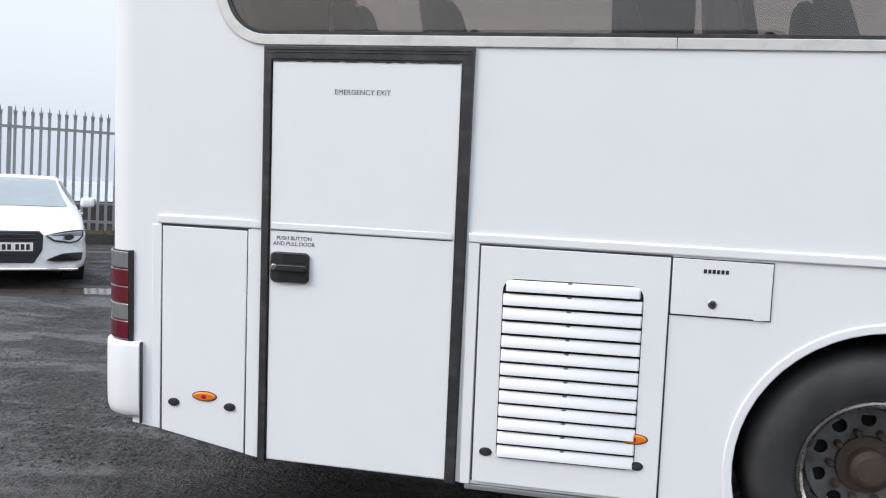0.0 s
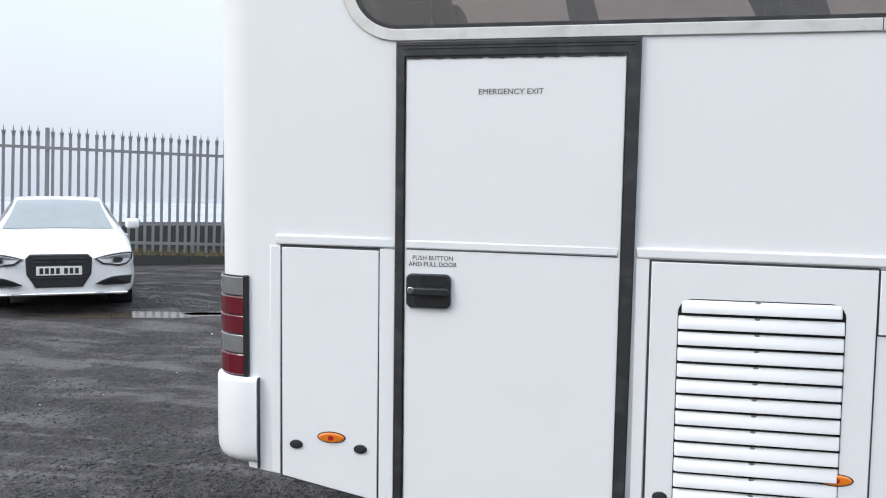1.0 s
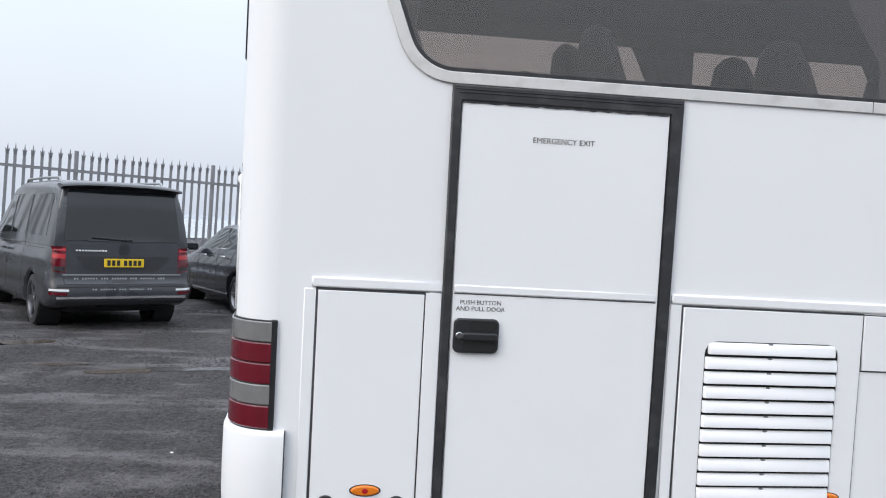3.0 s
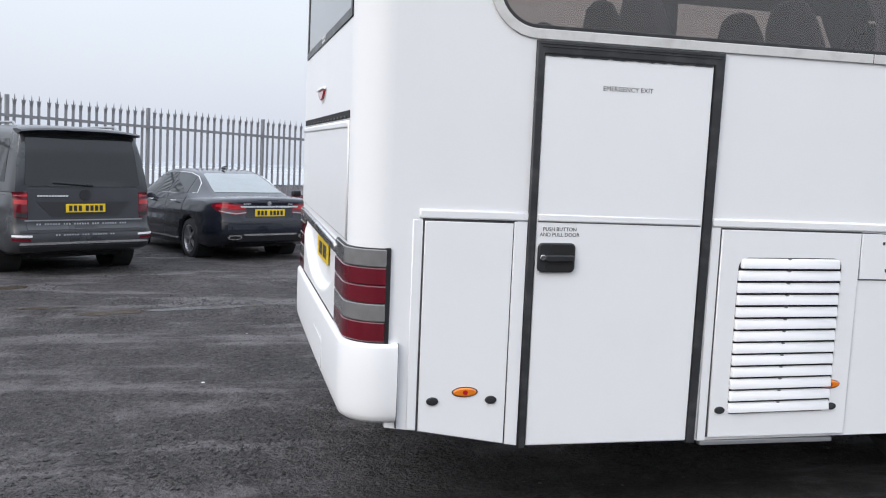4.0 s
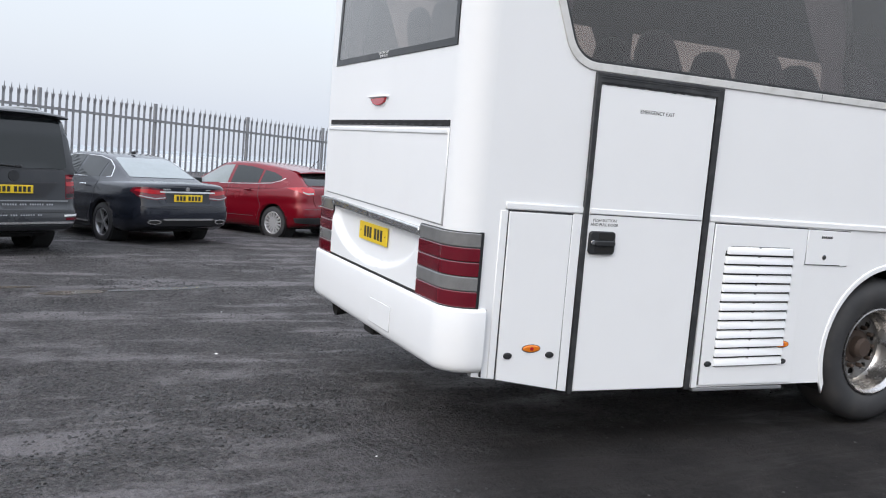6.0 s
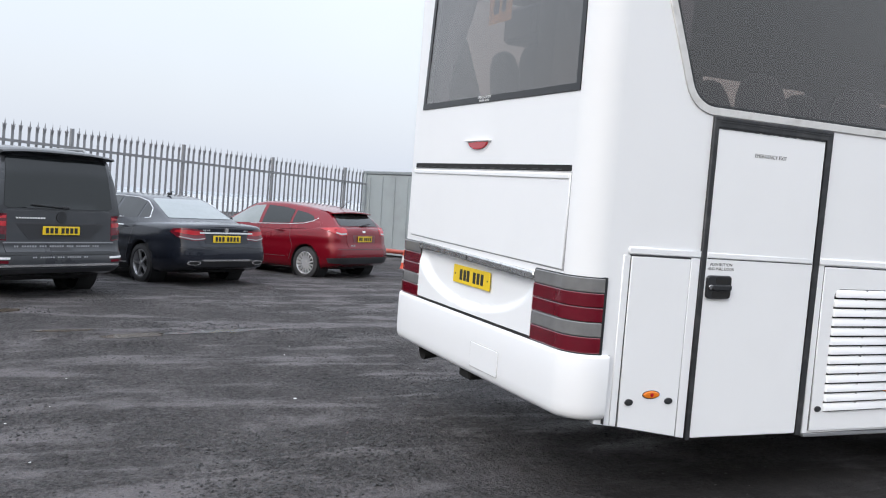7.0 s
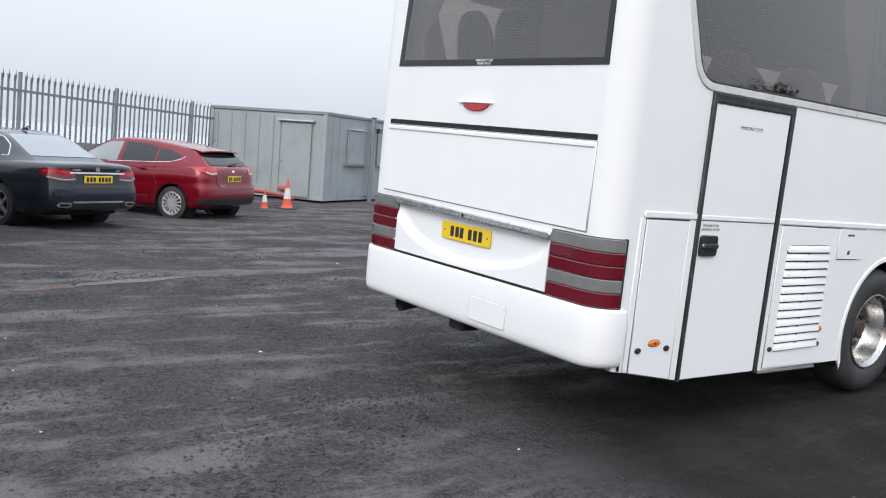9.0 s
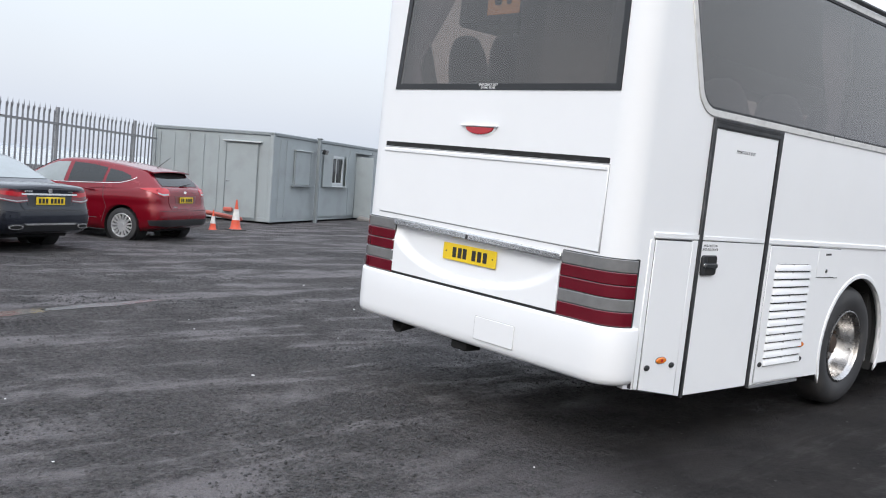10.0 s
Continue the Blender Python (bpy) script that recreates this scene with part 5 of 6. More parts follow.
# dark grey van seen from behind
def van_at():
    P = PAINT_GREY
    s = dict(van=True, length=4.9, wheel_r=0.345, axles=(0.98, 3.98), track=0.93, alloy=ALLOY_D, spokes=5, spoke_w=2.2,
             tail=[(0.3, 0.10), (0.40, 0.01), (0.50, 0.0), (0.60, 0.02), (0.66, 0.055), (1.2, 0.075)],
             width=[(0, 0.80), (0.02, 0.855), (0.05, 0.895), (0.12, 0.93), (0.3, 0.952), (4.2, 0.95), (4.6, 0.90), (4.9, 0.70)],
             bottom=[(0, 0.34), (0.3, 0.28), (4.6, 0.26), (4.9, 0.34)],
             top=[(0, 1.16), (3.7, 1.14), (4.3, 1.06), (4.75, 0.92), (4.9, 0.72)],
             belt=[(0, 0.90), (4.3, 0.90)],
             roof=[(0.075, 1.13, 0.875), (0.12, 1.45, 0.845), (0.17, 1.72, 0.80), (0.22, 1.87, 0.775), (0.30, 1.935, 0.765), (0.5, 1.965, 0.765), (1.2, 1.985, 0.765), (2.4, 1.98, 0.765), (2.95, 1.93, 0.75), (3.5, 1.56, 0.80), (4.05, 1.14, 0.87)],
             side_glass=[([(0.44, 1.22), (1.52, 1.22), (1.52, 1.78), (0.52, 1.78), (0.46, 1.72)], CAR_GLASS), ([(1.62, 1.22), (2.52, 1.22), (2.52, 1.78), (1.62, 1.78)], CAR_GLASS), ([(2.62, 1.22), (3.72, 1.18), (3.35, 1.56), (3.08, 1.76), (2.62, 1.78)], CAR_GLASS)],
             front_screen=(3.0, 3.95, CAR_GLASS), joints=([(1.57, 1.75), (1.57, 0.4)], [(2.57, 1.75), (2.57, 0.4)], [(3.65, 1.1), (3.6, 0.4)], [(0.35, 1.06), (2.5, 1.06)]),
             handles=((2.45, 0.98), (2.8, 0.98)), mirror=(3.45, 1.22), mirror_h=0.24, mirror_mat=BLACK)
    h = VAN_H
    v, fitted = build_car("van", Matrix.Translation((*VAN_P, 0.0)) @ Matrix.Rotation(math.atan2(h[1], h[0]), 4, "Z"), "dark grey passenger van parked nose to the fence", s, P)
    # tailgate with its window
    tg = fitted("tailgate", [(-0.74, 0.61), (0.74, 0.61), (0.765, 0.72), (0.775, 1.14), (-0.775, 1.14), (-0.765, 0.72)], P, "tail", 0.010)
    fitted("rear_window", [(-0.755, 1.20), (-0.70, 1.175), (0.70, 1.175), (0.755, 1.20), (0.70, 1.80), (0.66, 1.835), (-0.66, 1.835), (-0.70, 1.80)], CAR_GLASS, "tail", 0.010, plabel="large dark rear window")
    bm = bmesh.new()
    rings = []
    for i in range(17):
        t = i / 8 - 1
        y, back = 0.78 * t, 0.06 * t * t
        drop = 0.035 * abs(t) ** 3
        rings.append([bm.verts.new((x + back, y, z - drop)) for x, z in ((0.36, 1.945), (0.20, 1.945), (0.06, 1.925), (0.035, 1.905), (0.06, 1.893), (0.24, 1.885))])
    for A, B in zip(rings, rings[1:]):
        for k in range(5):
            bm.faces.new((A[k], A[k + 1], B[k + 1], B[k]))
    bm.faces.new(rings[0]), bm.faces.new(list(reversed(rings[-1])))
    bmesh.ops.recalc_face_normals(bm, faces=bm.faces)
    part("roof_spoiler", bm, BLACK, v, "black roof spoiler", smooth=35)
    part("rear_wiper", boxed((0.052, 0.16, 1.205), (0.016, 0.50, 0.020), 0.005, Matrix.Rotation(radians(4), 4, "X")), BLACK, v)
    part("wiper_hub", boxed((0.048, -0.06, 1.195), (0.03, 0.09, 0.04), 0.012, seg=2), BLACK, v)
    fitted("badge", ellipse(0.0, 1.065, 0.072, 0.072, 24), BLACK, "tail", 0.022, tg, "dark round badge")
    bars(tg, 0.050, [0.60 - 0.036 * i for i in range(11)], 1.05, 0.026, 0.020, INK_W, "lettering_bar")
    for z, y0, ht, mt in ((0.685, 0.62, 0.022, INK_G), (0.545, 0.40, 0.018, INK_G)):
        for i in range(int(2 * y0 / 0.034)):
            if (i * 7) % 11 not in (3, 8):
                part("lettering_bar", boxed(((0.044 if z > 0.6 else -0.016), y0 - 0.034 * i, z), (0.004, 0.020, ht)), mt, tg)
    fitted("tailgate_crease", [(-0.77, 0.725), (0.77, 0.725), (0.77, 0.742), (-0.77, 0.742)], BRIGHT_D, "tail", 0.014, tg, "pale line across the tailgate")
    # recess is a flat panel; its shade and top shadow line are painted
    fitted("plate_recess", [(-0.44, 0.78), (0.44, 0.78), (0.62, 0.975), (-0.62, 0.975)], PAINT_GREY_SHADE, "tail", 0.014, tg, "darker plate recess")
    fitted("recess_shadow_edge", [(-0.62, 0.975), (0.62, 0.975), (0.62, 0.99), (-0.62, 0.99)], GAP, "tail", 0.013, tg)
    rear_plate(v, 0.040, 0.89, 0.0)
    fitted("tailgate_pull", rounded(-0.15, 0.625, 0.15, 0.675, 0.02), PAINT_GREY_SHADE, "tail", 0.013, tg)
    for view in ("corner", "-corner"):
        lamp = fitted("tail_lamp", [(0.785, 0.755), (0.98, 0.775), (1.03, 1.10), (0.79, 1.10)], RED_LENS, view, 0.014, plabel="tall dark red tail lamp")
        fitted("lens_band", [(0.80, 0.94), (0.985, 0.945), (0.99, 1.0), (0.80, 1.0)], RED_LENS2, view, 0.018, lamp)
        fitted("lens_band", [(0.80, 1.04), (1.0, 1.045), (1.005, 1.075), (0.80, 1.075)], RED_LENS2, view, 0.018, lamp)
        fitted("smoked_band", [(0.80, 0.775), (0.96, 0.79), (0.965, 0.84), (0.80, 0.835)], BLACK, view, 0.018, lamp)
        fitted("reflector_strip", [(0.72, 0.47), (1.0, 0.485), (1.0, 0.515), (0.72, 0.505)], RED_LENS, view, 0.010, plabel="red bumper reflector")
        fitted("pale_sticker", [(0.70, 0.52), (1.0, 0.53), (1.0, 0.555), (0.70, 0.548)], INK_W, view, 0.010)
    bp = fitted("bumper_step", [(-0.84, 0.575), (0.84, 0.575), (0.84, 0.605), (-0.84, 0.605)], BLACK, "tail", 0.014, plabel="black rubber bumper step")
    fitted("bumper_trim", [(-0.84, 0.425), (0.84, 0.425), (0.84, 0.452), (-0.84, 0.452)], BRIGHT, "tail", 0.012, bp, "bright bumper strip")
    fitted("bumper_skirt", [(-0.82, 0.345), (0.82, 0.345), (0.84, 0.40), (-0.84, 0.40)], BLACK, "tail", 0.010, bp)
    for sgn in (1, -1):
        bm = bmesh.new()
        tube(bm, [(0.6, sgn * 0.68, 1.94), (0.7, sgn * 0.68, 2.0), (1.5, sgn * 0.68, 2.015), (2.5, sgn * 0.68, 2.005), (2.6, sgn * 0.68, 1.94)], 0.018, 8)
        part("roof_rail", bm, BRIGHT_D, v)


VAN_P, VAN_H = (-2.29, 8.653), (-0.498, 0.867)
van_at()


def saloon_at():
    P = PAINT_SLATE
    s = dict(length=4.87, wheel_r=0.325, axles=(1.12, 3.99), track=0.905, alloy=ALLOY_M, spokes=5, spoke_w=1.3,
             tail=[(0.25, 0.14), (0.36, 0.03), (0.48, 0.0), (0.62, 0.005), (0.72, 0.03), (0.90, 0.06), (1.02, 0.05)],
             width=[(0, 0.56), (0.012, 0.65), (0.03, 0.71), (0.06, 0.765), (0.12, 0.82), (0.25, 0.875), (0.5, 0.915), (1.2, 0.928), (3.6, 0.925), (4.4, 0.88), (4.75, 0.76), (4.87, 0.60)],
             bottom=[(0, 0.34), (0.12, 0.29), (0.5, 0.22), (4.4, 0.20), (4.87, 0.32)],
             top=[(0, 0.96), (0.04, 0.99), (0.15, 1.01), (0.5, 1.02), (0.9, 1.015), (3.3, 0.985), (3.7, 0.94), (4.5, 0.80), (4.8, 0.66), (4.87, 0.55)],
             belt=[(0.3, 0.74), (0.9, 0.86), (3.4, 0.88), (3.7, 0.82)],
             roof=[(0.62, 1.02, 0.66), (0.85, 1.11, 0.645), (1.15, 1.24, 0.625), (1.45, 1.36, 0.61), (1.75, 1.43, 0.605), (2.2, 1.462, 0.61), (2.6, 1.455, 0.605), (2.95, 1.40, 0.60), (3.3, 1.23, 0.65), (3.75, 0.955, 0.75)],
             side_glass=[([(1.12, 1.075), (1.36, 1.065), (1.40, 1.30), (1.24, 1.22)], CAR_GLASS), ([(1.41, 1.06), (2.10, 1.05), (2.10, 1.385), (1.72, 1.375), (1.46, 1.32)], CAR_GLASS), ([(2.19, 1.05), (3.42, 1.03), (3.10, 1.24), (2.85, 1.355), (2.55, 1.39), (2.19, 1.39)], CAR_GLASS)],
             front_screen=(2.98, 3.68, CAR_GLASS),
             chrome=([(1.08, 1.065), (2.1, 1.045), (3.42, 1.02)], [(1.08, 1.068), (1.22, 1.225), (1.44, 1.335), (1.72, 1.39), (2.2, 1.405), (2.6, 1.40), (2.9, 1.35)]),
             joints=([(1.36, 1.02), (1.42, 0.75), (1.55, 0.36)], [(2.14, 1.05), (2.12, 0.34)], [(3.22, 1.0), (3.2, 0.34)]),
             handles=((1.72, 0.92), (2.76, 0.91)), handle_mat=BRIGHT, mirror=(3.32, 1.04))
    h = SAL_H
    v, fitted = build_car("saloon_car", Matrix.Translation((*SAL_P, -0.02)) @ Matrix.Rotation(math.atan2(h[1], h[0]), 4, "Z"), "dark slate saloon car parked nose to the fence", s, P)
    fitted("rear_window", [(-0.60, 1.085), (0.60, 1.085), (0.585, 1.14), (0.50, 1.36), (0.44, 1.385), (-0.44, 1.385), (-0.50, 1.36), (-0.585, 1.14)], SKY_TONE_GLASS, "tail", 0.006, plabel="wide sloping rear window")
    bl = fitted("boot_lid", [(-0.47, 0.66), (0.47, 0.66), (0.53, 0.74), (0.55, 0.955), (-0.55, 0.955), (-0.53, 0.74)], P, "tail", 0.008)
    fitted("plate_recess", [(-0.40, 0.715), (0.40, 0.715), (0.44, 0.865), (-0.44, 0.865)], PAINT_SLATE_SHADE, "tail", 0.011, bl)
    fitted("boot_trim", [(-0.50, 0.872), (0.50, 0.872), (0.505, 0.900), (-0.505, 0.900)], BRIGHT, "tail", 0.022, bl, "bright boot strip")
    fitted("badge", ellipse(0, 0.938, 0.036, 0.036, 20), BRIGHT, "tail", 0.016, bl, "round bright badge")
    bars(bl, 0.040, [0.44, 0.405, 0.37, 0.335], 0.928, 0.024, 0.026, BRIGHT, "badge_bar")
    bars(bl, 0.040, [-0.34, -0.37, -0.40], 0.928, 0.022, 0.016, BRIGHT, "badge_bar")
    rear_plate(v, 0.022, 0.79)
    for view in ("corner", "-corner"):
        lamp = fitted("tail_lamp", [(0.41, 0.775), (0.62, 0.755), (0.98, 0.80), (1.20, 0.885), (1.12, 0.935), (0.80, 0.955), (0.46, 0.93)], RED_LENS, view, 0.012, plabel="wide red tail lamp")
        fitted("lens_band", [(0.43, 0.786), (0.62, 0.770), (0.96, 0.812), (0.96, 0.824), (0.62, 0.786), (0.43, 0.80)], INK_G, view, 0.016, lamp, "pale lower lamp strip")
        fitted("lens_band", [(0.44, 0.85), (0.62, 0.845), (1.08, 0.885), (1.05, 0.915), (0.80, 0.925), (0.47, 0.905)], RED_LENS2, view, 0.016, lamp)
    fitted("bumper_joint", [(-0.80, 0.645), (0.80, 0.645), (0.80, 0.652), (-0.80, 0.652)], GAP, "tail", 0.006)
    df = fitted("diffuser", [(-0.56, 0.345), (0.56, 0.345), (0.70, 0.445), (-0.70, 0.445)], BLACK, "tail", 0.008, plabel="black lower diffuser")
    fitted("bumper_trim", [(-0.44, 0.437), (0.44, 0.437), (0.47, 0.462), (-0.47, 0.462)], BRIGHT, "tail", 0.016, df, "bright bumper strip")
    for sgn in (1, -1):
        fitted("exhaust_trim", [(sgn * 0.60 + 0.11 * math.cos(radians(a)), 0.415 + 0.036 * math.sin(radians(a))) for a in range(0, 360, 20)], BRIGHT, "tail", 0.022, df, "bright exhaust trim")
        fitted("exhaust_mouth", [(sgn * 0.60 + 0.085 * math.cos(radians(a)), 0.415 + 0.022 * math.sin(radians(a))) for a in range(0, 360, 20)], DARK, "tail", 0.026, df)
        fitted("sill_trim", [(1.55, 0.300), (3.5, 0.300), (3.5, 0.318), (1.55, 0.318)], BRIGHT, sgn, 0.008)
    bm = bmesh.new()
    box(bm, (1.78, 0, 1.478), (0.13, 0.035, 0.05), 0.014)
    box(bm, (1.70, 0, 1.51), (0.03, 0.07, 0.014), 0.004)
    part("roof_aerial", bm, BLACK, v)


SAL_P, SAL_H = (0.19, 10.425), (-0.414, 0.910)
saloon_at()


def hatchback_at():
    P = PAINT_RED
    s = dict(length=4.36, wheel_r=0.318, axles=(0.80, 3.45), track=0.885, alloy=ALLOY, spokes=15,
             tail=[(0.25, 0.10), (0.36, 0.02), (0.48, 0.0), (0.62, 0.01), (0.72, 0.05), (0.90, 0.07), (1.06, 0.11)],
             width=[(0, 0.58), (0.012, 0.66), (0.03, 0.72), (0.06, 0.775), (0.12, 0.83), (0.25, 0.885), (0.5, 0.91), (1.2, 0.912), (3.2, 0.91), (3.9, 0.87), (4.25, 0.74), (4.36, 0.58)],
             bottom=[(0, 0.34), (0.15, 0.28), (0.5, 0.22), (4.0, 0.20), (4.36, 0.32)],
             top=[(0, 0.99), (0.06, 1.03), (0.3, 1.06), (0.8, 1.05), (1.5, 1.01), (2.8, 0.955), (3.2, 0.92), (4.0, 0.78), (4.28, 0.66), (4.36, 0.55)],
             belt=[(0.1, 0.76), (0.6, 0.85), (1.5, 0.87), (3.0, 0.87), (3.3, 0.80)],
             roof=[(0.16, 1.04, 0.70), (0.26, 1.14, 0.675), (0.40, 1.255, 0.645), (0.52, 1.335, 0.625), (0.8, 1.39, 0.62), (1.2, 1.44, 0.62), (1.7, 1.475, 0.62), (2.1, 1.475, 0.615), (2.4, 1.44, 0.605), (2.8, 1.25, 0.65), (3.4, 0.93, 0.76)],
             side_glass=[([(0.70, 1.16), (0.92, 1.10), (1.22, 1.075), (1.22, 1.325), (0.95, 1.285), (0.76, 1.225)], CAR_GLASS), ([(1.28, 1.07), (2.02, 1.035), (2.02, 1.395), (1.6, 1.38), (1.28, 1.335)], CAR_GLASS), ([(2.11, 1.03), (3.12, 0.99), (2.86, 1.15), (2.58, 1.31), (2.40, 1.375), (2.11, 1.395)], SKY_TONE_GLASS)],
             front_screen=(2.46, 3.32, CAR_GLASS),
             chrome=([(0.62, 1.20), (0.72, 1.135), (0.92, 1.08), (1.25, 1.055), (2.0, 1.02), (3.1, 0.975)],),
             joints=([(1.24, 1.05), (1.20, 0.80), (1.12, 0.62), (1.2, 0.36)], [(2.06, 1.02), (2.06, 0.34)], [(3.0, 0.95), (3.0, 0.34)], [(1.3, 0.42), (2.95, 0.40)]),
             handles=((1.48, 0.93), (2.34, 0.90)), mirror=(2.85, 1.03), mirror_mat=BLACK)
    h = HAT_H
    v, fitted = build_car("hatchback_car", Matrix.Translation((*HAT_P, -0.05)) @ Matrix.Rotation(math.atan2(h[1], h[0]), 4, "Z"), "ruby red hatchback car parked beside the saloon", s, P)
    bm = bmesh.new()
    rings = []
    for i in range(13):
        t = i / 6 - 1
        y, back = 0.60 * t, 0.05 * t * t
        rings.append([bm.verts.new((x + back, y, z - 0.03 * t * t)) for x, z in ((0.72, 1.392), (0.46, 1.375), (0.33, 1.345), (0.325, 1.325), (0.50, 1.315))])
    for A, B in zip(rings, rings[1:]):
        for k in range(4):
            bm.faces.new((A[k], A[k + 1], B[k + 1], B[k]))
    bm.faces.new(rings[0]), bm.faces.new(list(reversed(rings[-1])))
    bmesh.ops.recalc_face_normals(bm, faces=bm.faces)
    part("roof_spoiler", bm, P, v, smooth=35)
    fitted("rear_window", [(-0.58, 1.07), (0.58, 1.07), (0.60, 1.12), (0.53, 1.30), (-0.53, 1.30), (-0.60, 1.12)], CAR_GLASS, "tail", 0.008, plabel="dark rear window")
    tg = fitted("tailgate", [(-0.50, 0.66), (0.50, 0.66), (0.56, 0.80), (0.54, 1.03), (-0.54, 1.03), (-0.56, 0.80)], P, "tail", 0.008)
    fitted("plate_recess", [(-0.33, 0.755), (0.33, 0.755), (0.36, 0.90), (-0.36, 0.90)], PAINT_RED_SHADE, "tail", 0.011, tg)
    rear_plate(v, 0.034, 0.825, 0.0, True, False, 6, 0.44)
    part("rear_wiper", boxed((0.17, -0.14, 1.10), (0.02, 0.34, 0.018), 0.004, Matrix.Rotation(radians(-8), 4, "X")), BLACK, v)
    fitted("badge", ellipse(0, 0.965, 0.05, 0.022, 18), BRIGHT, "tail", 0.016, tg)
    bars(tg, 0.030, [0.42, 0.385, 0.35, 0.315], 0.70, 0.024, 0.026, BRIGHT, "badge_bar")
    for view in ("corner", "-corner"):
        lamp = fitted("tail_lamp", [(0.56, 0.90), (0.76, 0.885), (0.98, 0.935), (1.36, 1.005), (1.20, 1.02), (0.95, 1.035), (0.70, 1.04), (0.58, 1.0)], RED_LENS2, view, 0.014, plabel="bright red swept tail lamp")
        fitted("clear_lens", [(0.60, 0.912), (0.76, 0.90), (0.92, 0.935), (0.92, 0.955), (0.76, 0.93), (0.60, 0.94)], CLEAR_LENS, view, 0.018, lamp)
        fitted("reflector", [(0.60, 0.50), (0.85, 0.51), (0.85, 0.535), (0.60, 0.525)], RED_LENS, view, 0.008, plabel="red bumper reflector")
    fitted("bumper_crease", [(-0.78, 0.625), (0.78, 0.625), (0.78, 0.632), (-0.78, 0.632)], GAP, "tail", 0.005)
    lb = fitted("lower_bumper", [(-0.66, 0.345), (0.66, 0.345), (0.72, 0.47), (-0.72, 0.47)], BLACK, "tail", 0.010, plabel="black lower bumper")
    for view in ("corner", "-corner"):
        fitted("lower_bumper_wing", [(0.70, 0.35), (1.10, 0.36), (1.15, 0.45), (0.70, 0.47)], BLACK, view, 0.008, lb)
    bm = bmesh.new()
    tube(bm, [(0.70, 0, 1.39), (0.42, 0, 1.60)], [0.008, 0.003], 6)
    part("roof_aerial", bm, BLACK, v)


HAT_P, HAT_H = (3.25, 12.34), (-0.545, 0.838)
hatchback_at()


def estate_at():
    P = PAINT_WHITE
    L = 4.93
    s = dict(length=L, wheel_r=0.335, axles=(1.06, 3.97), track=0.915, alloy=ALLOY_D, spokes=10, tail=[(0.2, 0.0), (1.2, 0.05)],
             width=[(0, 0.70), (0.06, 0.80), (0.3, 0.90), (1.2, 0.935), (3.9, 0.935), (4.45, 0.92), (4.72, 0.86), (4.86, 0.76), (4.93, 0.62)],
             bottom=[(0, 0.40), (0.3, 0.28), (4.5, 0.20), (4.8, 0.20), (4.93, 0.22)],
             top=[(0, 0.95), (0.2, 1.02), (2.9, 1.00), (3.45, 0.985), (4.0, 0.92), (4.45, 0.845), (4.72, 0.77), (4.86, 0.71), (4.93, 0.66)],
             belt=[(0.2, 0.80), (0.9, 0.87), (3.2, 0.88), (3.5, 0.82)],
             roof=[(0.10, 1.0, 0.70), (0.35, 1.30, 0.63), (0.75, 1.43, 0.62), (1.6, 1.46, 0.62), (2.3, 1.455, 0.615), (2.62, 1.40, 0.605), (3.0, 1.23, 0.66), (3.55, 0.97, 0.78)],
             side_glass=[([(0.55, 1.10), (1.48, 1.05), (1.48, 1.38), (0.75, 1.38)], CAR_GLASS), ([(1.55, 1.05), (2.2, 1.04), (2.2, 1.39), (1.55, 1.39)], CAR_GLASS), ([(2.27, 1.04), (3.15, 1.03), (2.72, 1.30), (2.5, 1.385), (2.27, 1.39)], CAR_GLASS)],
             front_screen=(2.62, 3.48, SKY_TONE_GLASS), joints=([(1.52, 1.0), (1.50, 0.4)], [(2.24, 1.0), (2.24, 0.35)], [(3.25, 0.95), (3.25, 0.35)]),
             handles=((1.75, 0.90), (2.6, 0.89)), mirror=(3.08, 1.07), mirror_h=0.15)
    h = EST_H
    org = Vector((*EST_P, 0.062)) - Vector((h[0], h[1], 0)) * L
    v, fitted = build_car("estate_car", Matrix.Translation(org) @ Matrix.Rotation(math.atan2(h[1], h[0]), 4, "Z"), "glossy white estate car facing the yard", s, P)
    gr = block(v, "grille", BLACK, [(-0.27, 0.315), (0.27, 0.315), (0.37, 0.48), (0.38, 0.68), (0.33, 0.73), (-0.33, 0.73), (-0.38, 0.68), (-0.37, 0.48)], 0.10, "black hexagonal grille", 0.02, "nose", L + 0.03)
    for k in range(6):
        part("grille_slat", boxed((L + 0.033, 0, 0.44 + 0.048 * k), (0.02, 0.60, 0.012), 0.003), GAP, gr)
    for k in range(4):
        bm = lathe([(0.026, 0.0), (0.036, 0.004), (0.036, 0.010), (0.026, 0.012)], 16)
        on(bm, Matrix.Translation((L + 0.045, -0.075 + 0.05 * k, 0.665)) @ Matrix.Rotation(radians(90), 4, "Z"))
        part("badge_ring", bm, BLACK, gr)
    rear_plate(v, L + 0.045, 0.525, 0, False, True)
    def corner(name, material, pts, depth, owner, proud, label=""):
        """A plate that follows the rounded corner of the nose."""
        bm = flat([pts], depth, 0.008, 2)
        bm.transform(Matrix.Translation((L + proud, 0, 0)) @ Matrix(((0, 0, 1, 0), (1, 0, 0, 0), (0, 1, 0, 0), (0, 0, 0, 1))))
        for w in bm.verts:
            w.co.x -= 0.95 * max(0.0, abs(w.co.y) - 0.52) ** 1.8
        return part(name, bm, material, owner, label)

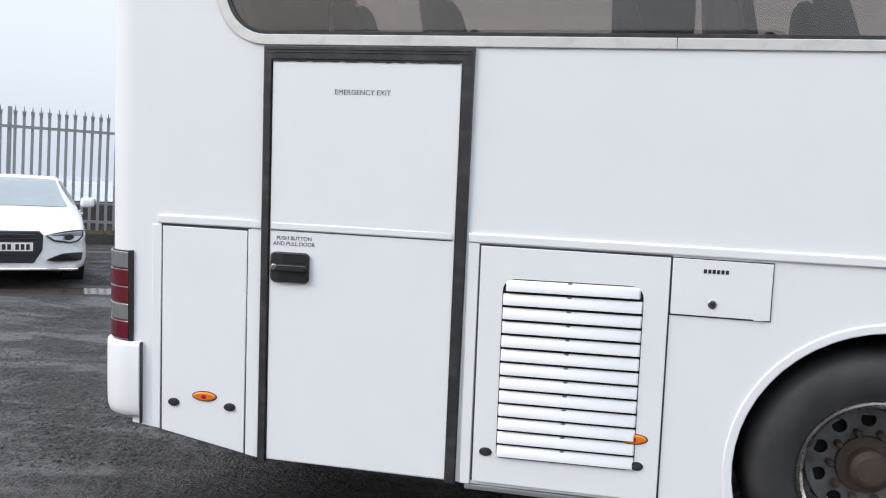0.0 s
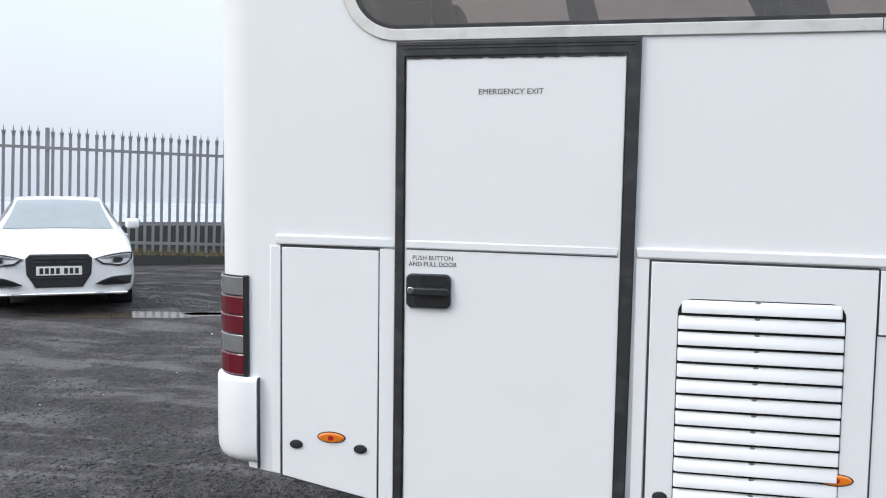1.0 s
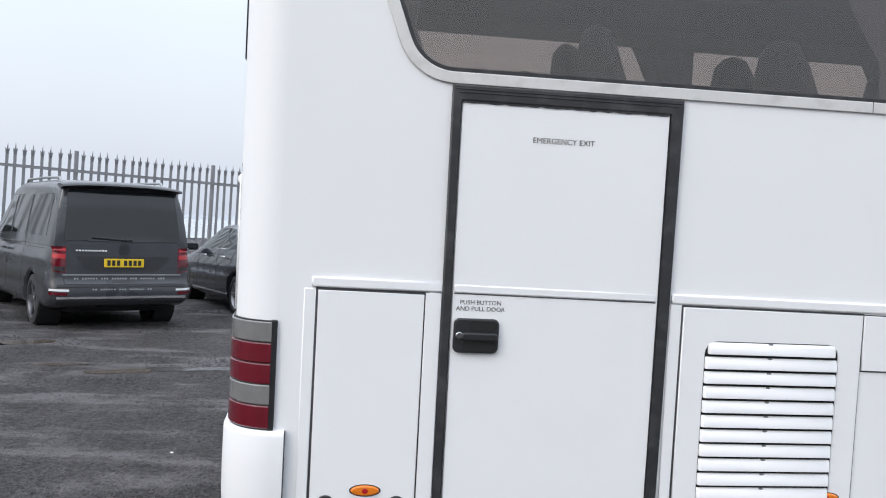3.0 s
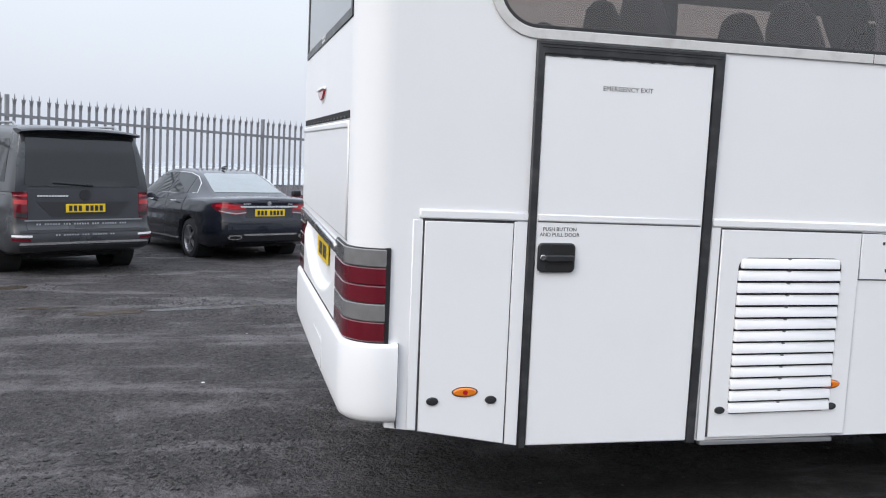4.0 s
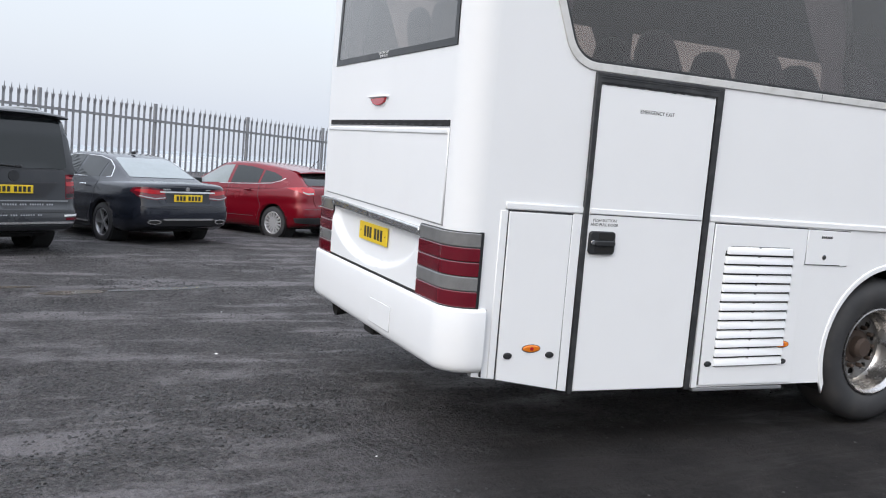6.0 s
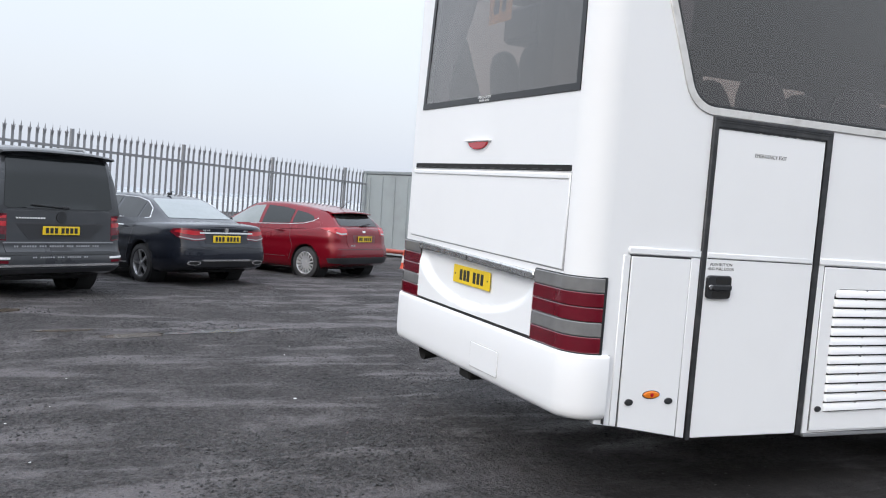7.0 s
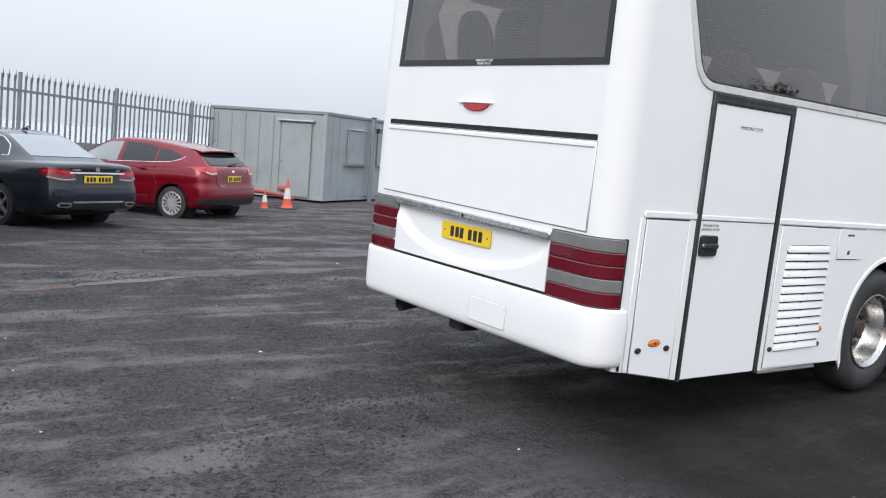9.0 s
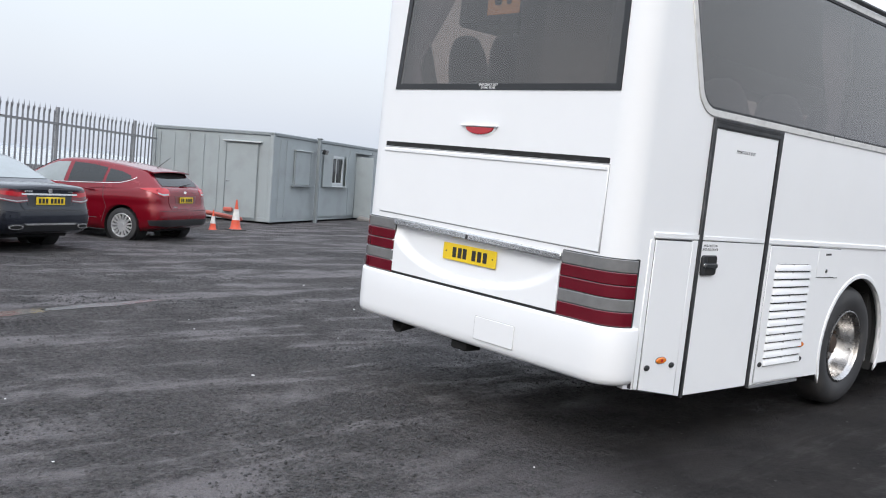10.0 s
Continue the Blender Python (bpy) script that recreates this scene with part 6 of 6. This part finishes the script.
    for sgn in (1, -1):
        def side(pts):
            return pts if sgn > 0 else [(-y, z) for y, z in reversed(pts)]
        hs = corner("headlight", BLACK, side([(0.405, 0.672), (0.50, 0.598), (0.60, 0.586), (0.70, 0.570), (0.80, 0.592), (0.865, 0.66), (0.87, 0.742), (0.75, 0.742), (0.60, 0.722), (0.50, 0.70)]), 0.14, v, 0.030, "angular headlight in a dark housing")
        corner("lens", CLEAR_LENS, side([(0.43, 0.670), (0.51, 0.612), (0.60, 0.601), (0.70, 0.586), (0.79, 0.606), (0.845, 0.664), (0.85, 0.728), (0.75, 0.726), (0.60, 0.706), (0.50, 0.686)]), 0.10, hs, 0.037)
        corner("lamp_unit", BLACK, side(ellipse(0.69, 0.655, 0.060, 0.034, 14)), 0.02, hs, 0.045)
        corner("air_intake", BLACK, side([(0.42, 0.355), (0.52, 0.335), (0.64, 0.335), (0.74, 0.335), (0.84, 0.345), (0.86, 0.445), (0.74, 0.448), (0.62, 0.44), (0.52, 0.405)]), 0.16, v, 0.062, "black air intake")
        bm = bmesh.new()
        tube(bm, [(0.6, sgn * 0.555, 1.40), (0.75, sgn * 0.56, 1.445), (2.2, sgn * 0.56, 1.455), (2.45, sgn * 0.555, 1.42)], 0.013, 8)
        part("roof_rail", bm, P, v)
    part("splitter", boxed((L - 0.10, 0, 0.235), (0.30, 1.60, 0.03), 0.012), BRIGHT, v, "bright lower lip")


EST_P, EST_H = (-5.226, 6.273), (0.5835, -0.812)
estate_at()


# ---- grey site cabin ----
CAB = pbr("grey_green_cabin_paint", (0.30, 0.335, 0.345), 0.55, var=0.08, scale=1.2, fine=30, bump=0.08, dirt=((0.20, 0.21, 0.21), 0.4, 1.8))
CAB_L = pbr("pale_grey_cabin_trim", (0.44, 0.47, 0.48), 0.5, var=0.08, scale=2, fine=30)
CAB_D = pbr("darker_grey_cabin_trim", (0.20, 0.225, 0.235), 0.55, var=0.12, scale=2, fine=30)
BROWN = pbr("brown_door_wood", (0.10, 0.055, 0.04), 0.6, var=0.25, scale=4, fine=40)
CONE_R = pbr("orange_red_cone_plastic", (0.62, 0.075, 0.03), 0.45, var=0.2, scale=9, fine=60, dirt=((0.2, 0.12, 0.09), 0.4, 10))
CONE_W = pbr("dirty_white_sleeve", (0.62, 0.62, 0.60), 0.5, var=0.15, scale=8, fine=40, dirt=((0.3, 0.29, 0.27), 0.5, 10))
CONE_B = pbr("black_cone_base", (0.05, 0.048, 0.046), 0.8, var=0.3)
BARRIER = pbr("faded_red_barrier_plastic", (0.45, 0.10, 0.07), 0.5, var=0.25, scale=6, fine=40)


def build_cabin():
    ang = 32.0
    ca, sa = math.cos(radians(ang)), math.sin(radians(ang))
    c = thing("site_cabin", pose(7.8, 17.05, -0.05, 0, 0, ang), "grey steel site cabin on blocks with shuttered windows", "cabin")
    L, D, H, B = 9.6, 3.64, 2.46, 0.10
    part("roof", boxed((L / 2, D / 2, H - 0.02), (L + 0.06, D + 0.06, 0.10), 0.02), CAB_D, c, "flat roof with dark edge")
    part("base_frame", boxed((L / 2, D / 2, B + 0.06), (L, D, 0.12), 0.01), CAB, c)
    holes = [[(3.72, 1.20), (3.72, 2.02), (4.72, 2.02), (4.72, 1.20)], [(5.95, 0.12), (5.95, 2.12), (6.85, 2.12), (6.85, 0.12)]]
    POST_X = 2.57
    part("long_wall", on(flat([[(0, B + 0.1), (L, B + 0.1), (L, H - 0.06), (0, H - 0.06)]] + holes, 0.05), SIDE), CAB, c)
    part("end_wall", boxed((0.03, D / 2, (B + H) / 2), (0.05, D - 0.1, H - B - 0.1)), CAB, c)
    part("back_wall", boxed((L / 2, D - 0.03, (B + H) / 2), (L, 0.05, H - B - 0.1)), CAB, c)
    part("end_wall", boxed((L - 0.03, D / 2, (B + H) / 2), (0.05, D - 0.1, H - B - 0.1)), CAB, c)
    part("corner_post", boxed((0.03, 0.03, (B + H) / 2), (0.12, 0.12, H - B), 0.015), CAB, c)
    part("corner_post", boxed((0.03, D - 0.03, (B + H) / 2), (0.12, 0.12, H - B), 0.015), CAB, c)
    # pressed ribs on the end wall and the long wall
    for i in range(5):
        part("rib", boxed((-0.008, 1.62 + i * 0.45, (B + H) / 2), (0.03, 0.05, H - B - 0.28), 0.010), CAB, c)
    for x in (0.42, 0.80, 3.05, 5.30, 7.3, 8.0, 8.7):
        part("rib", boxed((x, -0.008, (B + H) / 2), (0.04, 0.022, H - B - 0.28), 0.008), CAB, c)
    d = part("cabin_door", boxed((-0.02, 0.88, 1.16), (0.04, 0.92, 1.96), 0.008), CAB, c, "grey steel cabin door")
    part("door_hood", boxed((-0.06, 0.88, 2.20), (0.11, 1.12, 0.040), 0.008), CAB_L, d)
    part("door_handle", boxed((-0.055, 1.26, 1.12), (0.03, 0.09, 0.02), 0.005), STEEL, d)
    for y in (0.405, 1.355):
        part("door_edge", boxed((-0.045, y, 1.16), (0.012, 0.018, 1.96)), CAB_D, d)
    part("door_edge", boxed((-0.045, 0.88, 0.17), (0.012, 0.95, 0.018)), CAB_D, d)
    part("door_step_pipe", boxed((-0.09, 1.18, 0.36), (0.12, 0.26, 0.12), 0.04, seg=3), BARRIER, c, "red pipe stub by the door")
    # shuttered window
    s = part("window_shutter", boxed((1.78, -0.03, 1.60), (1.02, 0.04, 0.94), 0.008), CAB, c, "closed steel window shutter")
    part("shutter_ledge", boxed((1.78, -0.07, 1.10), (1.30, 0.10, 0.04), 0.008), CAB_D, s)
    part("shutter_hood", boxed((1.78, -0.05, 2.09), (1.10, 0.08, 0.03), 0.006), CAB_L, s)
    for x in (1.29, 2.27):
        part("shutter_edge", boxed((x, -0.052, 1.60), (0.02, 0.012, 0.92)), CAB_D, s)
    # open window with side shutters
    w = part("cabin_window", on(flat([[(3.66, 1.14), (4.78, 1.14), (4.78, 2.06), (3.66, 2.06)], [(3.76, 1.24), (3.76, 1.98), (4.68, 1.98), (4.68, 1.24)]], 0.06, 0.008), Matrix.Translation((0, -0.03, 0)) @ SIDE), CAB_L, c, "pale-framed cabin window")
    part("pane", boxed((3.98, 0.0, 1.61), (0.44, 0.008, 0.74)), CAR_GLASS, w)
    part("pane", boxed((4.45, 0.004, 1.61), (0.44, 0.008, 0.74)), CAR_GLASS, w)
    part("mullion", boxed((4.21, -0.01, 1.61), (0.04, 0.03, 0.74)), CAB_L, w)
    part("sill", boxed((4.22, -0.09, 1.12), (1.25, 0.12, 0.035), 0.008), CAB_L, w)
    part("side_shutter", boxed((3.42, -0.09, 1.60), (0.46, 0.03, 1.0), 0.006, Matrix.Rotation(radians(-14), 4, "Z")), CAB, w)
    part("side_shutter", boxed((5.00, -0.07, 1.60), (0.36, 0.03, 1.0), 0.006, Matrix.Rotation(radians(10), 4, "Z")), CAB, w)
    # brown doorway
    dd = part("doorway", boxed((6.40, 0.12, 1.12), (0.88, 0.04, 2.0), 0.006), BROWN, c, "brown wooden cabin door")
    part("glazing_strip", boxed((6.62, 0.095, 1.15), (0.14, 0.02, 1.7)), CAB_L, dd)
    part("door_frame", on(flat([[(5.86, 0.10), (6.94, 0.10), (6.94, 2.20), (5.86, 2.20)], [(5.95, 0.10), (5.95, 2.12), (6.85, 2.12), (6.85, 0.10)]], 0.07, 0.006), Matrix.Translation((0, -0.02, 0)) @ SIDE), CAB_D, dd)
    part("open_leaf", boxed((5.90, -0.30, 1.12), (0.05, 0.62, 2.0), 0.006), CAB, dd)
    part("door_hood", boxed((6.40, -0.10, 2.23), (1.25, 0.18, 0.03), 0.006), CAB_D, dd)
    for x in (0.4, 3.3, 6.3, 9.2):
        part("support_block", boxed((x, 0.3, 0.03), (0.35, 0.4, 0.16), 0.02), CONE_B, c)
    # post with floodlight beside the cabin
    p = thing("lamp_post", pose(7.8 + ca * POST_X + sa * 0.16, 17.05 + sa * POST_X - ca * 0.16, -0.04, 0, 0, ang), "grey square post with a small floodlight", "lamp post")
    part("post", boxed((0, 0, 1.24), (0.10, 0.10, 2.48), 0.010), CAB_D, p)
    part("post_cap", boxed((0, 0, 2.49), (0.16, 0.14, 0.03), 0.006), CAB_D, p)
    f = part("floodlight", boxed((0.20, -0.10, 2.12), (0.20, 0.10, 0.15), 0.02, Matrix.Rotation(radians(30), 4, "X")), BLACK, p, "black floodlight")
    part("lamp_glass", boxed((0.20, -0.155, 2.09), (0.16, 0.01, 0.11), 0.003, Matrix.Rotation(radians(30), 4, "X")), CLEAR_LENS, f)
    part("bracket", boxed((0.10, -0.05, 2.16), (0.14, 0.03, 0.03), 0.005), BLACK, p)
    # concrete ramp at the doorway
    r = tagged(part("concrete_ramp", boxed((0, 0, 0.0), (1.6, 1.3, 0.22), 0.06), WALL_P), "pale worn concrete ramp before the cabin door", "ramp")
    r.matrix_world = pose(7.8 + ca * 6.5 + sa * 0.85, 17.05 + sa * 6.5 - ca * 0.85, -0.03, 6, 0, ang)


WALL_P = pbr("pale_worn_concrete", (0.20, 0.19, 0.18), 0.85, var=0.3, scale=2, fine=20, bump=0.4)
build_cabin()


def traffic_cone(x, y, h, m=None):
    k = h / 0.75
    c = thing("traffic_cone", m or pose(x, y, level(x, y) - 0.005), "orange and white traffic cone, dirty, on gravel", "cone", "traffic cones")
    part("base", boxed((0, 0, 0.02 * k), (0.40 * k, 0.40 * k, 0.045 * k), 0.015), CONE_B, c)
    prof = lambda a, b: [(0.135 * k * (1 - z / 0.82), z * k) for z in (a, (a + b) / 2, b)]
    part("lower_cone", lathe([(0.155 * k, 0.04 * k)] + prof(0.07, 0.26), 24, "Z"), CONE_R, c, smooth=40)
    part("sleeve", lathe([(r + 0.003, z) for r, z in prof(0.26, 0.52)], 24, "Z"), CONE_W, c, smooth=40)
    part("tip", lathe(prof(0.52, 0.73) + [(0.018 * k, 0.75 * k), (0.0, 0.752 * k)], 24, "Z"), CONE_R, c, smooth=40)
    return c


traffic_cone(5.80, 15.15, 0.72)
traffic_cone(5.20, 15.10, 0.48)
# fallen red barrier rail between the hatchback and the cabin
bm = bmesh.new()
tube(bm, [(4.3, 15.3, 0.44), (5.3, 15.6, 0.36), (6.5, 16.2, 0.18)], 0.055, 10)
rail_b = tagged(part("barrier_rail", bm, BARRIER, smooth=40), "faded red plastic barrier rail lying at a slant", "barrier")
bm = bmesh.new()
tube(bm, [(4.35, 15.32, -0.05), (4.35, 15.32, 0.46)], 0.03, 8)
part("leg", bm, BARRIER, rail_b)


# ---- puddles, stones, grass ----
def puddle(cx, cy, a, b, rot, z, mat, label):
    bm = bmesh.new()
    ring = []
    for i in range(56):
        t = 2 * math.pi * i / 56
        q = 1 + 0.34 * noise.noise(Vector((math.cos(t) * 1.7 + cx, math.sin(t) * 1.7 + cy, 1.3))) + 0.14 * noise.noise(Vector((math.cos(t) * 6, math.sin(t) * 6, cx)))
        x, y = a * q * math.cos(t), b * q * math.sin(t)
        ring.append(bm.verts.new((cx + x * math.cos(rot) - y * math.sin(rot), cy + x * math.sin(rot) + y * math.cos(rot), z)))
    bm.faces.new(ring)
    return tagged(part("puddle", bm, mat), label, "puddle")


for cx, cy, a, b, rot, z, brown in PUDDLES:
    puddle(cx, cy, a, b, rot, z, MUD_WATER if brown else DAMP, "shallow brown puddle on the gravel" if brown else "thin sheet of standing water on gravel")


def scatter(name, count, rmin, rmax, region, label, mat, seed):
    rng = random.Random(seed)
    verts, faces = [], []
    for _ in range(count):
        x, y = region(rng)
        r = rmin + (rmax - rmin) * rng.random() ** 3
        z = level(x, y) + r * 0.15
        o = len(verts)
        sx, sy, sz, a = rng.uniform(0.7, 1.3), rng.uniform(0.7, 1.2), rng.uniform(0.4, 0.8), rng.random() * 6.28
        for px, py, pz in ((1, 0, 0), (0, 1, 0), (-1, 0, 0), (0, -1, 0), (0.1, 0.1, 1), (0, 0, -0.7), (0.62, 0.55, 0.55), (-0.6, 0.5, 0.6), (-0.55, -0.6, 0.5)):
            j = rng.uniform(0.8, 1.2) * r
            qx, qy = px * sx * j, py * sy * j
            verts.append((x + qx * math.cos(a) - qy * math.sin(a), y + qx * math.sin(a) + qy * math.cos(a), z + pz * sz * j))
        for f in ((0, 6, 4), (6, 1, 4), (1, 7, 4), (7, 2, 4), (2, 8, 4), (8, 3, 4), (3, 0, 4), (0, 1, 6), (1, 2, 7), (2, 3, 8), (0, 5, 1), (1, 5, 2), (2, 5, 3), (3, 5, 0)):
            faces.append(tuple(o + k for k in f))
    me = bpy.data.meshes.new(name)
    me.from_pydata(verts, [], faces)
    me.materials.append(mat)
    return tagged(new(name, me), label, name, kind="stuff")


def dry(x, y):
    for cx, cy, a, b, rot, z, m in PUDDLES:
        dx, dy = x - cx, y - cy
        if math.hypot((dx * math.cos(rot) + dy * math.sin(rot)) / a, (dy * math.cos(rot) - dx * math.sin(rot)) / b) < 1.2:
            return False
    return True


def wide(rng):
    while True:
        x, y = rng.uniform(-8, 3), rng.uniform(-2.5, 12) if rng.random() < 0.5 else rng.uniform(-1.5, 6)
        if rng.random() > 0.97 * mud(x, y) and dry(x, y):
            return x, y


def clumps(rng):
    while True:
        x, y = rng.uniform(-9, 6), rng.uniform(-2.5, 12)
        if noise.noise(Vector((x * 0.45 + 7, y * 1.1, 2))) > 0.05 + rng.random() * 0.35 and rng.random() > mud(x, y) and dry(x, y):
            return x, y


scatter("gravel", 26000, 0.004, 0.013, wide, "loose dark wet gravel chips", STONE, 3)
scatter("gravel", 40000, 0.004, 0.017, clumps, "clumped dark wet gravel along the tyre tracks", STONE_D, 5)
scatter("litter", 26, 0.008, 0.018, wide, "small pale chips of litter", INK_W, 9)


def grass_tufts():
    rng = random.Random(11)
    verts, faces = [], []
    for _ in range(5200):
        k = rng.uniform(-6, 0.5)
        p = fence_at(k) + Vector((0.5, -0.87)) * rng.gauss(0.05, 0.22)
        z = fence_top(k) - 2.42
        h, a = rng.uniform(0.05, 0.20), rng.random() * 6.28
        dx, dy = math.cos(a), math.sin(a)
        o = len(verts)
        lean = rng.uniform(0.0, 0.12)
        verts += [(p.x - dy * 0.006, p.y + dx * 0.006, z), (p.x + dy * 0.006, p.y - dx * 0.006, z), (p.x + dx * lean, p.y + dy * lean, z + h)]
        faces.append((o, o + 1, o + 2))
    me = bpy.data.meshes.new("grass")
    me.from_pydata(verts, [], faces)
    me.materials.append(GRASS)
    tagged(new("grass", me), "dead yellow grass along the fence foot", "grass", kind="stuff")


grass_tufts()


# ---- behind the camera, seen mirrored in the glass: a long low shed and a tree ----
SHED_B = pbr("brown_sheet_cladding", (0.10, 0.085, 0.07), 0.8, var=0.25, scale=0.6, fine=8)
SHED_R = pbr("dark_sheet_roof", (0.06, 0.06, 0.06), 0.7, var=0.25, scale=0.6, fine=8)
LEAF = pbr("dark_leaves", (0.05, 0.065, 0.04), 0.7, var=0.5, scale=4, fine=30)
BARK = pbr("dark_bark", (0.07, 0.055, 0.045), 0.9, var=0.3, bump=0.4)
wh = thing("warehouse", pose(-2, -25, 0), "long low brown sheet-clad warehouse", "warehouse")
part("wall", boxed((0, 0, 2.0), (18, 10, 4.0), 0.02), SHED_B, wh)
bm = bmesh.new()
vs = [bm.verts.new(p) for p in ((-9.3, 5.3, 3.9), (9.3, 5.3, 3.9), (9.3, 0, 5.4), (-9.3, 0, 5.4), (-9.3, -5.3, 3.9), (9.3, -5.3, 3.9))]
bm.faces.new((vs[0], vs[1], vs[2], vs[3])), bm.faces.new((vs[3], vs[2], vs[5], vs[4])), bm.faces.new((vs[0], vs[3], vs[4])), bm.faces.new((vs[1], vs[5], vs[2]))
part("roof", bm, SHED_R, wh)
for x in (-6, 0, 6):
    part("shutter_door", boxed((x, 5.02, 1.6), (3.2, 0.10, 3.2), 0.02), SHED_R, wh)


def build_tree(x, y, h):
    rng = random.Random(21)
    t = thing("tree", pose(x, y, 0), "dark leafy tree by the warehouse", "tree")
    bm = bmesh.new()
    tube(bm, [(0, 0, 0), (0.05, 0.03, h * 0.25), (0.0, 0.08, h * 0.5), (0.05, 0, h * 0.75)], [0.22, 0.17, 0.11, 0.05], 9)
    part("trunk", bm, BARK, t, smooth=60)
    tips = []
    for i in range(12):
        a, z = rng.random() * 6.28, h * rng.uniform(0.35, 0.75)
        r = h * rng.uniform(0.16, 0.34)
        tip = (r * math.cos(a), r * math.sin(a), z + r * 0.6)
        bm = bmesh.new()
        tube(bm, [(0, 0, z), (tip[0] * 0.5, tip[1] * 0.5, z + r * 0.2), tip], [0.07, 0.045, 0.015], 6)
        part("limb", bm, BARK, t)
        tips.append(tip)
    verts, faces = [], []
    for tip in tips + [(0, 0, h * 0.85)]:
        for _ in range(420):
            d = Vector((rng.gauss(0, 1), rng.gauss(0, 1), rng.gauss(0, 0.8))) * h * 0.085
            c = Vector(tip) + d
            n = Vector((rng.gauss(0, 1), rng.gauss(0, 1), rng.gauss(0, 1))).normalized()
            u = n.orthogonal().normalized() * rng.uniform(0.06, 0.13)
            v = n.cross(u)
            o = len(verts)
            verts += [tuple(c + u), tuple(c + v * 0.6), tuple(c - u), tuple(c - v * 0.6)]
            faces.append((o, o + 1, o + 2, o + 3))
    me = bpy.data.meshes.new("crown")
    me.from_pydata(verts, [], faces)
    me.materials.append(LEAF)
    c = new("crown", me)
    c.parent = t


build_tree(37, -24, 5.2)
